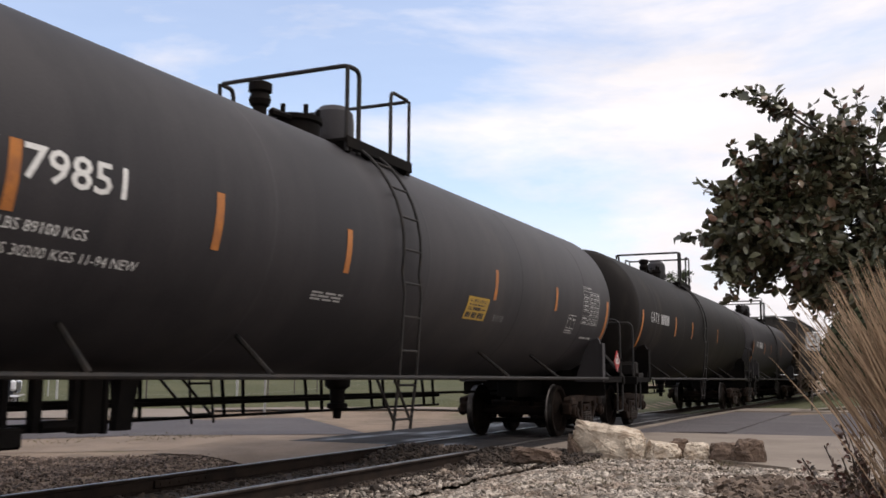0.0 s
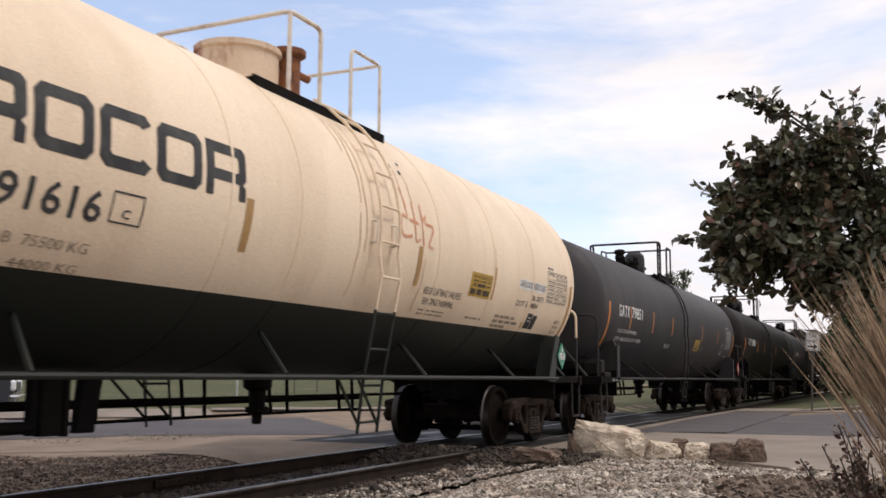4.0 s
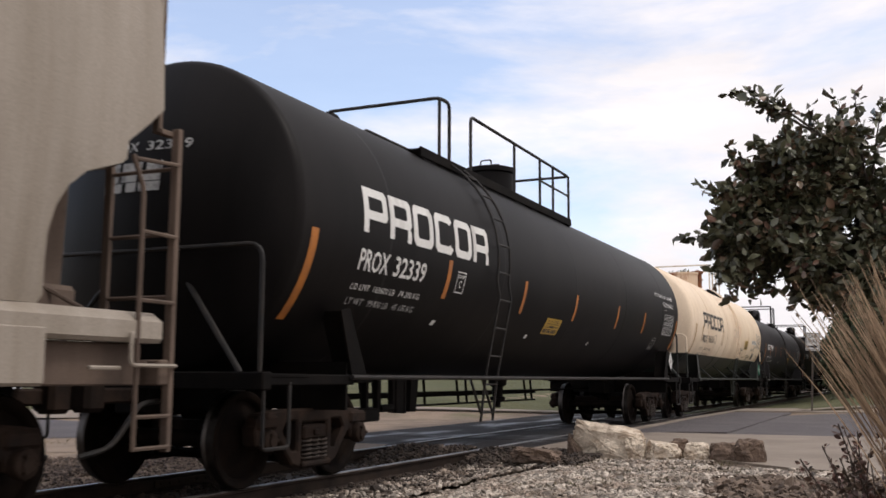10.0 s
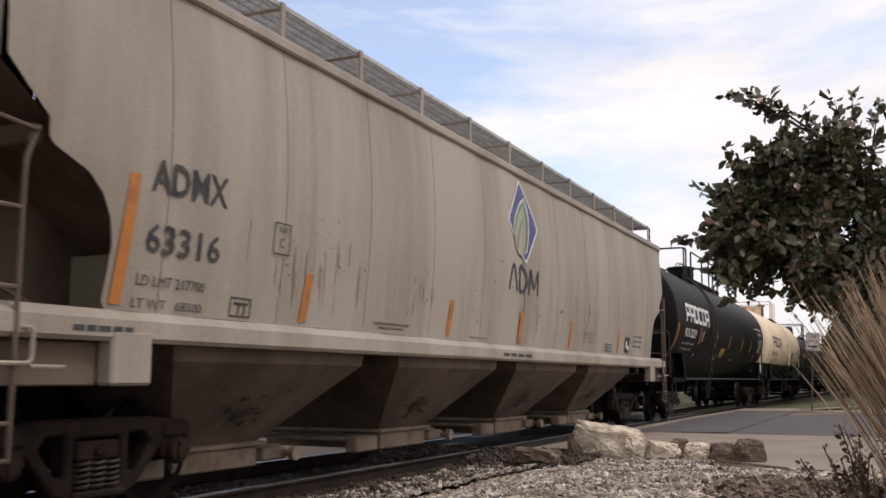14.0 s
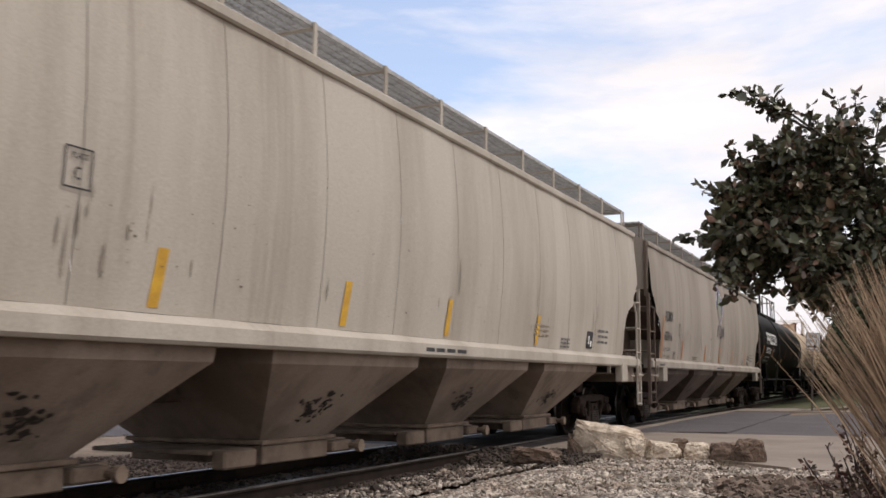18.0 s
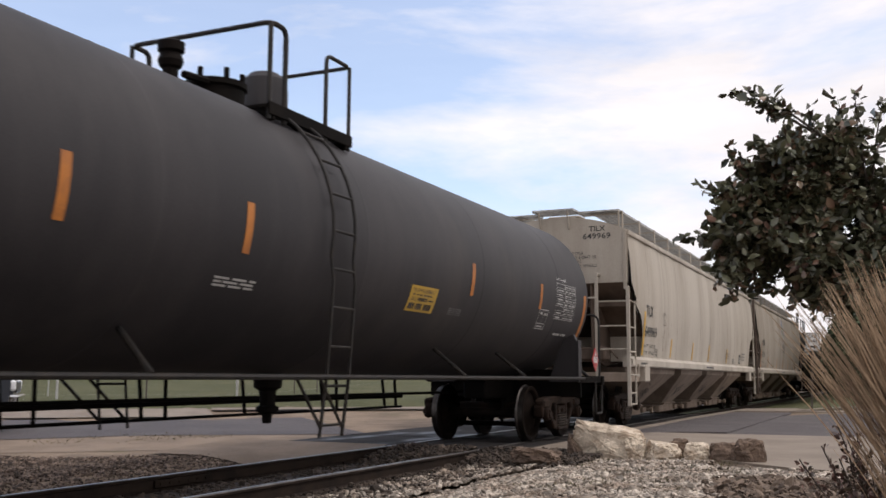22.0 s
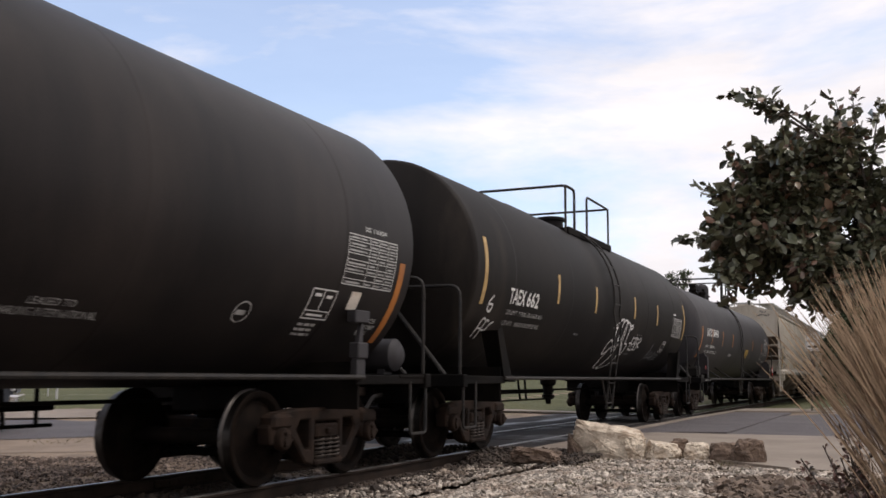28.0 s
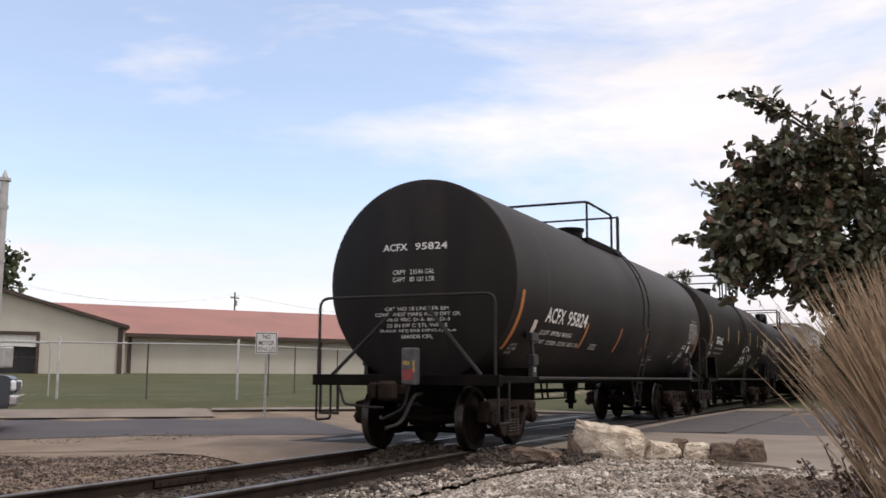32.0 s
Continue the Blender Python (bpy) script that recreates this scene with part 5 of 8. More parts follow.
def table(car, u0, u1, v0, v1, surf, material, rows=8, cols=4, fill=0.55):
    """A stencilled test table: a frame, rules and bars in its boxes."""
    t = 0.009
    rects = [(u0, u1, v1 - t, v1), (u0, u1, v0, v0 + t), (u0, u0 + t, v0, v1), (u1 - t, u1, v0, v1)]
    h = (v1 - v0) / rows
    xs = [u0, u0 + (u1 - u0) * 0.42] + [u0 + (u1 - u0) * (0.42 + 0.58 * k / (cols - 1)) for k in range(1, cols)]
    for i in range(1, rows):
        rects.append((u0 + t, u1 - t, v0 + h * i - t * 0.35, v0 + h * i + t * 0.35))
    for x in xs[1:-1]:
        rects.append((x - t * 0.4, x + t * 0.4, v0 + t, v1 - t))
    tagged(bars(car, rects, surf, material, "test_table"), kind="stuff")
    rng = random.Random(int(u0 * 100))
    rects = []
    for i in range(rows):
        for a, b in zip(xs, xs[1:]):
            if rng.random() < 0.86:
                k = (b - a) * rng.uniform(0.1, 0.3)
                rects.append((a + k * 0.6, b - k, v0 + h * (i + 0.32), v0 + h * (i + 0.32 + fill * 0.5)))
    s2 = lambda u, v: tuple(Vector(surf(u, v)) * 1.0)
    tagged(bars(car, rects, s2, PALE if material is WHITE else material, "table_print"), kind="stuff")


def framed(car, u0, u1, v0, v1, surf, material, inner=True, slant=0.0):
    t = 0.013
    sl = (lambda u, v: surf(u + slant * (v - v0), v)) if slant else surf
    r = [(u0, u1, v1 - t, v1), (u0, u1, v0, v0 + t), (u0, u0 + t, v0 + t, v1 - t), (u1 - t, u1, v0 + t, v1 - t)]
    if inner:
        m = (u0 + u1) / 2
        w, h = u1 - u0, v1 - v0
        r += [(m - t * 0.5, m + t * 0.5, v0 + h * 0.3, v1 - t), (u0 + t, u1 - t, v0 + h * 0.27, v0 + h * 0.27 + t * 0.8), (u0 + w * 0.15, u0 + w * 0.4, v0 + h * 0.75, v0 + h * 0.85), (m + w * 0.12, u1 - w * 0.15, v0 + h * 0.72, v0 + h * 0.82), (u0 + w * 0.15, u1 - w * 0.2, v0 + h * 0.11, v0 + h * 0.18)]
    bars(car, r, sl, material, "inspection_box")


def strips(car, spots, surf, material, w=0.1, name="reflective_strip"):
    for u, v0, v1 in spots:
        bars(car, [(u - w / 2, u + w / 2, v0, v1)], surf, material, name)


def decal(car, u0, u1, v0, v1, surf, material=None, seed=1):
    """A small yellow notice: a printed heading, small print and a row of large dark bars."""
    bars(car, [(u0, u1, v0, v1)], surf, material or TAG, "notice")
    up = lambda u, v: tuple(Vector(surf(u, v)) + Vector((0, -0.003, 0)))
    w, h = u1 - u0, v1 - v0
    text(car, "FOR CHEMICAL EMERGENCY", u0 + 0.08 * w, u1 - 0.08 * w, v0 + 0.76 * h, v0 + 0.9 * h, up, INK)
    text(car, "CALL", u0 + 0.08 * w, u0 + 0.27 * w, v0 + 0.42 * h, v0 + 0.56 * h, up, INK)
    rng = random.Random(seed)
    rects = [(u0 + w * (0.1 + 0.13 * k), u0 + w * (0.1 + 0.13 * k) + w * rng.uniform(0.06, 0.11), v0 + 0.63 * h, v0 + 0.69 * h) for k in range(6)]
    rects += [(u0 + w * (0.32 + 0.06 * k), u0 + w * (0.365 + 0.06 * k), v0 + 0.42 * h, v0 + 0.56 * h) for k in range(6)]
    rects += [(u0 + w * 0.72, u0 + w * 0.92, v0 + 0.46 * h, v0 + 0.51 * h)]
    x = 0.06
    for n in (3, 3, 4):
        for _ in range(n):
            rects.append((u0 + w * x, u0 + w * (x + 0.058), v0 + 0.09 * h, v0 + 0.33 * h))
            x += 0.075
        x += 0.05
    tagged(bars(car, rects, up, INK, "notice_print"), kind="stuff")


def stroke(car, pts, w, surf, material, name="graffiti_stroke"):
    """A brush stroke through points (u, v), smoothed."""
    P = [Vector((*p, 0)) for p in pts]
    fine = []
    for i in range(len(P) - 1):
        p0, p1, p2, p3 = P[max(i - 1, 0)], P[i], P[i + 1], P[min(i + 2, len(P) - 1)]
        for k in range(5):
            t = k / 5
            fine.append(0.5 * (2 * p1 + (p2 - p0) * t + (2 * p0 - 5 * p1 + 4 * p2 - p3) * t * t + (3 * p1 - p0 - 3 * p2 + p3) * t ** 3))
    fine.append(P[-1])
    bm = B()
    L, prev = [], None
    for i, p in enumerate(fine):
        d = (fine[min(i + 1, len(fine) - 1)] - fine[max(i - 1, 0)]).normalized()
        n = Vector((-d.y, d.x, 0)) * w / 2
        pair = [bm.verts.new(surf(*(p + n).xy)), bm.verts.new(surf(*(p - n).xy))]
        if prev:
            bm.faces.new((prev[0], prev[1], pair[1], pair[0]))
        prev = pair
    part(name, bm, material, car, smooth=0)


def placard(car, x, y, z, size, back, number, klass):
    """A diamond hazard placard in its holder, facing the camera's side."""
    bm = B()
    k = size / math.sqrt(2) * 1.12
    plate(bm, [(x - k, z), (x, z - k), (x + k, z), (x, z + k)], [], y, y + 0.012, xz)
    o = part("placard", bm, back, car)
    s = lambda u, v: (u, y - 0.003, v)
    bars(o, [(x - k * 0.6, x + k * 0.6, z - k * 0.25, z + k * 0.25)], s, WHITE, "placard_panel")
    s2 = lambda u, v: (u, y - 0.006, v)
    text(o, number, x - k * 0.5, x + k * 0.5, z - k * 0.19, z + k * 0.19, s2, INK)
    text(o, klass, x - k * 0.06, x + k * 0.06, z - k * 0.7, z - k * 0.5, s2, INK if back is WHITE else WHITE)
    fl = [(x - k * 0.2, z + k * 0.34), (x + k * 0.2, z + k * 0.34), (x, z + k * 0.72)]
    flatmark(o, "placard_symbol", fl, [(0, 1, 2)], s2, INK if back is WHITE else WHITE)


RED = mat("red_sign_paint", (0.36, 0.022, 0.022), (0.24, 0.02, 0.02), rough=0.4, s1=8)
SIGNGREEN = mat("green_sign_paint", (0.02, 0.22, 0.13), (0.02, 0.15, 0.09), rough=0.4, s1=8)
BLUE = mat("navy_emblem_paint", (0.045, 0.045, 0.17), (0.07, 0.07, 0.2), rough=0.55, s1=5)
LEAF_G = mat("green_emblem_paint", (0.06, 0.28, 0.12), (0.08, 0.22, 0.12), rough=0.55, s1=5)
DIM = mat("faded_grey_stencil", (0.16, 0.16, 0.16), (0.08, 0.08, 0.08), rough=0.7, s1=9)
BROWNINK = mat("faded_brown_stencil", (0.2, 0.16, 0.12), (0.35, 0.28, 0.2), rough=0.7, s1=8)
REDTAG = mat("faded_red_spray", (0.55, 0.25, 0.14), (0.68, 0.5, 0.36), rough=0.7, s1=6, lo=0.45, hi=0.7)


def valve_car_marks(car, number, l1, l2, red):
    S = tank_side(1.41, 2.48)
    owner_mark(car, -7.11, -6.24, -0.18, 0.06, S, WHITE)
    text(car, number, -6.07, -5.13, -0.17, 0.07, S, WHITE)
    text(car, l1, -7.02, -5.42, -0.51, -0.43, S, WHITE)
    text(car, l2, -7.02, -4.84, -0.68, -0.60, S, WHITE)
    strips(car, [(-7.84, -0.87, 0.07)], S, ORANGE, 0.13)
    strips(car, [(-6.14, -0.40, 0.07), (-4.2, -0.4, 0.08), (-2.1, -0.38, 0.07)] if red else [(-6.14, -0.40, 0.07), (-4.04, -0.4, 0.08), (-1.91, -0.38, 0.07)], S, ORANGE, 0.1)
    strips(car, [(2.87, -0.36, 0.07), (5.61, -0.36, 0.04)] if red else [(2.18, -0.36, 0.07), (4.86, -0.34, 0.05)], S, ORANGE, 0.1)
    strips(car, [(7.95, -0.82, 0.03)], S, ORANGE, 0.13)
    k = 1.14 if red else 1.30
    decal(car, k, k + 0.72, -0.68, -0.36, S, seed=3)
    for i in range(4):
        line_of_bars(car, 2.32, 2.72, -0.655 + 0.025 * i, -0.64 + 0.025 * i, S, DIM, seed=i + 50, words=4)
    for k in range(3):
        line_of_bars(car, -2.4, -1.8, -0.70 + 0.035 * k, -0.68 + 0.035 * k, S, PALE, seed=k, words=3)
    table(car, 6.36, 7.4, -0.47, 0.13, S, PALE)
    framed(car, 5.63, 6.05, -0.68, -0.35, S, PALE)
    text(car, "DOT 111A100W1", 6.4, 6.9, 0.17, 0.22, S, WHITE)
    line_of_bars(car, 6.66, 7.35, -0.75, -0.71, S, PALE, seed=8, words=4)
    E = head_end(8.1, 1.41, 2.48, 0.42)
    owner_mark(car, -0.63, -0.16, 3.02, 3.13, E, WHITE)
    text(car, number, -0.11, 0.43, 3.02, 3.13, E, WHITE)
    for k in range(2):
        line_of_bars(car, -0.35, 0.35, 2.80 - 0.1 * k, 2.86 - 0.1 * k, E, PALE, seed=k + 20, words=3)
    for k in range(5):
        line_of_bars(car, -0.4, 0.4, 1.95 - 0.08 * k, 1.99 - 0.08 * k, E, DIM, seed=k + 30, words=4)
    tagged(bars(car, [(-7.98 + 0.06 * k, -7.94 + 0.06 * k, 1.0, 1.035) for k in (0, 1, 2, 4, 5, 6, 8, 9, 10, 12, 13)], lambda u, v: (u, -1.474, v), PALE, "small_print"), kind="stuff")
    if red:
        bars(car, [(-7.96, -7.86, 1.32, 1.43)], lambda u, v: (u, -1.472, v), RED, "red_tag")
    placard(car, 8.3, -1.49, 1.38, 0.27, RED, "1170", "3")


valve_car_marks(car_g80, "80460", "LD LMT 195100 LBS 88500 KGS", "LT WT   67900 LBS 30800 KGS 4-96 NEW", True)
valve_car_marks(car_g79, "79851", "LD LMT 196400 LBS 89100 KGS", "LT WT   66600 LBS 30200 KGS 11-94 NEW", False)
for car, R, zc in ((car_far, 1.43, 2.50), (car_fur, 1.41, 2.48)):
    S = tank_side(R, zc)
    owner_mark(car, -7.05, -6.2, -0.18, 0.06, S, PALE)
    letters(car, 5, -6.0, -5.1, -0.18, 0.06, S, PALE)
    strips(car, [(-7.84, -0.8, 0.05), (-4.3, -0.4, 0.08)], S, ORANGE, 0.12)
    strips(car, [(-2.1, -0.38, 0.07), (2.0, -0.36, 0.07)], S, ORANGE, 0.1)

# the black car with the large white emblem
S = tank_side(1.56, 2.63)
emblem(car_p32, -7.37, -3.94, -0.10, 0.38, S, WHITE)
text(car_p32, "PROX", -7.37, -6.73, -0.50, -0.27, S, WHITE)
text(car_p32, "32339", -6.6, -5.82, -0.50, -0.27, S, WHITE)
text(car_p32, "LD LMT  163600 LB   74 200 KG", -7.37, -5.81, -0.71, -0.64, S, WHITE)
text(car_p32, "LT WT   99400 LB   45 100 KG", -7.35, -5.82, -0.88, -0.80, S, PALE)
strips(car_p32, [(-8.27, -1.14, -0.19)], S, ORANGE, 0.12)
strips(car_p32, [(-5.18, -0.64, -0.16), (-2.47, -0.66, -0.17), (0.08, -0.63, -0.18), (2.83, -0.63, -0.18), (5.03, -0.62, -0.17)], S, ORANGE, 0.1)
strips(car_p32, [(8.31, -1.02, -0.17)], S, ORANGE, 0.12)
framed(car_p32, -4.93, -4.68, -0.54, -0.27, S, WHITE, False)
text(car_p32, "PLATE", -4.89, -4.72, -0.35, -0.31, S, WHITE)
text(car_p32, "C", -4.84, -4.78, -0.47, -0.38, S, WHITE)
decal(car_p32, -1.18, -0.43, -0.93, -0.65, S, seed=5)
text(car_p32, "AMMONIA ANHYDROUS LIQUEFIED", 6.04, 7.89, 0.26, 0.36, S, WHITE)
text(car_p32, "INHALATION HAZARD", 6.76, 7.92, 0.085, 0.18, S, WHITE)
text(car_p32, "DOT 112J340W", 6.92, 7.2, -0.02, 0.02, S, WHITE)
table(car_p32, 6.94, 7.94, -0.57, -0.09, S, WHITE)
framed(car_p32, 6.22, 6.59, -0.97, -0.68, S, PALE)
bm = B()
sweep(bm, [(7.72, -1.488, 1.05), (7.72, -1.488, 1.4)], 0.018, 6)
part("placard_post", bm, FRAME, car_p32)
placard(car_p32, 7.72, -1.51, 1.46, 0.27, WHITE, "1005", "2")
E = dish_end(8.46, 1.56, 2.63, 0.40, 0.12)
text(car_p32, "PROX", -0.48, -0.06, 3.18, 3.28, E, PALE)
text(car_p32, "32339", 0.04, 0.55, 3.18, 3.28, E, PALE)
for k in range(3):
    line_of_bars(car_p32, -0.45, 0.3, 2.98 - 0.1 * k, 3.07 - 0.1 * k, E, PALE, seed=k + 60, words=3)
for u, v in ((-5.12, -0.98), (-1.72, -1.02), (1.6, -1.02)):
    bars(car_p32, [(u - 0.05, u + 0.05, v - 0.03, v + 0.04)], S, WHITE, "patch")

# the cream car
S = tank_side(1.55, 2.62)
emblem(car_p91, -5.57, -2.12, -0.13, 0.32, S, INK)
text(car_p91, "PROX", -5.56, -4.72, -0.55, -0.33, S, INK)
text(car_p91, "91616", -4.63, -3.74, -0.54, -0.31, S, INK)
framed(car_p91, -3.66, -3.34, -0.51, -0.28, S, INK, False)
text(car_p91, "C", -3.54, -3.46, -0.47, -0.40, S, INK)
text(car_p91, "LD LMT  166600 LB  75500 KG", -5.54, -3.74, -0.77, -0.69, S, BROWNINK)
text(car_p91, "LT WT   96600 LB  44000 KG", -5.52, -3.76, -0.93, -0.86, S, BROWNINK)
text(car_p91, "REGULATING VALVES", 1.47, 2.53, -0.61, -0.52, S, INK)
text(car_p91, "VENTING NORMAL", 1.51, 2.41, -0.74, -0.65, S, INK)
for k in range(2):
    line_of_bars(car_p91, 1.51, 2.26, -0.82 - 0.05 * k, -0.80 - 0.05 * k, S, BROWNINK, seed=k, words=5)
line_of_bars(car_p91, 2.9, 3.5, -0.84, -0.81, S, BROWNINK, seed=8, words=3)
decal(car_p91, 2.72, 3.46, -0.53, -0.21, S, seed=9)
bars(car_p91, [(4.46, 5.62, -0.285, -0.145)], tank_side(1.55, 2.62, 0.003), WHITE, "notice")
text(car_p91, "CARBON DIOXIDE REFRIGERATED LIQUID", 4.48, 5.61, -0.27, -0.16, S, INK)
text(car_p91, "SR-3071", 5.04, 5.58, -0.43, -0.34, S, DIM)
text(car_p91, "DOT E-14004", 4.48, 5.4, -0.54, -0.45, S, INK)
table(car_p91, 5.68, 6.68, -0.40, 0.09, S, DIM)
line_of_bars(car_p91, 5.7, 6.0, 0.12, 0.15, S, DIM, words=2)
bars(car_p91, [(5.12, 5.33, -0.87, -0.62), (5.35, 5.55, -0.87, -0.64)], S, INK, "notice")
bars(car_p91, [(5.18, 5.27, -0.70, -0.68), (5.18, 5.27, -0.75, -0.73)], tank_side(1.55, 2.62, 0.007), WHITE, "notice_print")
bars(car_p91, [(4.98, 5.09, -0.87, -0.77)], S, TAG, "notice")
for k, w in enumerate((0.82, 1.0, 0.55)):
    line_of_bars(car_p91, 3.86, 3.86 + w, -0.76 - 0.075 * k, -0.72 - 0.075 * k, S, BROWNINK, seed=k + 4, words=4)
    text(car_p91, ("EMPTY &", "3W AIR", "BLOCK")[k], 6.42, 6.68, -0.72 - 0.09 * k, -0.66 - 0.09 * k, S, BROWNINK)
TAN = mat("tan_reflective_strip", (0.40, 0.24, 0.09), (0.33, 0.19, 0.07), rough=0.5, s1=6)
strips(car_p91, [(6.88, -0.97, -0.06), (-6.7, -1.0, -0.07)], S, TAN, 0.12)
strips(car_p91, [(1.19, -0.54, -0.08), (3.5, -0.53, -0.08), (-5.7, -0.53, -0.08), (-2.1, -0.54, -0.08)], S, TAN, 0.1)
placard(car_p91, 6.51, -1.50, 1.40, 0.27, SIGNGREEN, "2187", "2")
placard(car_p91, -7.66, -0.24, 1.36, 0.25, SIGNGREEN, "2187", "2")
for x in (-6.95, -4.8, -2.35, -1.3, 1.7, 3.45, 5.05, 6.95):
    bm = B()
    lathe(bm, [(x - 0.02, 1.551), (x - 0.015, 1.558), (x + 0.015, 1.558), (x + 0.02, 1.551)], "x", (0, 0, 2.62), 72)
    part("jacket_band", bm, TWOTONE, car_p91)
for pts in ([(0.46, 0.55), (0.5, 0.42), (0.53, 0.2)], [(0.53, 0.2), (0.42, 0.22), (0.37, 0.08), (0.44, -0.01), (0.64, 0.01)], [(0.58, 0.19), (0.83, 0.17)], [(0.7, 0.42), (0.72, 0.15), (0.75, -0.03), (0.85, 0.0)], [(0.9, 0.42), (0.91, 0.2), (0.94, -0.08)], [(0.92, 0.2), (1.02, 0.3), (1.0, 0.2), (1.2, 0.17), (1.08, -0.04), (1.2, -0.07)]):
    stroke(car_p91, [(u + 0.31, v) for u, v in pts], 0.036, S, REDTAG)
for u, v, a in ((0.43, 0.85, 0.055), (0.67, 0.79, 0.035), (0.75, 0.93, 0.03)):
    flatmark(car_p91, "hole", [(u + 0.31 + a * math.cos(t), v + a * math.sin(t)) for t in [i * 0.628 for i in range(10)]], [tuple(range(10))], S, INK)
for u in (0.02, 0.45):
    bm = B()
    f = tank_side(1.55, 2.62, 0.07)
    sweep(bm, bent([S(u, 0.05), f(u, 0.04), f(u, -0.17), S(u, -0.18)], 0.03), 0.012, 6)
    part("handhold", bm, CREAMRAIL, car_p91)
DRIP = mat("thin_rust_run", (0.50, 0.33, 0.2), (0.6, 0.45, 0.31), rough=0.7, s1=6, lo=0.4, hi=0.65)
for u, v0, v1 in ((-0.2, 1.5, 0.2), (-0.32, 1.6, 0.75), (-0.1, 1.3, -0.3), (0.81, 0.8, 0.5), (1.03, 0.76, 0.4), (-0.22, 0.1, -0.8), (3.5, 0.2, -0.5), (1.33, -0.2, -0.85)):
    stroke(car_p91, [(u + 0.012 * math.sin(3.7 * k + u), v0 + (v1 - v0) * k / 5) for k in range(6)], 0.016, S, DRIP, "rust_run")
E = dish_end(7.02, 1.55, 2.62, 0.36, 0.20)


def stain(car, surf, u, v, ru, rv):
    """A brown smudge that fades out, on a thin patch of the surface."""
    m = mat("brown_rust_smudge", (0.10, 0.045, 0.025), (0.05, 0.025, 0.017), rough=0.8, s1=5, bump=0.0)
    nt = m.node_tree
    tc, mp, gr, nz, ml = nt.nodes.new("ShaderNodeTexCoord"), nt.nodes.new("ShaderNodeMapping"), nt.nodes.new("ShaderNodeTexGradient"), nt.nodes.new("ShaderNodeTexNoise"), nt.nodes.new("ShaderNodeMath")
    c = Vector(surf(u, v))
    mp.vector_type = "TEXTURE"
    mp.inputs["Location"].default_value, mp.inputs["Scale"].default_value = c, (1.2, ru, rv)
    gr.gradient_type, ml.operation, ml.use_clamp = "SPHERICAL", "MULTIPLY", True
    nz.inputs["Scale"].default_value, nz.inputs["Detail"].default_value = 3.0, 5.0
    rg = nt.nodes.new("ShaderNodeMapRange")
    for k, x in (("From Min", 0.3), ("From Max", 0.7), ("To Min", 1.0), ("To Max", 2.4)):
        rg.inputs[k].default_value = x
    for a, b in ((tc.outputs["Object"], mp.inputs[0]), (mp.outputs[0], gr.inputs[0]), (tc.outputs["Object"], nz.inputs["Vector"]), (nz.outputs[0], rg.inputs[0]), (gr.outputs["Fac"], ml.inputs[0]), (rg.outputs[0], ml.inputs[1]), (ml.outputs[0], nt.nodes["Principled BSDF"].inputs["Alpha"])):
        nt.links.new(a, b)
    bm = B()
    grid = [[bm.verts.new(surf(u - ru + 2 * ru * i / 8, v - rv + 2 * rv * j / 8)) for i in range(9)] for j in range(9)]
    for j in range(8):
        for i in range(8):
            bm.faces.new((grid[j][i], grid[j][i + 1], grid[j + 1][i + 1], grid[j + 1][i]))
    part("rust_smudge", bm, m, car, "brown rust smudge")


stain(car_p91, dish_end(7.02, 1.55, 2.62, 0.36, 0.20, 0.010), 0.82, 1.98, 0.26, 0.34)
text(car_p91, "PROX", -0.5, -0.05, 3.15, 3.28, E, INK)
text(car_p91, "91616", 0.05, 0.55, 3.15, 3.28, E, INK)
for k in range(2):
    line_of_bars(car_p91, 0.0, 0.6, 2.98 - 0.12 * k, 3.04 - 0.12 * k, E, INK, seed=k, words=3)
for k in range(6):
    line_of_bars(car_p91, 0.1, 0.9, 2.3 - 0.1 * k, 2.34 - 0.1 * k, E, BROWNINK, seed=k + 40, words=4)

# the brownish car with graffiti
S = tank_side(1.50, 2.57)
text(car_tae, "TAEX", -5.71, -5.06, -0.47, -0.24, S, WHITE)
text(car_tae, "662", -4.98, -4.46, -0.47, -0.24, S, WHITE)
text(car_tae, "LD LMT 197600 LB 89600 KG", -5.67, -4.13, -0.63, -0.56, S, PALE)
text(car_tae, "LT WT   65400 LB 29700 KG", -5.65, -4.1, -0.80, -0.73, S, PALE)
strips(car_tae, [(6.76, -0.54, 0.36), (-6.68, -0.55, 0.37)], S, TANTAPE, 0.11)
strips(car_tae, [(3.69, -0.31, 0.15), (1.56, -0.28, 0.17), (-3.55, -0.32, 0.15), (-1.35, -0.34, 0.14)], S, TANTAPE, 0.1)
framed(car_tae, 4.82, 5.19, -0.95, -0.66, S, WHITE)
table(car_tae, 5.42, 6.46, -0.50, -0.04, S, WHITE)
line_of_bars(car_tae, 5.44, 5.75, 0.02, 0.06, S, WHITE, words=2)
for k in range(3):
    line_of_bars(car_tae, 4.75, 5.1, -1.05 - 0.07 * k, -1.02 - 0.07 * k, S, DIM, seed=k, words=2)
line_of_bars(car_tae, -2.2, -1.9, -0.80, -0.77, S, DIM, seed=9, words=2)
line_of_bars(car_tae, 1.95, 2.3, -1.10, -1.07, S, DIM, seed=9, words=3)
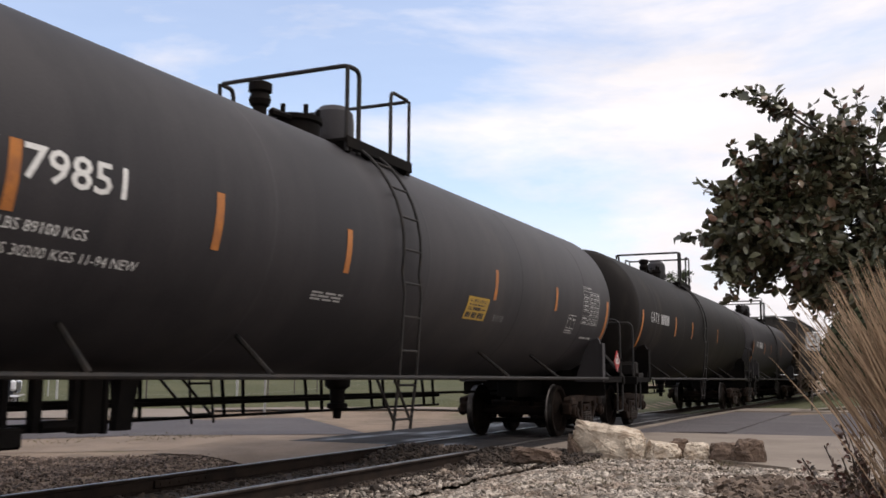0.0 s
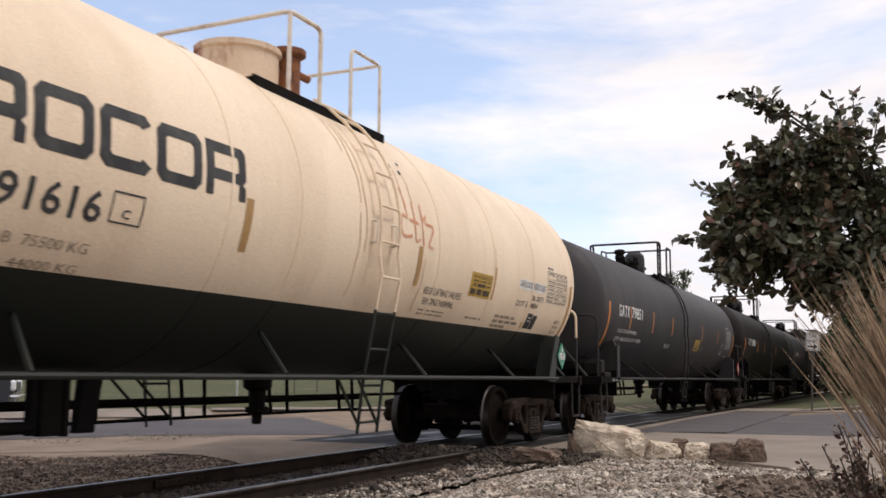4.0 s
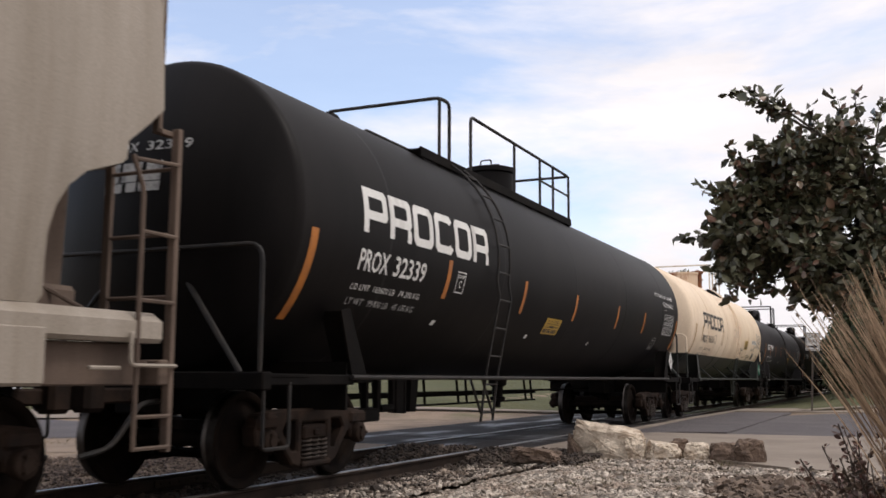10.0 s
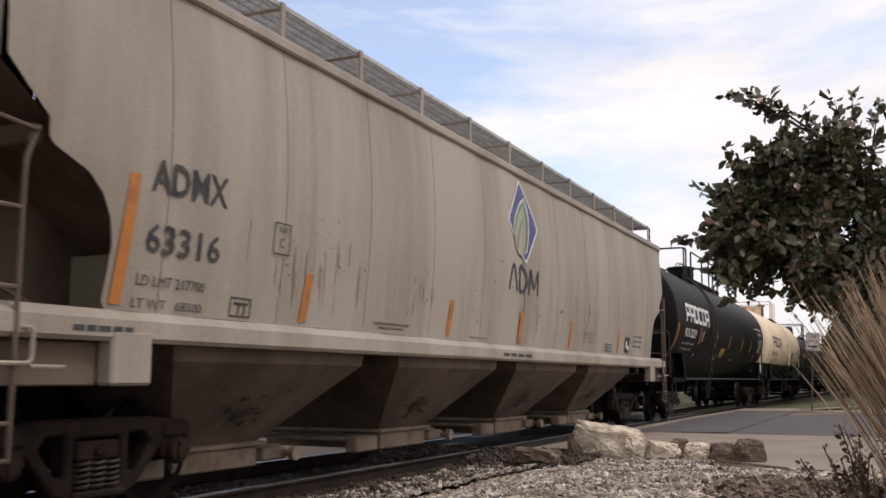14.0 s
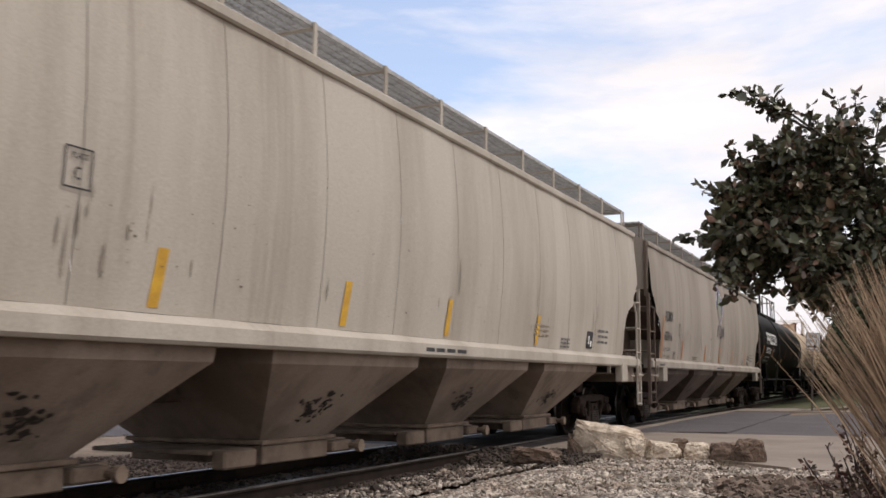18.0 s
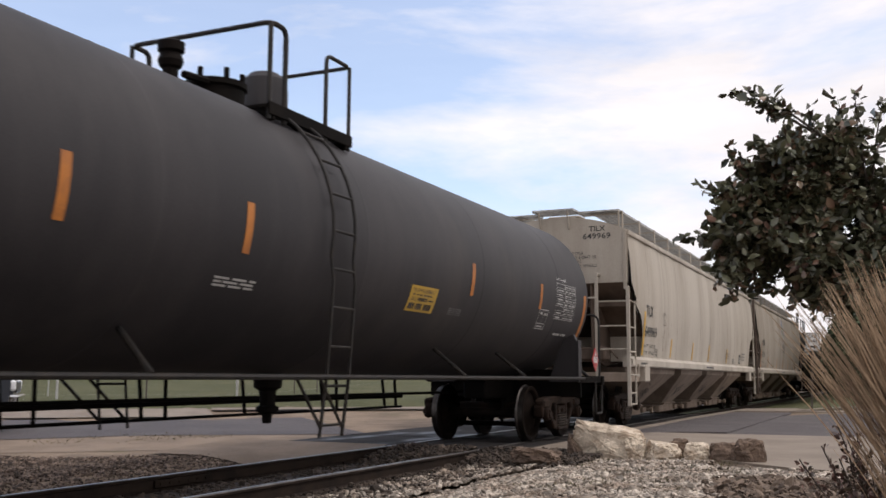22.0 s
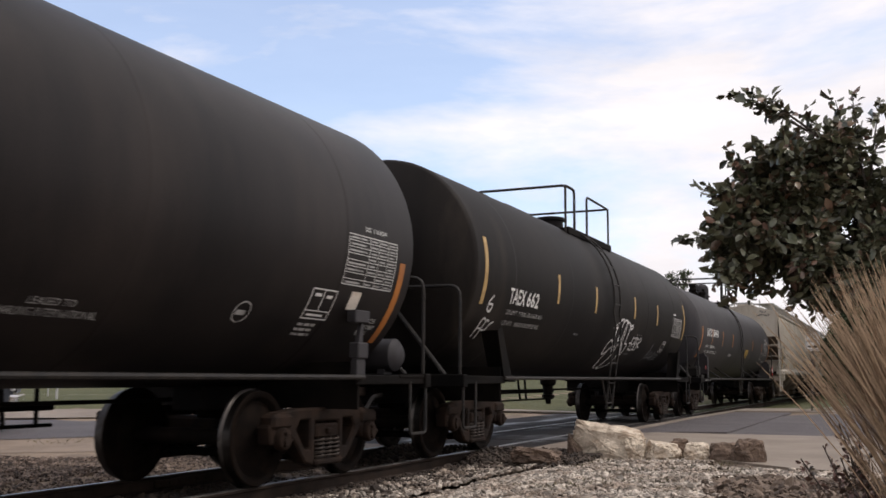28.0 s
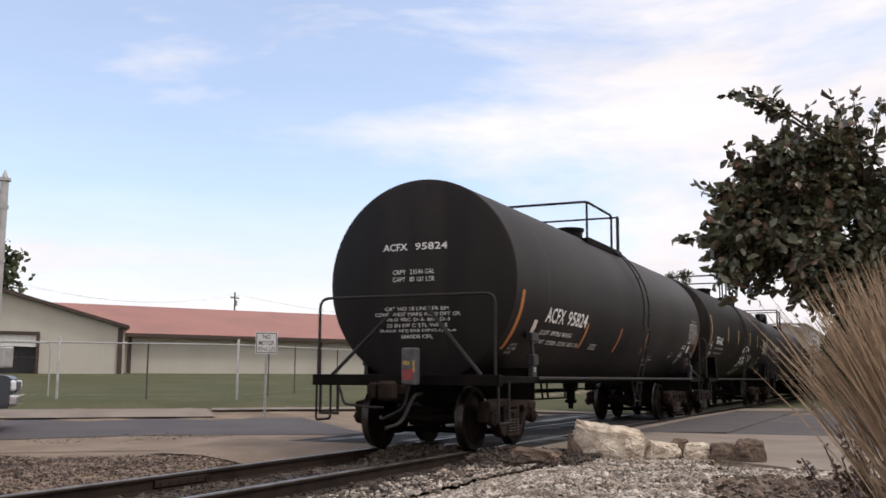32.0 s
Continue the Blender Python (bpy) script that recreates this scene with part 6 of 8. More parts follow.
# bubble letters in white spray, a name beside them and fainter scribbles
g = lambda x, y: (1.016 + 0.636 * (x - 300) / 100 + 0.361 * (y - 500) / 100 + 0.137 * ((y - 500) / 100) ** 2, -0.83 + 0.066 * (x - 300) / 100 - 0.513 * (y - 500) / 100 - 0.073 * ((y - 500) / 100) ** 2)
for pts in ([(245, 425), (225, 425), (205, 427), (203, 415), (215, 408), (240, 405), (262, 392), (285, 384), (300, 388), (300, 402), (325, 392), (345, 402), (350, 408), (370, 410), (380, 425), (400, 432), (415, 428), (421, 437), (408, 446), (392, 445)],
            [(236, 425), (234, 460), (232, 492), (245, 515), (255, 535), (264, 512), (266, 535)],
            [(300, 392), (285, 440), (276, 485), (290, 490), (300, 485), (311, 495), (306, 512), (292, 508), (280, 530), (268, 560), (240, 600), (212, 615), (188, 610), (180, 595), (190, 560), (210, 530), (230, 515)],
            [(340, 405), (325, 450), (312, 490)], [(350, 410), (338, 460), (325, 505)], [(385, 432), (375, 480), (368, 510), (385, 512), (390, 525), (375, 555), (360, 560), (352, 545), (340, 520), (330, 508), (318, 525), (330, 530), (345, 535), (338, 560), (310, 600), (270, 618), (235, 622), (228, 612), (245, 590)],
            [(228, 492), (205, 482), (180, 498), (170, 520), (168, 540), (190, 540), (215, 525), (245, 512)]):
    stroke(car_tae, [g(*p) for p in pts], 0.042, S, WHITE)
h = lambda u, v: (1.80 + u * 0.92, -1.0 + v * 0.34)
for pts in ([(0.0, 0.55), (0.2, 0.58)], [(0.16, 1.0), (0.2, 0.0)], [(0.2, 0.9), (0.36, 0.95)], [(0.22, 0.5), (0.36, 0.5)], [(0.2, 0.1), (0.4, 0.08)], [(0.42, 0.95), (0.40, 0.1), (0.54, 0.1), (0.56, 0.5), (0.42, 0.55), (0.55, 0.7), (0.54, 0.95), (0.42, 0.95)], [(0.62, 0.95), (0.62, 0.1)], [(0.62, 0.9), (0.74, 0.88)], [(0.62, 0.55), (0.74, 0.55)], [(0.62, 0.12), (0.76, 0.1)], [(0.84, 0.0), (0.80, 0.95), (0.96, 0.8), (0.82, 0.5), (1.05, 0.3)], [(0.40, 1.16), (0.42, 1.19)], [(0.58, 1.19), (0.6, 1.16)], [(0.76, 1.16), (0.78, 1.19)]):
    stroke(car_tae, [h(*p) for p in pts], 0.03, S, WHITE)
for pts in ([(-6.45, -1.05), (-6.40, -0.76), (-6.28, -0.76)], [(-6.42, -0.9), (-6.3, -0.9)], [(-6.30, -1.07), (-6.25, -0.78), (-6.14, -0.78)], [(-6.28, -0.92), (-6.16, -0.92)], [(-5.98, -0.78), (-6.08, -0.82), (-6.12, -0.94), (-6.02, -1.0), (-5.92, -0.95)], [(-6.28, -0.40), (-6.40, -0.50), (-6.38, -0.62), (-6.28, -0.62), (-6.26, -0.53), (-6.38, -0.53)]):
    stroke(car_tae, pts, 0.03, S, WHITE)
for pts in ([(3.87, -1.27), (4.0, -1.0), (4.1, -1.2), (4.15, -0.98)], [(4.0, -1.1), (3.99, -0.73), (4.05, -1.0)], [(4.2, -1.2), (4.28, -0.95), (4.4, -1.2), (4.45, -0.98)], [(4.5, -1.2), (4.55, -0.98), (4.66, -1.0), (4.58, -1.15), (4.72, -1.22)], [(3.9, -1.15), (4.7, -1.1)]):
    stroke(car_tae, pts, 0.028, S, DIM)

# the last car
S = tank_side(1.55, 2.49)
text(car_acf, "ACFX", -5.66, -4.74, -0.58, -0.33, S, WHITE)
text(car_acf, "95824", -4.56, -3.45, -0.58, -0.33, S, WHITE)
text(car_acf, "LD LMT  189700LB  86050KG", -5.69, -4.06, -0.79, -0.71, S, WHITE)
text(car_acf, "LT WT   73300LB  33250KG NEW 5-95", -5.68, -3.46, -0.96, -0.88, S, WHITE)
strips(car_acf, [(-6.85, -1.12, -0.16)], S, ORANGE, 0.12)
strips(car_acf, [(-3.34, -0.97, -0.48), (-0.99, -0.97, -0.46), (1.25, -0.96, -0.49)], S, ORANGE, 0.1)
strips(car_acf, [(6.92, -1.17, -0.2)], S, ORANGE, 0.12)
text(car_acf, "LEASED TO", 2.08, 2.5, -1.04, -0.98, S, PALE)
text(car_acf, "DARLING INTERNATIONAL", 1.86, 2.76, -1.14, -1.07, S, PALE)
table(car_acf, 5.73, 6.76, -0.53, -0.01, S, WHITE)
text(car_acf, "DOT 111A100W1", 6.05, 6.52, 0.04, 0.09, S, WHITE)
framed(car_acf, 5.28, 5.73, -0.94, -0.61, S, WHITE)
bars(car_acf, [(5.99, 6.19, -0.79, -0.59)], S, CREAMRAIL, "paper_card")
for k in range(3):
    line_of_bars(car_acf, 5.3, 5.62, -1.02 - 0.06 * k, -0.99 - 0.06 * k, S, PALE, seed=k, words=3)
for k in range(3):
    line_of_bars(car_acf, -2.74, -2.28, -0.97 + 0.045 * k, -0.945 + 0.045 * k, S, PALE, seed=k, words=3)
stroke(car_acf, [(4.36 + 0.11 * math.cos(t), -0.94 + 0.105 * math.sin(t)) for t in [i * 0.45 for i in range(15)]], 0.016, S, PALE, "round_mark")
line_of_bars(car_acf, 4.28, 4.44, -0.97, -0.92, S, PALE, words=1)
bars(car_acf, [(-6.14, -5.98, -0.78, -0.57)], S, CREAMRAIL, "paper_card")
for k, line in enumerate(("2 INCH", "HT COMP", "SHOES")):
    for u in (-6.62, 6.44):
        text(car_acf, line, u, u + 0.045 * len(line), (-1.04 if u < 0 else -0.92) - 0.08 * k, (-0.98 if u < 0 else -0.86) - 0.08 * k, S, PALE)
tagged(bars(car_acf, [(-6.22, -6.12, 1.18, 1.205), (-6.21, -6.13, 1.14, 1.165)], lambda u, v: (u, -1.458, v), PALE, "small_print"), kind="stuff")
E = dish_end(7.14, 1.55, 2.49, 0.2)
text(car_acf, "ACFX", -0.55, -0.13, 2.93, 3.04, E, WHITE)
text(car_acf, "95824", 0.0, 0.52, 2.93, 3.04, E, WHITE)
text(car_acf, "CAPY   23546 GAL", -0.36, 0.33, 2.57, 2.64, E, WHITE)
text(car_acf, "CAPY   89 131 LTR", -0.36, 0.33, 2.46, 2.53, E, WHITE)
for k, line in enumerate(("CAR NO 18 UNIT FR BM", "COND WEST MARK R-500 DFT GR", "SPRG 90C D-5, BIC D-5", "36 IN IW C STL WHLS", "SLACK ADJ SAB DRV2-USA-4", "SE60DE CPL")):
    w = 0.026 * len(line)
    text(car_acf, line, -w + 0.02, w + 0.02, 2.03 - 0.082 * k, 2.085 - 0.082 * k, E, WHITE)

# the hoppers
S = hopper_side()


def hopper_marks(car, code, number, ld, lt, strip, spots, at, d=0.0):
    """The stencils of a hopper's side; at gives the spans of code, number and the two lines, the plate mark, the small frame and the tall strip."""
    S = hopper_side(d=d)
    for body, (u0, u1, v0, v1) in zip((code, number, ld, lt), at):
        text(car, body, u0, u1, v0, v1, S, INK)
    u, v = at[4]
    framed(car, u, u + 0.25, v - 0.28, v, S, INK, False)
    text(car, "C", u + 0.09, u + 0.15, v - 0.22, v - 0.13, S, INK)
    text(car, "PLATE", u + 0.06, u + 0.20, v - 0.08, v - 0.04, S, INK)
    u, v = at[5]
    framed(car, u, u + 0.29, v - 0.16, v, S, INK, False)
    bars(car, [(u + 0.05, u + 0.25, v - 0.06, v - 0.04), (u + 0.11, u + 0.13, v - 0.14, v - 0.06), (u + 0.19, u + 0.21, v - 0.14, v - 0.06)], S, INK, "small_print")
    u = at[6]
    bars(car, [(u, u + 0.11, 1.54, 2.47)], lambda p, v: S(p + (v - 1.54) * 0.08, v), strip, "reflective_strip")
    for u in spots:
        bars(car, [(u - 0.06, u + 0.06, 1.54, 1.98)], lambda p, v: S(p + (v - 1.54) * 0.12 - 0.03, v), strip, "reflective_strip")
    bars(car, [(5.62, 5.98, 1.56, 1.86)], S, INK, "notice")
    bars(car, [(5.7, 5.78, 1.64, 1.78), (5.83, 5.92, 1.6, 1.7)], lambda u, v: S(u, v)[:1] + (S(u, v)[1] - 0.003, v), WHITE, "notice_print")
    for k in range(3):
        line_of_bars(car, 6.3, 7.0, 1.88 - 0.1 * k, 1.92 - 0.1 * k, S, DIM, seed=k + 3, words=3)
        line_of_bars(car, 2.9, 3.6, 1.82 - 0.07 * k, 1.85 - 0.07 * k, S, BROWNINK, seed=k + 6, words=3)
        line_of_bars(car, 4.2, 4.7, 1.66 - 0.06 * k, 1.69 - 0.06 * k, S, DIM, seed=k + 16, words=3)
    sill = lambda u, v: (u, -1.629, v)
    line_of_bars(car, -8.55, -7.98, 1.34, 1.38, sill, INK, seed=4, words=5)
    line_of_bars(car, -0.9, 0.3, 1.34, 1.385, sill, INK, seed=5, words=4)
    P = flat_end(-9.206)
    text(car, code, 0.74, 1.09, 4.08, 4.19, P, INK)
    text(car, number, 0.61, 1.20, 3.92, 4.04, P, INK)
    for k, line in enumerate(("SBE60DE CPLR", "AAR M-901-E DRFT GR", "SPRINGS D-5", "36 IN 1W STL WHEELS")):
        text(car, line, 0.12, 0.12 + 0.041 * len(line), 3.60 - 0.088 * k, 3.665 - 0.088 * k, P, INK)


hopper_marks(car_adm, "ADMX", "63316", "LD LMT 217700", "LT WT   68300", ORANGE, (-5.94, -2.75, -0.31, 2.07, 5.12),
             ((-8.09, -7.21, 2.38, 2.62), (-8.10, -7.25, 1.93, 2.15), (-8.15, -7.39, 1.69, 1.77), (-8.17, -7.40, 1.53, 1.60), (-6.53, 2.38), (-7.05, 1.69), -8.39), 0.22)
hopper_marks(car_til, "TILX", "649969", "LD LMT  216100 LBS", "LT WT   69900 LBS", YELLOW, (-5.3, -2.6, -0.17, 3.05),
             ((-7.98, -7.34, 2.38, 2.62), (-8.06, -6.91, 1.94, 2.17), (-8.07, -7.0, 1.71, 1.785), (-8.09, -7.01, 1.57, 1.64), (-6.3, 2.54), (-7.01, 1.70), -8.21))
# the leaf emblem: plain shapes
bigS, upS, vein = hopper_side(0.020, d=0.22), hopper_side(0.024, d=0.22), hopper_side(0.030, d=0.22)
NAVY = mat("dark_navy_stencil", (0.022, 0.022, 0.045), (0.04, 0.038, 0.06), rough=0.6, s1=6)
DIAMOND = [(-0.39, 3.83), (-0.62, 3.55), (-0.85, 3.30), (-0.85, 3.24), (-0.74, 3.10), (-0.50, 2.95), (-0.30, 2.74), (-0.23, 2.73), (0.24, 3.22), (0.25, 3.28), (-0.05, 3.60), (-0.34, 3.86)]
flatmark(car_adm, "emblem_border", [(-0.32 + (u + 0.32) * 1.09, 3.28 + (v - 3.28) * 1.07) for u, v in DIAMOND], [tuple(range(12))], hopper_side(0.018, d=0.22), WHITE)
flatmark(car_adm, "emblem_diamond", DIAMOND, [tuple(range(12))], bigS, BLUE)
LEAF = [(-0.40, 2.76), (-0.58, 2.80), (-0.67, 2.90), (-0.74, 3.10), (-0.70, 3.24), (-0.58, 3.40), (-0.40, 3.56), (-0.24, 3.64), (-0.13, 3.50), (-0.10, 3.28), (-0.16, 3.02), (-0.25, 2.84)]
flatmark(car_adm, "emblem_leaf", LEAF, [tuple(range(12))], upS, HOPPER_WORN)
stroke(car_adm, LEAF[3:8] + [(-0.24, 3.64)] + LEAF[8:], 0.022, hopper_side(0.027, d=0.22), WHITE, "emblem_vein")
stroke(car_adm, [(-0.68, 3.13), (-0.64, 3.22), (-0.53, 3.38), (-0.38, 3.50), (-0.26, 3.56), (-0.20, 3.44), (-0.17, 3.26), (-0.21, 3.04), (-0.29, 2.88)], 0.045, vein, LEAF_G, "emblem_vein")
stroke(car_adm, [(-0.60, 2.87), (-0.57, 3.0), (-0.50, 3.14), (-0.42, 3.25), (-0.33, 3.33)], 0.04, vein, LEAF_G, "emblem_vein")
for pts in ([(-0.88, 2.27), (-0.72, 2.64), (-0.56, 2.27)], [(-0.46, 2.28), (-0.47, 2.62), (-0.33, 2.60), (-0.20, 2.51), (-0.17, 2.42), (-0.22, 2.34), (-0.32, 2.28), (-0.46, 2.28)], [(-0.06, 2.25), (-0.03, 2.62), (0.13, 2.36), (0.29, 2.62), (0.29, 2.26)]):
    stroke(car_adm, pts, 0.048, bigS, NAVY, "emblem_block")
CHIP = mat("dark_scuff", (0.09, 0.075, 0.06), (0.16, 0.13, 0.1), rough=0.9, s1=9)
rng = random.Random(5)


def blot(u, v, w, h):
    """The ragged outline of one stain."""
    n = rng.choice((6, 7, 8))
    return [(u + w * rng.uniform(0.45, 1.1) * math.cos(6.283 * i / n), v + h * rng.uniform(0.45, 1.1) * math.sin(6.283 * i / n)) for i in range(n)]


STREAK = mat("dark_drip_stain", (0.19, 0.162, 0.13), (0.28, 0.245, 0.20), rough=0.8, s1=9, lo=0.35, hi=0.6)
for car, patches, runs in ((car_adm, ((-3.2, 2.0), (-1.7, 2.1), (-0.9, 2.4), (0.6, 1.9), (1.9, 1.75), (-5.5, 2.2), (2.4, 2.2), (0.2, 2.2), (3.6, 2.0)), 34), (car_til, ((-5.7, 1.9), (-5.0, 2.0), (-4.5, 2.1), (-2.0, 2.2), (1.0, 2.1)), 30)):
    verts, faces = [], []
    for u0, v0 in patches:
        for _ in range(38 if car is car_adm else 12):
            u, v = u0 + rng.gauss(0, 0.32), v0 + rng.gauss(0, 0.22)
            if 1.58 < v < 3.4:
                k = math.exp(rng.gauss(-4.95, 0.5))
                b = blot(u, v, k * rng.uniform(0.7, 1.8), k)
                faces.append(tuple(range(len(verts), len(verts) + len(b))))
                verts += b
    tagged(flatmark(car, "scuffing", verts, faces, S, CHIP), "small dark scuffs in the paint", kind="stuff")
    verts, faces = [], []
    for _ in range(runs):
        u, v, h = rng.choice((-6.1, -5.6, -5.2, -3.1, -0.1, 3.0, 5.9)) + rng.gauss(0, 0.3), rng.uniform(1.7, 2.3), rng.uniform(0.06, 0.3)
        if v - h > 1.55:
            b = blot(u, v, rng.uniform(0.006, 0.018), h)
            faces.append(tuple(range(len(verts), len(verts) + len(b))))
            verts += b
    tagged(flatmark(car, "drip_staining", verts, faces, hopper_side(0.016), STREAK), "dark drips down the paint", kind="stuff")

GREASE = mat("dark_grease", (0.02, 0.016, 0.013), (0.045, 0.034, 0.027), rough=0.7, s1=9)
slope = lambda u, v: (u, -0.78 - 0.69 * (v - 0.43) / 0.73 - 0.006, v - 0.006)
for car in (car_adm, car_til):
    for c in (-5.94, -2.24, 1.43, 5.06):
        verts, faces = [], []
        for _ in range(46):
            b = blot(c - 0.1 + rng.gauss(0, 0.17), 0.74 + rng.gauss(0, 0.075), rng.uniform(0.015, 0.07), rng.uniform(0.01, 0.035))
            faces.append(tuple(range(len(verts), len(verts) + len(b))))
            verts += b
        tagged(flatmark(car, "grease_stain", verts, faces, slope, GREASE), "dark grease on the hopper bay", kind="stuff")
tagged(bars(car_adm, [(-4.42, -3.6, 1.60, 1.62), (-4.3, -3.72, 1.555, 1.575), (-1.9, -1.3, 1.552, 1.565)], S, CHIP, "small_print"), kind="stuff")
# end-of-train marker on the last coupler
bm = B()
box(bm, -8.06, -7.90, -0.37, -0.15, 0.94, 1.46, 0.02)
marker = part("rear_marker", bm, mat("grey_plastic", (0.075, 0.075, 0.078), (0.05, 0.05, 0.053), rough=0.5, s1=8), car_acf, "grey end-of-train marker with red and yellow panels")
s = lambda u, v: (-8.06, -u, v)
bars(marker, [(0.17, 0.34, 1.01, 1.16)], s, RED, "red_panel")
bars(marker, [(0.18, 0.28, 1.22, 1.28), (0.33, 0.36, 1.12, 1.28)], s, TAG, "yellow_panel")
bm = B()
sweep(bm, bent([(-8.00, -0.25, 0.94), (-8.06, -0.2, 0.62), (-8.12, 0.12, 0.46), (-7.95, 0.22, 0.5)], 0.1), 0.02, 8)
part("marker_hose", bm, RAILING, car_acf)
bm = B()
for y in (1.38, 1.08):
    sweep(bm, bent([(-7.70, y, 1.0), (-7.70, y, 0.50)], 0.05), 0.022, 6)
sweep(bm, [(-7.70, 1.38, 0.52), (-7.70, 1.08, 0.52)], 0.022, 6)
part("step", bm, RAILING, car_acf)
bm = B()
sweep(bm, bent([(-7.80, 1.0, 0.92), (-7.82, 0.9, 0.66), (-7.80, 0.45, 0.62), (-7.80, 0.25, 0.62)], 0.06), 0.018, 6)
part("uncoupling_lever", bm, RAILING, car_acf)


# ---- gravel, rocks and plants on the camera's side ----
rng = np.random.default_rng(3)


def bed_ok(x, y):
    return y < -1.95 + 0.12 * math.sin(x * 3) and not (11.4 > x > 7.4 and y < -4.75 + 0.12 * math.sin(x * 2) - 0.12 * (11 - x)) and not (x > 12.4 and y < -4.2) and not (x > 13.3 and y < -2.6)


stones("gravel", PEBBLE, "pale limestone gravel beside the track", scatter(34000, 6.6, 14.0, -6.3, -1.8, bed_ok, 11, 0.032), 0.0225, 12)
stones("gravel", PEBBLE, "scattered pale pebbles between gravel and rails", scatter(2600, 5.0, 13.6, -2.1, -1.15, lambda x, y: math.sin(x * 9.1) * math.sin(y * 7.3 + x) > -0.45, 13, 0.11), 0.022, 14)
stones("ballast", BALLAST, "grey and brown track ballast", scatter(30000, 6.0, 13.0, 0.95, 5.6, lambda x, y: 0.88 * x + 0.48 * y < 11.45 + 0.6 * noise.noise(Vector((x * 2.0, y * 2.0, 0))) or (x < 12.0 + 0.2 * noise.noise(Vector((x * 3.0, y * 3.0, 0))) and y < 3.0) or y < 1.15, 15, 0.0), 0.0165, 16)
sheet("track_dirt", steps((3.0, 13.75, 0.25)), steps((-0.70, 0.70, 0.1)), lambda u, w: (u, w), 0.085, MUD, "dark oily dirt packed between the rails")
stones("ballast", OILY, "dirty ballast between the rails", scatter(2600, 4.0, 13.6, -0.66, 0.66, lambda x, y: True, 17, 0.085), 0.022, 18)
sheet("track_dirt", steps((3.0, 13.75, 0.25)), steps((-1.75, -0.82, 0.1)), lambda u, w: (u, w), 0.10, MUD, "dark dirt along the rail")
stones("ballast", OILY, "dirty ballast at the tie ends", scatter(3000, 4.0, 13.6, -1.7, -0.86, lambda x, y: True, 19, 0.10), 0.024, 20)


def bank_up(n, y0, y1, seed):
    """Stones heaped up to the end of the crossing panels."""
    q = np.random.default_rng(seed)
    res = []
    for _ in range(n):
        x, y = q.uniform(12.2, 13.78), q.uniform(y0, y1)
        if q.random() < 0.25 + (x - 12.2) / 1.6:
            res.append((x + q.normal(0, 0.12), y, height(12.2, y) + 0.05 + (-0.03 - height(12.2, y)) * ((x - 12.2) / 1.58) ** 0.8))
    return res


bm = B()
rows = [[bm.verts.new((11.6 + 2.15 * i / 8, 0.84 + 2.9 * j / 6, height(11.6, 0.84 + 2.9 * j / 6) * (1 - i / 8) - 0.02 * i / 8 + 0.03)) for i in range(9)] for j in range(7)]
for a, b in zip(rows, rows[1:]):
    for i in range(8):
        bm.faces.new((a[i], a[i + 1], b[i + 1], b[i]))
tagged(part("dirt_apron", bm, SAND), "packed sandy dirt sloping up to the crossing", "ground", kind="structure")
stones("ballast", OILY, "ballast heaped against the crossing", bank_up(1600, -0.66, 0.66, 62) + bank_up(2600, -2.7, -0.86, 63), 0.024, 64)


def rock(label, x, y, z, sx, sy, sz, turn, seed, material, slope=0.0, corners=16, rough=1.0):
    """A broken stone: the hull of points strewn over a block, split fine and roughened; slope tips its top towards -y."""
    r = random.Random(seed)
    bm = B()
    for _ in range(corners):
        p = Vector((r.uniform(-1, 1), r.uniform(-1, 1), r.uniform(-1, 1)))
        k = max(range(3), key=lambda i: abs(p[i]))
        p[k] = math.copysign(r.uniform(0.88, 1.0), p[k])
        bm.verts.new(p)
    for sxx in (-1, 1):
        for syy in (-1, 1):
            for szz in (-1, 1):
                bm.verts.new((sxx * r.uniform(0.5, 0.98), syy * r.uniform(0.6, 0.98), szz * r.uniform(0.5, 0.98)))
    hull = bmesh.ops.convex_hull(bm, input=bm.verts[:])
    bmesh.ops.delete(bm, geom=list({g for g in hull["geom_interior"] + hull["geom_unused"] if isinstance(g, bmesh.types.BMVert)}), context="VERTS")
    bmesh.ops.bevel(bm, geom=bm.edges[:], offset=0.07, segments=1, affect="EDGES")
    bmesh.ops.triangulate(bm, faces=bm.faces[:])
    for _ in range(3):
        bmesh.ops.subdivide_edges(bm, edges=[e for e in bm.edges if e.calc_length() > 0.22], cuts=1)
        bmesh.ops.triangulate(bm, faces=bm.faces[:])
    for v in bm.verts:
        q = v.co * 1.9 + Vector((seed * 3.1, 0, 0))
        ledge = abs(noise.noise(Vector((q.x * 0.8, q.y * 0.8, q.z * 4.0))))
        v.co *= 1 + rough * (0.16 * noise.noise(q) + 0.09 * noise.noise(q * 3.1) + 0.045 * noise.noise(q * 8.0) - 0.12 * ledge)
        v.co = Vector((v.co.x * sx, v.co.y * sy, v.co.z * sz * (1.0 + slope * v.co.y * (v.co.z > 0))))
    ob = part("rock", bm, material, smooth=24)
    ob.matrix_basis = pose(x, y, z, 0, 0, turn)
    return tagged(ob, label, "rock", "rocks edging the gravel")


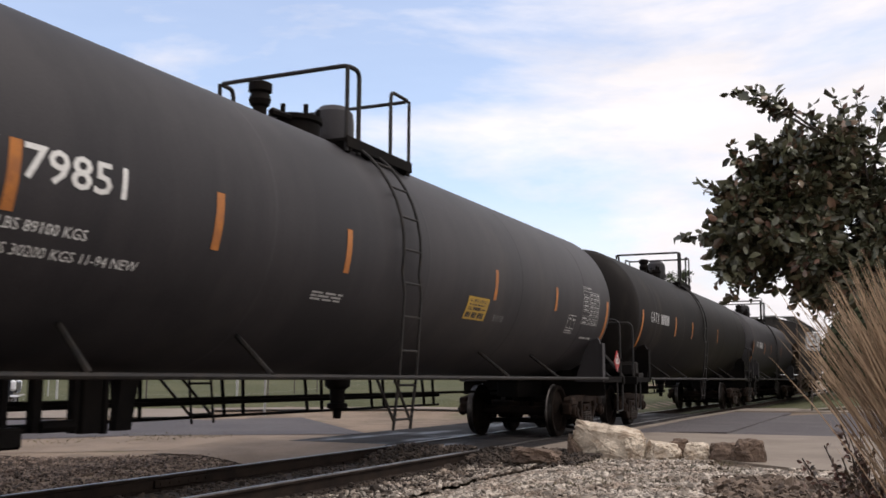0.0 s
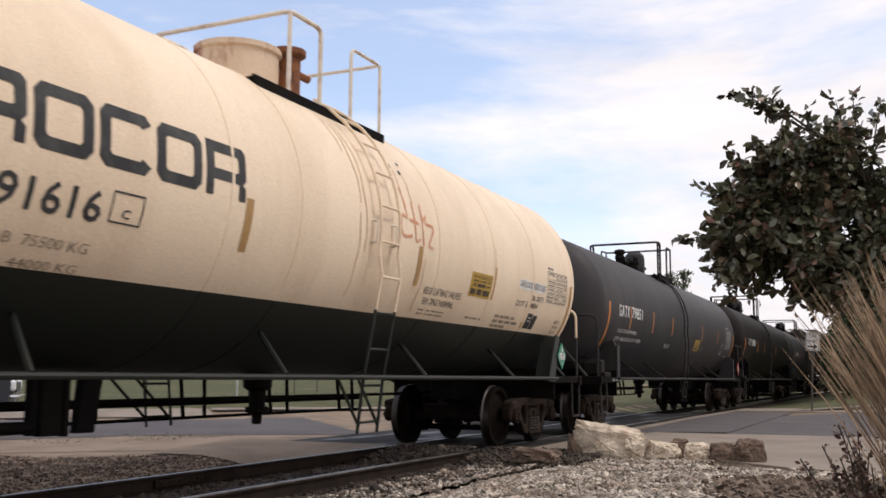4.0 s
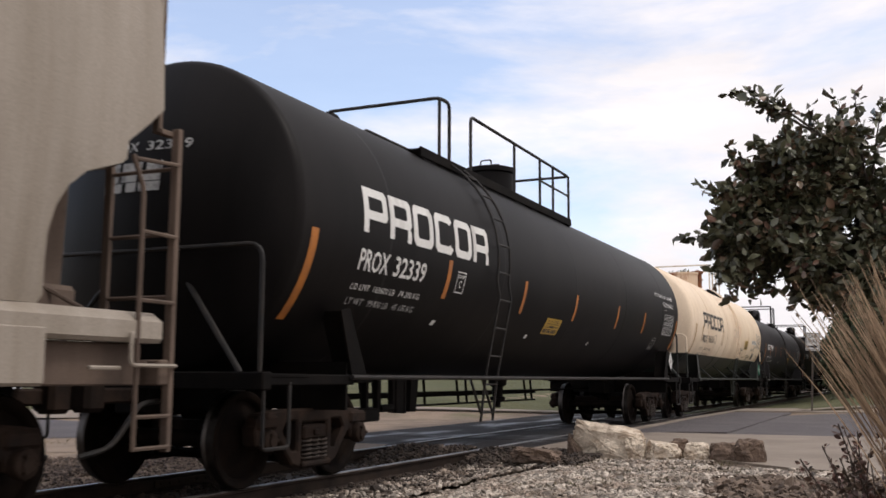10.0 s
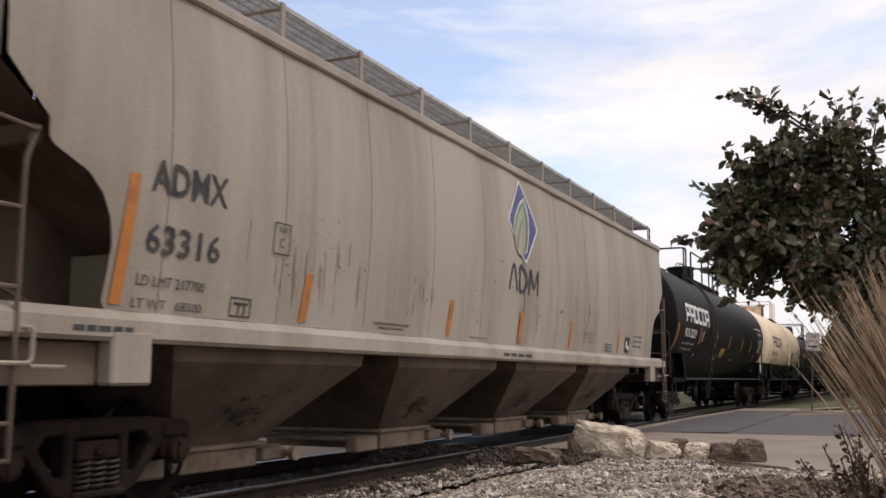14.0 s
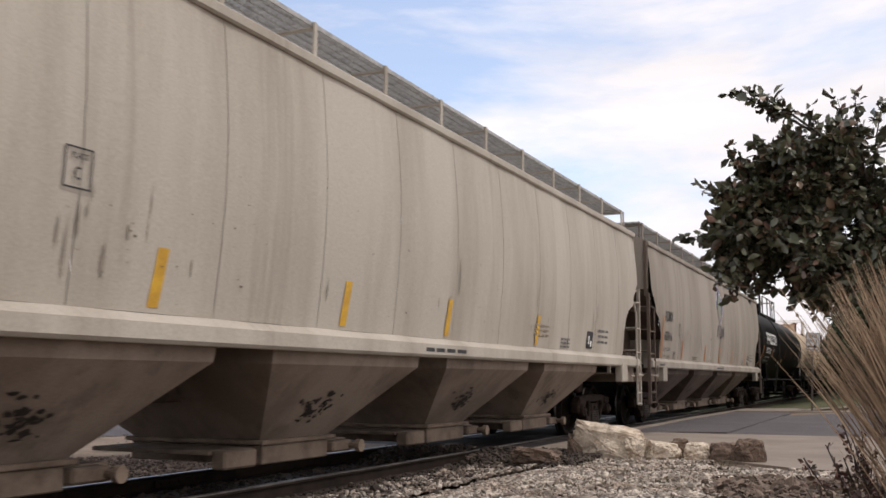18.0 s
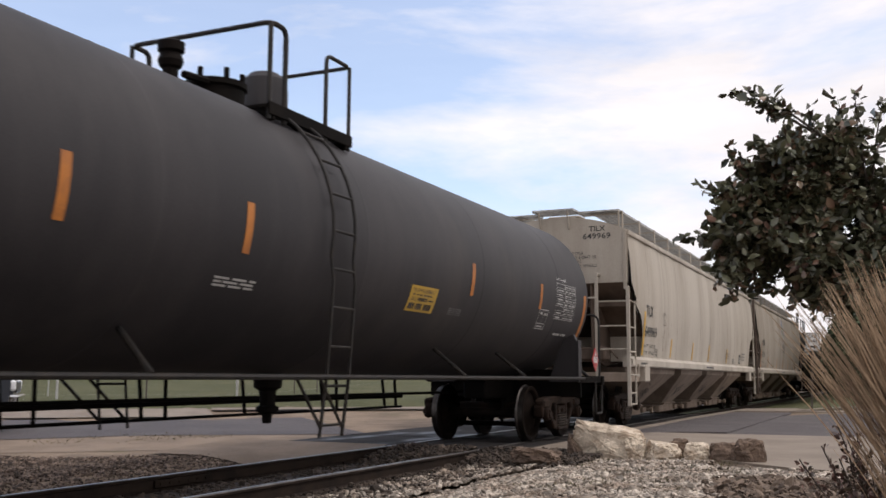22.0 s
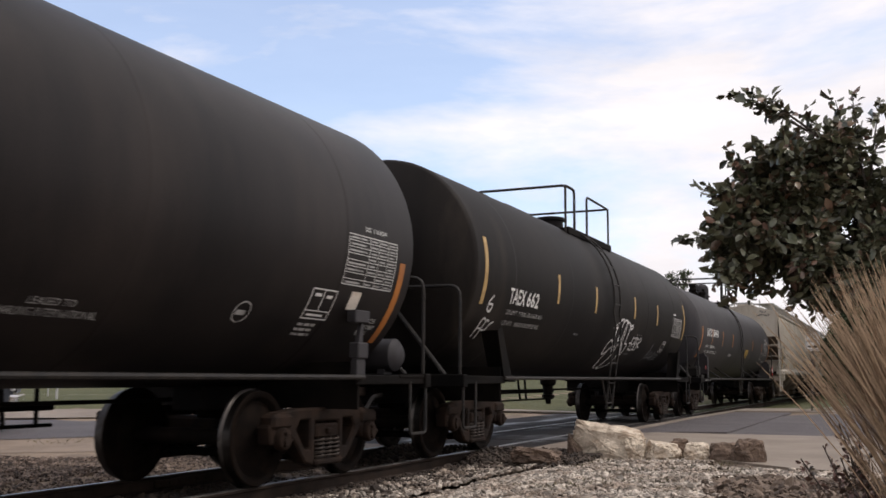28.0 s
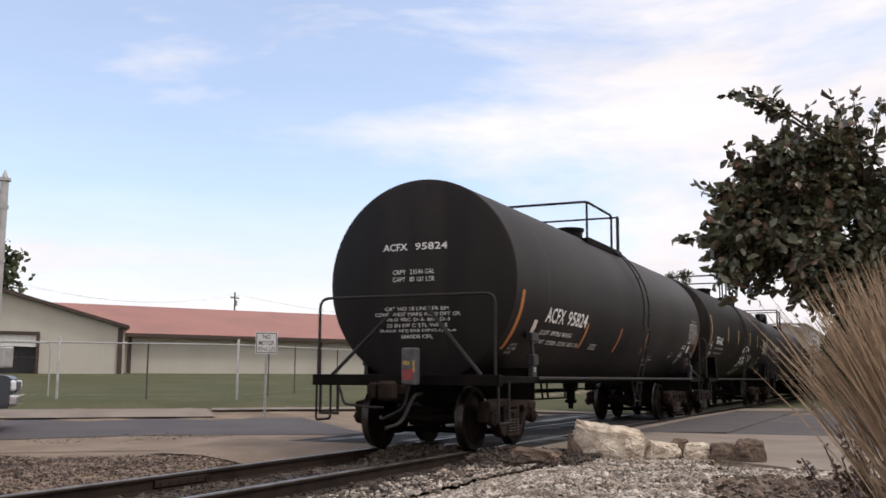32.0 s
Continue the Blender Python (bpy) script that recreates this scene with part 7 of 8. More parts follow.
rock("large pale limestone slab at the edge of the gravel", 13.66, -2.72, 0.13, 0.32, 0.48, 0.29, 2, 3, ROCK, 0.3, 10, 0.8)
rock("pale limestone block leaning on the slab", 13.5, -3.13, 0.08, 0.22, 0.15, 0.17, 12, 21, ROCK, 0.1, 8)
rock("small dark stone beside the slab", 13.5, -2.27, 0.06, 0.14, 0.11, 0.2, 20, 5, BROWNROCK, 0.1)
rock("flat brown stone lying in the gravel", 12.7, -1.98, 0.0, 0.26, 0.34, 0.13, -10, 8, BROWNROCK, 0.1)
rock("pale broken limestone among the gravel", 13.55, -3.5, 0.05, 0.2, 0.23, 0.15, 20, 9, ROCK, 0.2)
rock("dark broken stone behind the row", 13.85, -3.66, 0.08, 0.14, 0.14, 0.16, 0, 31, BROWNROCK)
rock("rounded pale fieldstone beside the pavement", 13.5, -3.95, 0.06, 0.18, 0.18, 0.16, 10, 12, ROCK, 0.1)
rock("brown fieldstone beside the pavement", 13.5, -4.32, 0.06, 0.19, 0.21, 0.17, 8, 15, BROWNROCK)
rock("upright brown fieldstone at the end of the row", 13.3, -4.66, 0.08, 0.18, 0.20, 0.20, 15, 18, BROWNROCK)
rock("small brown stone beside the pavement", 13.35, -4.5, 0.02, 0.12, 0.10, 0.12, 0, 22, BROWNROCK)

# dark mulch between the gravel and the pavement, under the shrubs
MULCH = mat("brown_wood_mulch", (0.115, 0.085, 0.066), (0.17, 0.13, 0.10), rough=0.95, s1=6, s2=40, bump=0.6, island=0.5)
bed = [(7.4 + 0.5 * i, -8.2 + 0.4 * j) for i in range(9) for j in range(10)]
bm = B()
vs = {q: bm.verts.new((*q, height(*q) + 0.035)) for q in bed}
for x, y in bed:
    q = [p for p in bed if 0 <= p[0] - x < 0.6 and 0 <= p[1] - y < 0.5]
    if len(q) == 4 and y < -4.75 + 0.12 * math.sin(x * 2) - 0.12 * (11 - x):
        q.sort()
        bm.faces.new((vs[q[0]], vs[q[2]], vs[q[3]], vs[q[1]]))
bmesh.ops.delete(bm, geom=[v for v in bm.verts if not v.link_faces], context="VERTS")
tagged(part("mulch_bed", bm, MULCH), "dark wood mulch between gravel and pavement", "mulch", kind="structure")
stones("mulch", MULCH, "loose dark wood chips on the planting bed", scatter(5200, 7.4, 11.35, -7.6, -4.6, lambda x, y: y < -4.6 + 0.12 * math.sin(x * 2) - 0.12 * (11 - x), 41, 0.04), 0.034, 42, 0.35)


def foliage(name, centres, normals, size, ratio, seed, material, fold=0.35):
    """Many small pointed leaves, each folded along its midrib, as one mesh."""
    r = np.random.default_rng(seed)
    n = len(centres)
    c = np.array(centres)
    a = np.array(normals)
    a /= np.linalg.norm(a, axis=1, keepdims=True)
    up = r.normal(0, 1, (n, 3))
    b = np.cross(a, up)
    b /= np.linalg.norm(b, axis=1, keepdims=True)
    w = np.cross(a, b)
    s = (size * np.exp(r.normal(0, 0.22, n)))[:, None]
    h = s * ratio * 0.5
    pts = [c, c + a * s * 0.25 + b * h * 0.75 + w * h * fold, c + a * s * 0.62 + b * h + w * h * fold, c + a * s - w * h * 0.3, c + a * s * 0.62 - b * h + w * h * fold, c + a * s * 0.25 - b * h * 0.75 + w * h * fold, c + a * s * 0.45]
    v = np.stack(pts, 1).reshape(-1, 3)
    base = (np.arange(n) * 7)[:, None, None]
    f = (np.array([(0, 1, 6), (1, 2, 6), (2, 3, 6), (3, 4, 6), (4, 5, 6), (5, 0, 6)])[None] + base).reshape(-1, 3)
    me = bpy.data.meshes.new(name)
    me.from_pydata(v.tolist(), [], f.tolist())
    me.materials.append(material)
    me.polygons.foreach_set("use_smooth", [True] * len(me.polygons))
    return me


def leafmat(name, a, b, c=None, rough=0.45):
    m = mat(name, a, b, rough=rough, s1=9, s2=40, bump=0.1, island=0.6, spec=0.5)
    p = m.node_tree.nodes["Principled BSDF"]
    p.inputs["Subsurface Weight"].default_value = 0.0
    return m


LEAFA = leafmat("dark_green_leaf", (0.066, 0.073, 0.042), (0.112, 0.112, 0.072), rough=0.32)
LEAFB = leafmat("bronze_leaf", (0.14, 0.08, 0.058), (0.13, 0.10, 0.06), rough=0.35)
BARK = mat("grey_bark", (0.08, 0.065, 0.055), (0.05, 0.04, 0.035), rough=0.9, s1=12, s2=40, bump=0.6)
FARLEAF = leafmat("far_leaf", (0.04, 0.055, 0.025), (0.06, 0.075, 0.035), rough=0.8)

# the crabapple tree: trunk, limbs that fan out, twigs, leaves along the twigs
tree = thing("tree", "small crabapple tree with dark green and bronze leaves", "tree", m=pose(6.75, -6.95, -0.05))
T0 = Vector((6.75, -6.95, -0.05))
r = random.Random(4)


def spot(px, pz, dx=0.0):
    """A place in the crown: metres to the left of its right part, height above the ground, depth."""
    return Vector((6.3 + dx, px, pz)) - T0


TRUNK_TOP = Vector((0, 0, 1.15))
bm = B()
sweep(bm, [(0, 0, -0.1), (0.01, 0.0, 0.2), (0.0, 0.02, 0.7), TRUNK_TOP], 0.055, 10)
part("trunk", bm, BARK, tree)
# forks of the main limbs, the lobes of the crown (centre, half width, half height, boughs) and single sprigs at its outline
FORKS = [spot(-6.5, 1.75), spot(-6.35, 2.1, 0.15), spot(-6.05, 2.05, -0.1), spot(-5.85, 1.95, 0.1), spot(-6.12, 2.5, 0.0)]
LOBES = [(-6.22, 2.36, 0.24, 0.24, 9), (-5.82, 2.26, 0.22, 0.19, 13), (-5.62, 2.03, 0.17, 0.22, 13), (-5.56, 1.77, 0.11, 0.18, 10), (-5.96, 1.95, 0.24, 0.18, 9), (-6.2, 1.70, 0.22, 0.19, 15), (-6.42, 1.6, 0.24, 0.17, 14), (-6.05, 1.64, 0.13, 0.13, 12), (-5.97, 2.46, 0.17, 0.13, 8), (-6.5, 1.95, 0.25, 0.4, 11), (-6.9, 2.1, 0.3, 0.45, 10), (-7.3, 2.0, 0.3, 0.4, 8)]
SPRIGS = [(-5.56, 2.86), (-5.66, 2.88), (-5.53, 2.49), (-5.38, 2.27), (-5.22, 1.93), (-5.7, 2.52), (-6.19, 2.75), (-6.29, 2.76), (-6.44, 2.7), (-5.68, 1.55), (-5.50, 1.55), (-5.76, 1.6), (-5.9, 1.49), (-6.04, 2.68), (-6.1, 1.5), (-5.42, 2.05)]
tips = [(y, z, 0.0, True) for y, z in SPRIGS]
for y, z, ry, rz, n in LOBES:
    for _ in range(n):
        a, k = r.uniform(0, 2 * math.pi), math.sqrt(r.uniform(0.1, 1.0)) * 0.82
        tips.append((y + ry * k * math.cos(a), z + rz * k * math.sin(a), r.uniform(-0.4, 0.4), False))
leaf_c, leaf_n = [], []
bronze_c, bronze_n = [], []


def sprig(p, d, n, spread):
    """Leaves round a point of a twig."""
    for _ in range(n):
        o = Vector((r.gauss(0, 1), r.gauss(0, 1), r.gauss(0, 1))) * spread
        nn = (d * 0.6 + Vector((r.gauss(0, 1), r.gauss(0, 1), r.gauss(-0.25, 0.8)))).normalized()
        if r.random() < 0.22:
            bronze_c.append(p + o), bronze_n.append(nn)
        else:
            leaf_c.append(p + o), leaf_n.append(nn)


def limb_mesh(path, r0, r1):
    bm = B()
    n = len(path) - 1
    rings = []
    for j, p in enumerate(path):
        t = (path[min(j + 1, n)] - path[max(j - 1, 0)]).normalized()
        a = t.orthogonal().normalized()
        b = t.cross(a)
        rad = r0 * (1 - j / n) + r1
        rings.append([bm.verts.new(p + rad * (math.cos(k * math.pi / 3) * a + math.sin(k * math.pi / 3) * b)) for k in range(6)])
    for a, b in zip(rings, rings[1:]):
        for k in range(6):
            bm.faces.new((a[k], a[(k + 1) % 6], b[(k + 1) % 6], b[k]))
    return bm


main_limbs = []
for i, f in enumerate(FORKS):
    a = TRUNK_TOP if i < 2 else FORKS[1] if i in (2, 4) else FORKS[2]
    mid = a.lerp(f, 0.5) + Vector((0, 0, 0.07))
    main_limbs.append(part("limb", limb_mesh([a * (1 - k) ** 2 + mid * 2 * k * (1 - k) + f * k ** 2 for k in [j / 8 for j in range(9)]], 0.02 / (1 + 0.4 * i), 0.012 / (1 + 0.3 * i)), BARK, tree))
for i, (ty, tz, dx, thin) in enumerate(tips):
    end = spot(ty, tz, dx)
    near = 4 if (ty, tz) in SPRIGS[:2] else min(range(4), key=lambda k: (FORKS[k] - end).length)
    a = FORKS[near]
    mid = a.lerp(end, 0.5) + Vector((r.uniform(-0.06, 0.06), r.uniform(-0.04, 0.04), 0.09 if not thin else 0.05))
    path = [a * (1 - k) ** 2 + mid * 2 * k * (1 - k) + end * k ** 2 for k in [j / 10 for j in range(11)]]
    bough = part("bough", limb_mesh(path, 0.008, 0.0018), BARK, main_limbs[near])
    for j in range(2, 11):
        p = path[j]
        d = (path[min(j + 1, 10)] - path[j - 1]).normalized()
        if thin:
            if j > 3:
                sprig(p, d, 4 if j > 6 else 7, 0.018)
                if j < 10:
                    sprig(p.lerp(path[j + 1], 0.5), d, 3 if j > 6 else 6, 0.018)
            continue
        for _ in range(3):
            side = (d * 0.5 + Vector((r.gauss(0, 1), r.gauss(0, 0.8), r.gauss(0.0, 0.8)))).normalized()
            ln = r.uniform(0.04, 0.11)
            for q in range(3):
                sprig(p + side * ln * (q + 1) / 3, side, 4, 0.022)
for me, mt in ((foliage("leaves", leaf_c, leaf_n, 0.065, 0.55, 5, LEAFA), 0), (foliage("leaves", bronze_c, bronze_n, 0.054, 0.55, 6, LEAFB), 1)):
    o = hang("leaves", me, tree)
    tagged(o, "dark green pointed leaves" if not mt else "bronze pointed leaves", kind="stuff")

# ornamental grass: a fan of tan stalks with feathery plumes
TAN_BLADE = mat("dry_tan_grass", (0.37, 0.27, 0.18), (0.25, 0.175, 0.115), rough=0.8, s1=12, s2=60, bump=0.2, island=0.4)
grass_clump = thing("ornamental_grass", "clump of tall dry tan feather grass", "grass", m=pose(4.3, -6.74, -0.06))
r = random.Random(8)
for nm, count in (("stalks", 620), ("plumes", 380)):
    bm, heads = B(), []
    for i in range(count):
        lean = r.betavariate(1.7, 2.3) * 0.40 - 0.03 if nm == "plumes" else r.betavariate(1.6, 2.6) * 0.42 - 0.05
        deep = r.gauss(0.0, 0.12)
        ln = (r.uniform(1.32, 1.66) if nm == "plumes" else r.uniform(0.7, 1.4)) * (1 - 0.42 * max(0.0, lean - 0.12))
        b0 = Vector((r.gauss(0, 0.07), r.gauss(0, 0.07), 0))
        pts = []
        for j in range(7):
            k = j / 6
            pts.append(b0 + Vector((deep * ln * (0.6 * k + 0.4 * k * k), lean * ln * (0.55 * k + 0.75 * k * k), ln * k * (1 - 0.10 * k * abs(lean)))))
        heads.append(pts)
        if nm == "stalks":
            radii = [0.0018 * (1 - 0.8 * j / 6) + 0.0004 for j in range(7)]
        else:
            radii = [0.0014, 0.0013, 0.0013, 0.0016, 0.0032, 0.0036, 0.0006]
        rings = []
        for j, p in enumerate(pts):
            rings.append([bm.verts.new(p + radii[j] * Vector((math.cos(a), math.sin(a), 0))) for a in (0.3, 2.4, 4.5)])
        for a, b in zip(rings, rings[1:]):
            for k in range(3):
                bm.faces.new((a[k], a[(k + 1) % 3], b[(k + 1) % 3], b[k]))
    tagged(part(nm, bm, TAN_BLADE, grass_clump), kind="stuff")
    if nm == "plumes":
        bm = B()
        for pts in heads:
            for _ in range(26):
                k = r.uniform(3.3, 5.9)
                a, b = pts[int(k)], pts[min(int(k) + 1, 6)]
                p, d = a.lerp(b, k % 1), (b - a).normalized()
                q = p + d * r.uniform(0.02, 0.05) + Vector((r.gauss(0, 1), r.gauss(0, 1), r.gauss(0, 0.6))) * 0.012 * (1.15 - abs(k - 4.6) / 1.6)
                side = d.cross(Vector((r.gauss(0, 1), r.gauss(0, 1), 0.1))).normalized() * 0.0011
                bm.faces.new([bm.verts.new(v) for v in (p - side, p + side, q)])
        tagged(part("bristles", bm, TAN_BLADE, grass_clump), kind="stuff")

# a low shrub with small dark red leaves below the grass
SHRUBLEAF = leafmat("dark_red_leaf", (0.11, 0.05, 0.042), (0.075, 0.06, 0.04))
shrub = thing("shrub", "low barberry shrub with small dark red leaves", "shrub", m=pose(4.75, -6.38, -0.05))
r = random.Random(12)
sc, sn = [], []
for i in range(70):
    tip = Vector((r.gauss(0, 0.16), r.gauss(-0.05, 0.17), r.uniform(0.45, 0.92)))
    bm = B()
    m2 = tip * 0.5 + Vector((r.gauss(0, 0.03), r.gauss(0, 0.03), 0.05))
    sweep(bm, [Vector((r.gauss(0, 0.05), r.gauss(0, 0.05), 0)), m2, tip], 0.003, 5)
    part("stem", bm, BARK, shrub)
    for j in range(34):
        k = r.uniform(0.35, 1.0)
        p = m2.lerp(tip, (k - 0.35) / 0.65)
        d = Vector((r.gauss(0, 1), r.gauss(0, 1), r.gauss(0.2, 1))).normalized()
        sc.append(p + d * 0.012), sn.append(d)
tagged(hang("leaves", foliage("leaves", sc, sn, 0.026, 0.55, 9, SHRUBLEAF), shrub), kind="stuff")

# weeds along the shoulder and tufts at the edge of the gravel
WEED = leafmat("weed_green", (0.085, 0.078, 0.036), (0.13, 0.10, 0.055), rough=0.8)
wc, wn = [], []
r = random.Random(21)
for _ in range(2600):
    w = r.uniform(-7, 6)
    u = r.gauss(14.2, 0.45)
    x, y = on_road(u, w)
    if noise.noise(Vector((x * 0.6, y * 0.6, 0))) > 0.0 and y > 4.5:
        wc.append(Vector((x, y, height(x, y)))), wn.append(Vector((r.gauss(0, 1), r.gauss(0, 1), 0.5)))
for _ in range(2200):
    x, y = r.uniform(9.5, 13.2), r.uniform(-4.8, -2.6)
    if noise.noise(Vector((x * 1.3, y * 1.3, 5))) > 0.12:
        wc.append(Vector((x, y, height(x, y) + 0.03))), wn.append(Vector((r.gauss(0, 0.7), r.gauss(0, 0.7), 1)))
me = foliage("weeds", wc, wn, 0.05, 0.16, 30, WEED)
tagged(new("weeds", me), "sparse dry weeds in dirt and gravel", "weeds", kind="stuff")


# ---- across the road ----
GREYPOST = mat("galvanised_post", (0.46, 0.46, 0.45), (0.36, 0.36, 0.35), rough=0.5, metal=0.4, s1=6)
DARKPOST = mat("rusted_post", (0.09, 0.075, 0.065), (0.06, 0.05, 0.045), rough=0.8, s1=8)
fence = thing("fence", "low chain-link fence frame of galvanised pipe round the lawn", "fence", kind="structure")
line = [(14.6, 23.2), (21.0, 15.4), (22.55, 13.5), (24.2, 11.5), (34.3, 14.1), (44, 16.6)]
for i, (x, y) in enumerate(line):
    bm = B()
    z = height(x, y)
    thick = 0.038 if i in (1, 3) else 0.024
    lathe(bm, [(0, thick), (1.78 if i in (1, 3) else 1.66, thick), (1.83 if i in (1, 3) else 1.67, thick * 0.4)], "z", (x, y, z - 0.02), 10)
    part("post", bm, GREYPOST if i in (1, 3) else DARKPOST, fence)
for k in (0.25, 0.5, 0.75):
    x, y = 24.2 + 10.1 * k, 11.5 + 2.6 * k
    bm = B()
    sweep(bm, [(x, y, height(x, y) - 0.02), (x, y, height(x, y) + 1.66)], 0.02, 8)
    part("post", bm, DARKPOST, fence)
for (x0, y0), (x1, y1) in zip(line, line[1:]):
    bm = B()
    sweep(bm, [(x0, y0, height(x0, y0) + 1.64), (x1, y1, height(x1, y1) + 1.64)], 0.022, 8)
    part("top_rail", bm, GREYPOST, fence)
    bm = B()
    for k in (0.15, 0.7, 1.2):
        sweep(bm, [(x0, y0, height(x0, y0) + k), (x1, y1, height(x1, y1) + k)], 0.0015, 4)
    part("wire", bm, GREYPOST, fence)
bm = B()
gx, gy = 20.85, 15.58
sweep(bm, bent([(gx, gy, height(gx, gy) + 0.1), (gx, gy, height(gx, gy) + 1.62), (gx - 2.2, gy + 2.7, height(gx - 2.2, gy + 2.7) + 1.62)], 0.12), 0.02, 8)
part("gate_frame", bm, GREYPOST, fence)


def sign(label, x, y, z0, top, w, h, turn, lines, arrow=False, tilt=0.0, steel=GALV):
    s = thing("road_sign", label, "sign", m=pose(x, y, z0, 0, tilt, turn))
    bm = B()
    box(bm, -0.03, 0.03, 0.004, 0.034, 0, top - 0.05, 0.006)
    part("post", bm, steel, s)
    bm = B()
    box(bm, -w / 2, w / 2, -0.004, 0.003, top - h, top, 0.001)
    pl = part("plate", bm, WHITE, s, "white sign plate with black print")
    f = lambda u, v: (u, -0.007, v)
    for body, u0, u1, v0, v1 in lines:
        text(pl, body, u0, u1, top - v1, top - v0, f, INK)
    t = 0.018
    bars(pl, [(-w / 2 + 0.02, w / 2 - 0.02, top - 0.02 - t, top - 0.02), (-w / 2 + 0.02, w / 2 - 0.02, top - h + 0.02, top - h + 0.02 + t), (-w / 2 + 0.02, -w / 2 + 0.02 + t, top - h + 0.038, top - 0.038), (w / 2 - 0.02 - t, w / 2 - 0.02, top - h + 0.038, top - 0.038)], f, INK, "border")
    if arrow:
        c = top - h * 0.78
        flatmark(pl, "arrow", [(-0.16, c - 0.03), (0.03, c - 0.03), (0.03, c - 0.08), (0.17, c), (0.03, c + 0.08), (0.03, c + 0.03), (-0.16, c + 0.03)], [(0, 1, 5, 6), (2, 3, 4)], f, INK)
    return s


zs = height(21.3, 8.46)
sign("white sign forbidding motor vehicles beside the road", 21.3, 8.46, zs, 2.2 - zs, 0.56, 0.56, -53, (("NO", -0.1, 0.1, 0.06, 0.18), ("MOTOR", -0.2, 0.2, 0.22, 0.34), ("VEHICLES", -0.22, 0.22, 0.38, 0.50)))
sign("white one-way sign with a black arrow on a leaning post", 34.8, -3.8, height(34.8, -3.8), 2.6, 0.44, 0.6, -86, (("ONE", -0.13, 0.13, 0.06, 0.19), ("WAY", -0.15, 0.15, 0.22, 0.35)), True, 3, DARKPOST)

# metal buildings beyond the lawn
SIDING = mat("cream_metal_siding", (0.50, 0.475, 0.415), (0.455, 0.43, 0.37), rough=0.6, s1=0.4, stretch=(1, 1, 0.3), bump=0.05)
ROOFRED = mat("red_brown_metal_roof", (0.34, 0.15, 0.11), (0.29, 0.13, 0.10), rough=0.55, s1=0.3, bump=0.05)
BROWNTRIM = mat("dark_brown_trim", (0.07, 0.045, 0.035), (0.05, 0.035, 0.03), rough=0.6, s1=2)
# Near-black for the car's grille and for the hall's unlit inside.
NEARBLACK = mat("dark_door", (0.02, 0.02, 0.022), (0.03, 0.03, 0.03), rough=0.4, s1=1)


def along(p, q):
    """A frame: u from p to q on the ground, v up, w away from the viewer's side."""
    d = Vector((q[0] - p[0], q[1] - p[1], 0))
    ln = d.length
    d /= ln
    n = Vector((-d.y, d.x, 0))
    return ln, lambda u, v, w: tuple(Vector((p[0], p[1], 0)) + d * u + n * w + Vector((0, 0, v)))


def slab(bm, f, u0, u1, v0, v1, w0, w1):
    c = [bm.verts.new(f(u, v, w)) for w in (w0, w1) for u, v in ((u0, v0), (u1, v0), (u1, v1), (u0, v1))]
    for q in ((0, 1, 2, 3), (7, 6, 5, 4), (0, 4, 5, 1), (1, 5, 6, 2), (2, 6, 7, 3), (3, 7, 4, 0)):
        bm.faces.new([c[i] for i in q])
    return bm


ln, F = along((34.3, 51.6), (48.33, 38.5))       # gable front, seen from the road
ln0 = ln
hall = thing("metal_building", "cream metal building with a gable front and a dark brown trim", "building")
bm = B()
front = [(0, 0.6), (ln, 0.6), (ln, 4.15), (ln - 10.6, 7.1), (0, 4.3)]
door = [(ln - 8.6, 0.9), (ln - 5.05, 0.9), (ln - 5.05, 3.55), (ln - 8.6, 3.55)]
plate(bm, front, [door], 0.0, 0.2, F)
part("wall", bm, SIDING, hall)
bm = B()
for k in range(int(ln / 0.6)):
    u = 0.3 + k * 0.6
    if not (ln - 8.7 < u < ln - 5.0):
        slab(bm, F, u - 0.03, u + 0.03, 0.7, min(4.1 + 0.278 * (ln - u), 4.25 + 0.2 * u) - 0.1, -0.008, -0.001)
tagged(part("siding_rib", bm, SIDING, hall), kind="stuff")
bm = B()
slab(bm, F, ln - 0.001, ln + 0.2, 0.6, 4.15, 0.21, 22)
part("side_wall", bm, SIDING, hall)
bm = B()
for (ua, va), (ub, vb) in (((ln + 0.4, 4.02), (ln - 10.6, 7.12)), ((ln - 10.6, 7.12), (-0.4, 4.2))):
    c = [bm.verts.new(F(u, v + dv, w)) for w in (-0.5, 23) for dv in (0, 0.22) for u, v in ((ua, va), (ub, vb))]
    for q in ((0, 1, 3, 2), (4, 6, 7, 5), (0, 4, 5, 1), (2, 3, 7, 6), (0, 2, 6, 4), (1, 5, 7, 3)):
        bm.faces.new([c[i] for i in q])
bmesh.ops.recalc_face_normals(bm, faces=bm.faces[:])
part("roof", bm, BROWNTRIM, hall)
bm = B()
slab(bm, F, ln - 0.25, ln + 0.05, 0.7, 4.1, -0.12, -0.03)
part("corner_trim", bm, BROWNTRIM, hall)
bm = B()
for a, b, c, d in ((ln - 5.05, ln - 4.85, 0.9, 3.75), (ln - 8.8, ln - 8.6, 0.9, 3.75), (ln - 8.6, ln - 5.05, 3.55, 3.75)):
    slab(bm, F, a, b, c, d, -0.08, -0.002)
part("door_frame", bm, BROWNTRIM, hall)
bm = B()
slab(bm, F, ln - 8.6, ln - 5.05, 2.85, 3.55, 0.05, 0.12)
part("raised_door", bm, WHITE, hall, "white overhead door, raised")
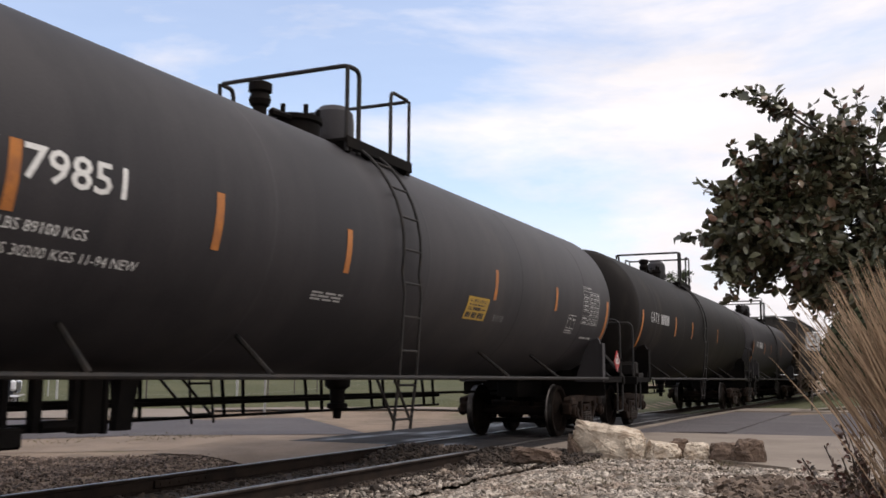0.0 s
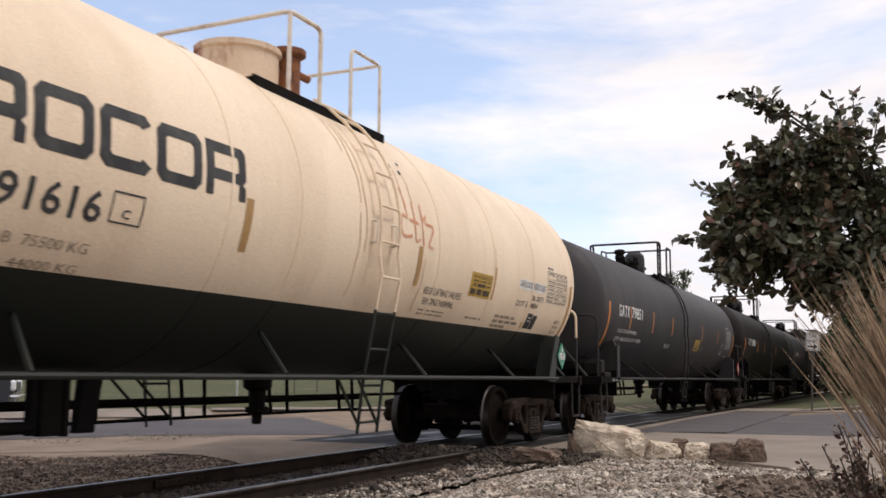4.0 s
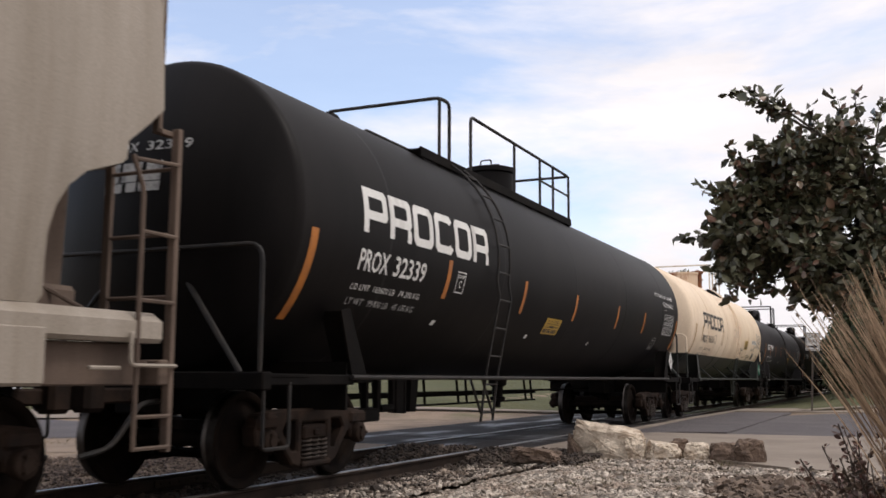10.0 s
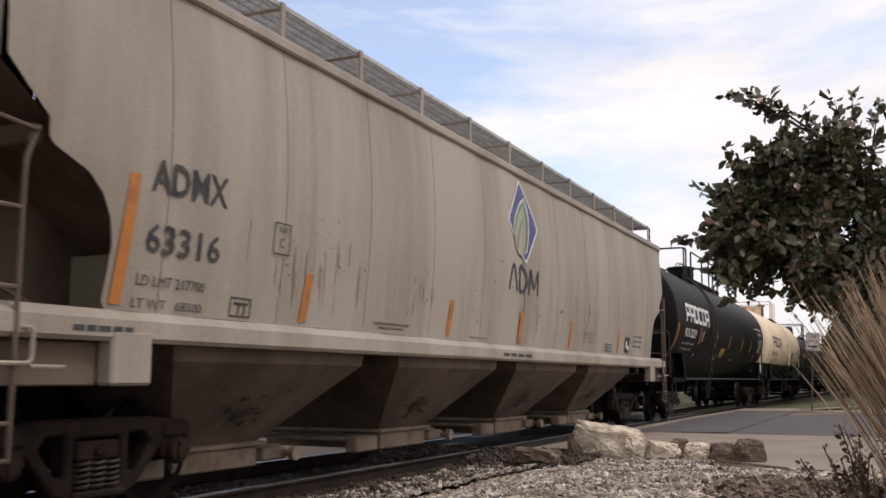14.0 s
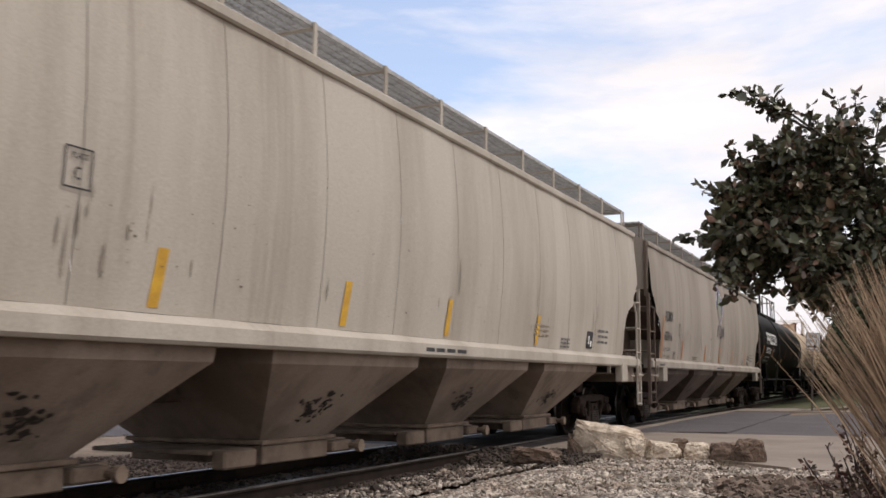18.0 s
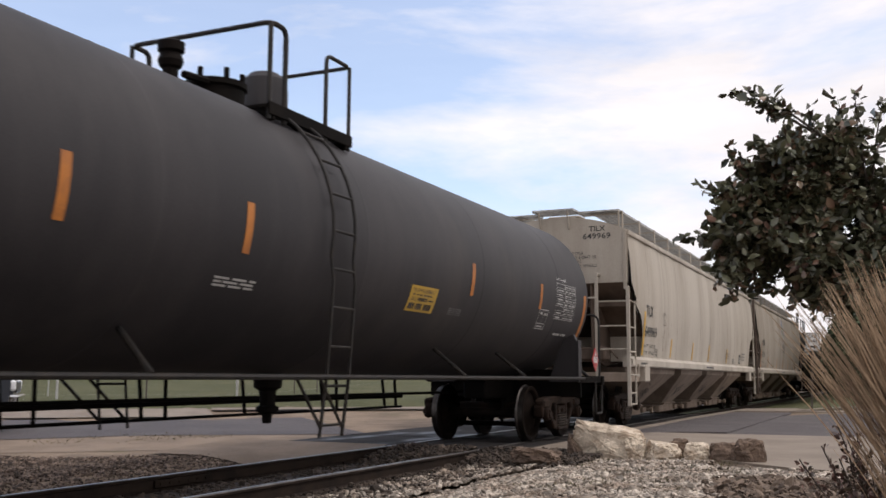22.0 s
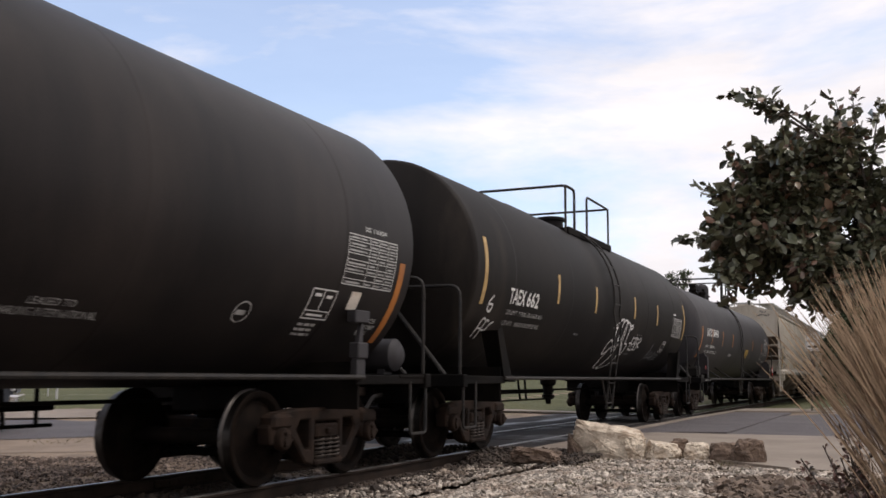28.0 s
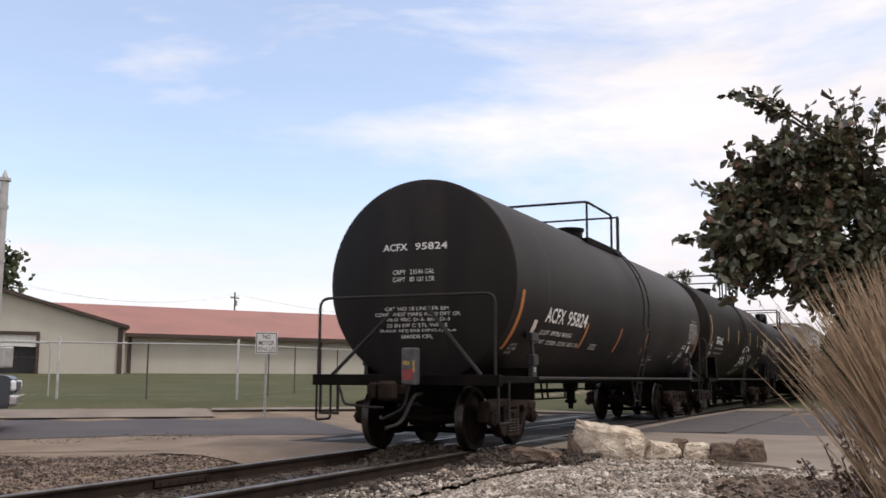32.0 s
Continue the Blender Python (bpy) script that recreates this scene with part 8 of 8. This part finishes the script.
# A near-black sheet behind the doorway stands in for the shade inside.
bm = B()
slab(bm, F, ln - 8.6, ln - 5.05, 0.9, 2.85, 0.7, 0.75)
part("door_opening", bm, NEARBLACK, hall)
bm = B()
slab(bm, F, ln - 9.7, ln - 9.0, 4.2, 5.2, -0.05, -0.002)
part("wall_notice", bm, WHITE, hall)
ln, F = along((50.6, 41.25), (80.0, 23.3))
wing = thing("metal_building", "long cream metal building with a red-brown roof", "building")
bm = B()
slab(bm, F, 0, ln, 0.6, 3.85, 0, 0.2)
part("wall", bm, SIDING, wing)
bm = B()
for k in range(int(ln / 0.75)):
    slab(bm, F, 0.3 + k * 0.75, 0.36 + k * 0.75, 0.7, 3.8, -0.008, -0.001)
tagged(part("siding_rib", bm, SIDING, wing), kind="stuff")
bm = B()
for (wa, va), (wb, vb) in (((-0.6, 3.74), (9.5, 6.35)), ((9.5, 6.35), (19.5, 3.8))):
    c = [bm.verts.new(F(u, v + dv, w)) for u in (-9.5, ln + 0.4) for dv in (0, 0.12) for w, v in ((wa, va), (wb, vb))]
    for q in ((0, 1, 3, 2), (4, 6, 7, 5), (0, 4, 5, 1), (2, 3, 7, 6), (0, 2, 6, 4), (1, 5, 7, 3)):
        bm.faces.new([c[i] for i in q])
bmesh.ops.recalc_face_normals(bm, faces=bm.faces[:])
part("roof", bm, ROOFRED, wing)
bm = B()
slab(bm, F, 0, ln + 0.4, 3.66, 3.92, -0.75, -0.61)
part("gutter", bm, BROWNTRIM, wing)
for u in (0.9, 15.2):
    bm = B()
    slab(bm, F, u, u + 0.22, 0.7, 3.7, -0.14, -0.022)
    part("downpipe", bm, BROWNTRIM, wing)

# mast of the crossing and the box on it
mast = thing("signal_mast", "grey steel mast with a cap and a control box", "mast", m=pose(11.55, 7.01, height(11.55, 7.01)))
bm = B()
lathe(bm, [(0, 0.10), (0.3, 0.10), (0.32, 0.07), (4.38, 0.068), (4.39, 0.10), (4.44, 0.10), (4.46, 0.05), (4.58, 0.012)], "z", (0, 0, 0), 20)
part("tube", bm, GREYPOST, mast)
for z in (3.95, 3.05):
    bm = B()
    lathe(bm, [(z - 0.03, 0.069), (z - 0.03, 0.085), (z + 0.03, 0.085), (z + 0.03, 0.069)], "z", (0, 0, 0), 20)
    part("clamp", bm, GREYPOST, mast)
bm = B()
box(bm, 0.02, 0.22, -0.22, 0.02, 1.28, 1.62, 0.02)
part("control_box", bm, GREYPOST, mast)
bm = B()
sweep(bm, bent([(-0.02, 0.07, 3.0), (-0.05, 0.10, 3.4), (-0.02, 0.09, 4.2), (0, 0.05, 4.35)], 0.1), 0.012, 6)
part("cable", bm, RAILING, mast)

# a waiting car, nose towards the crossing
CARPAINT = mat("dark_blue_grey_car_paint", (0.035, 0.04, 0.05), (0.04, 0.045, 0.055), rough=0.25, s1=2, bump=0.0, grain=0.02, spec=0.6)
CHROME = mat("chrome", (0.75, 0.75, 0.75), None, rough=0.12, metal=1.0, bump=0)
TYRE = mat("tyre_rubber", (0.02, 0.02, 0.02), (0.03, 0.03, 0.03), rough=0.85, s1=10)
LENS = mat("headlight_lens", (0.7, 0.72, 0.75), None, rough=0.1, bump=0, spec=0.7)
GLASSY = mat("dark_car_glass", (0.02, 0.022, 0.025), None, rough=0.05, bump=0, spec=0.8)
CX, CY = 14.38, 9.62
car = thing("car", "dark pickup truck waiting on the road", "car", m=pose(CX, CY, height(CX, CY) + 0.02, 0, 0, -46))
bm = B()
prof = [(0.0, 0.42), (0.03, 0.95), (-0.12, 1.05), (-1.35, 1.14), (-1.9, 1.72), (-3.3, 1.75), (-3.55, 1.2), (-5.3, 1.18), (-5.35, 0.5), (-4.75, 0.4), (-4.6, 0.68), (-4.2, 0.85), (-3.8, 0.68), (-3.65, 0.38), (-1.5, 0.38), (-1.35, 0.68), (-0.95, 0.85), (-0.55, 0.68), (-0.4, 0.42)]
plate(bm, prof, [], -0.9, 0.9, xz)
bmesh.ops.bevel(bm, geom=[e for e in bm.edges if len(e.link_faces) == 2 and e.calc_face_angle(0) > 0.9], offset=0.06, segments=2, affect="EDGES")
part("body", bm, CARPAINT, car)
bm = B()
box(bm, -0.06, 0.12, -0.92, 0.92, 0.48, 0.68, 0.03)
part("bumper", bm, CHROME, car, "chrome bumper")
bm = B()
box(bm, 0.02, 0.06, -0.5, 0.5, 0.72, 0.94, 0.02)
part("grille", bm, NEARBLACK, car)
for y in (-0.72, 0.72):
    bm = B()
    box(bm, -0.05, 0.06, y - 0.17, y + 0.17, 0.76, 0.96, 0.03)
    part("headlight", bm, LENS, car)
for y0, y1 in ((-0.93, -0.905), (0.905, 0.93)):
    bm = B()
    plate(bm, [(-1.5, 1.18), (-1.95, 1.66), (-3.2, 1.68), (-3.4, 1.22)], [], y0, y1, xz)
    part("side_window", bm, GLASSY, car)
for x in (-0.95, -4.2):
    for y in (-0.86, 0.86):
        bm = B()
        lathe(bm, [(-0.12, 0.2), (-0.12, 0.33), (-0.09, 0.38), (0.09, 0.38), (0.12, 0.33), (0.12, 0.2)], "y", (x, y, 0.38), 24)
        w = part("wheel", bm, TYRE, car)
        bm = B()
        lathe(bm, [(-0.122, 0.0), (-0.125, 0.08), (-0.11, 0.2), (0.11, 0.2), (0.125, 0.08), (0.122, 0.0)], "y", (x, y, 0.38), 20)
        part("rim", bm, CHROME, w)


def far_tree(label, x, y, hgt, rad, seed, mid=0.66, span=0.3, clumps=34):
    """A distant tree: trunk, limbs and a ragged crown of leaf clumps."""
    t = thing("tree", label, "tree", "distant trees", pose(x, y, height(x, y)))
    q = random.Random(seed)
    bm = B()
    lathe(bm, [(0, hgt * 0.03), (hgt * 0.3, hgt * 0.022), (hgt * 0.7, hgt * 0.008)], "z", (0, 0, 0), 8)
    part("trunk", bm, BARK, t)
    c, n = [], []
    for _ in range(clumps):
        a, b = q.uniform(0, 6.28), q.uniform(-0.6, 1.0)
        p = Vector((math.cos(a) * rad * math.sqrt(1 - 0.6 * b * b), math.sin(a) * rad * math.sqrt(1 - 0.6 * b * b), 0)) * q.uniform(0.3, 0.9) + Vector((0, 0, hgt * mid + b * hgt * span))
        for _ in range(70):
            o = Vector((q.gauss(0, 1), q.gauss(0, 1), q.gauss(0, 0.8))) * rad * 0.16
            c.append(p + o), n.append(Vector((q.gauss(0, 1), q.gauss(0, 1), q.gauss(0, 1))))
    tagged(hang("crown", foliage("crown", c, n, rad * 0.14, 0.6, seed, FARLEAF), t), kind="stuff")


far_tree("dark round tree behind the buildings", 71.9, 80.2, 14.0, 4.5, 2, 0.66, 0.3, 70)
far_tree("small tree far beyond the train", 117.7, 17.1, 13.6, 1.7, 3)
far_tree("bushy tree beside the line far ahead", 75.0, -9.5, 5.2, 3.0, 7)
for x, y, h, w, k in ((60.0, -5.3, 5.6, 2.1, 8), (49.0, -6.1, 4.2, 1.7, 9), (76.0, -5.6, 7.5, 2.6, 10), (98.0, -5.4, 9.5, 3.0, 11), (55.0, -8.6, 6.0, 2.4, 12), (58.0, -3.9, 3.6, 1.25, 13), (66.0, -3.7, 4.6, 1.4, 14), (76.0, -3.4, 5.4, 1.5, 15), (88.0, -3.3, 6.0, 1.5, 16), (47.0, -4.4, 2.4, 1.0, 17)):
    far_tree("bushy dark green tree with leaves down to the grass", x, y, h, w, k, 0.46, 0.5, 64)
# Added mostly out of view on the sun side, to shade the far cars.
for x, y, h, w, k in ((56.0, -10.0, 10.0, 4.0, 21), (66.0, -9.6, 10.5, 4.2, 22), (78.0, -10.2, 11.0, 4.5, 23), (92.0, -10.0, 11.0, 4.8, 24)):
    far_tree("tall leafy tree beside the line, mostly out of view, that shades the train", x, y, h, w, k, 0.58, 0.4, 90)


def utility_pole(x, y, top):
    p = thing("utility_pole", "wooden utility pole with a crossarm", "pole", "utility poles", pose(x, y, height(x, y)))
    h = top - height(x, y)
    bm = B()
    lathe(bm, [(0, 0.16), (h, 0.11)], "z", (0, 0, 0), 10)
    part("pole", bm, BARK, p)
    bm = B()
    box(bm, -1.0, 1.0, -0.07, 0.07, h - 0.9, h - 0.75, 0.01)
    part("crossarm", bm, BARK, p)
    for k in (-0.9, -0.4, 0.4, 0.9):
        bm = B()
        lathe(bm, [(0, 0.04), (0.12, 0.07), (0.2, 0.03)], "z", (k, 0, h - 0.75), 8)
        part("insulator", bm, GREYPOST, p)
    bm = B()
    lathe(bm, [(0, 0.2), (0.8, 0.2), (0.85, 0.1)], "z", (0.35, 0, h - 2.0), 12)
    part("transformer", bm, GREYPOST, p)


utility_pole(120.0, 83.5, 13.6)
utility_pole(77.9, 81.0, 11.4)
wires = thing("power_lines", "thin power lines between the poles", "cable", kind="structure")
a, b, c = Vector((77.9, 81.0, 11.1)), Vector((120.0, 83.5, 13.3)), Vector((200.0, 70.0, 13.0))
for p, q in ((a, b), (b, c)):
    for o in (-0.8, 0.8):
        bm = B()
        sweep(bm, [p.lerp(q, k / 12) + Vector((o, 0, -1.6 * 4 * (k / 12) * (1 - k / 12))) for k in range(13)], 0.008, 4)
        part("wire", bm, RAILING, wires)


# ---- motion ----
def motions():
    """The train rolls along the track, its axles turn with it, and the plants sway a little in the wind."""
    times = [i * 1.0 for i in range(33)]
    for car, s0 in TRAIN:
        walk(car, [(t, pose(s0 + run(t), 0, 0)) for t in times])
    gusts = ((0, -3.5), (2, -1.5), (6, -2.0), (8, 0.0), (10, -1.0), (12, -0.7), (14, -1.2), (17, 0.0), (18, -3.0), (20, -5.5), (22, -4.5), (24, -3.5), (28, -6.0), (32, -6.0))
    for k, (plant, x, y, amp) in enumerate(((grass_clump, 4.3, -6.74, 0.8), (tree, 6.75, -6.95, 0.35), (shrub, 4.75, -6.38, 0.8))):
        rows = []
        for i in range(65):
            t = i * 0.5
            a = amp * (0.6 * math.sin(2.1 * t + k) + 0.4 * math.sin(3.7 * t + 2 * k)) + (ramp(t, gusts) if k == 0 else 0.0)
            b = amp * 0.5 * math.sin(2.9 * t + 1 + k)
            rows.append((t, pose(x, y, -0.06 if k == 0 else -0.05, a, b, 0)))
        walk(plant, rows)
    fine = [i * 4 / 30 for i in range(241)]
    for ax, x in AXLES:
        walk(ax, [(t, pose(x, 0, 0.457, 0, math.degrees(run(t) / 0.457), 0)) for t in fine])


motions()
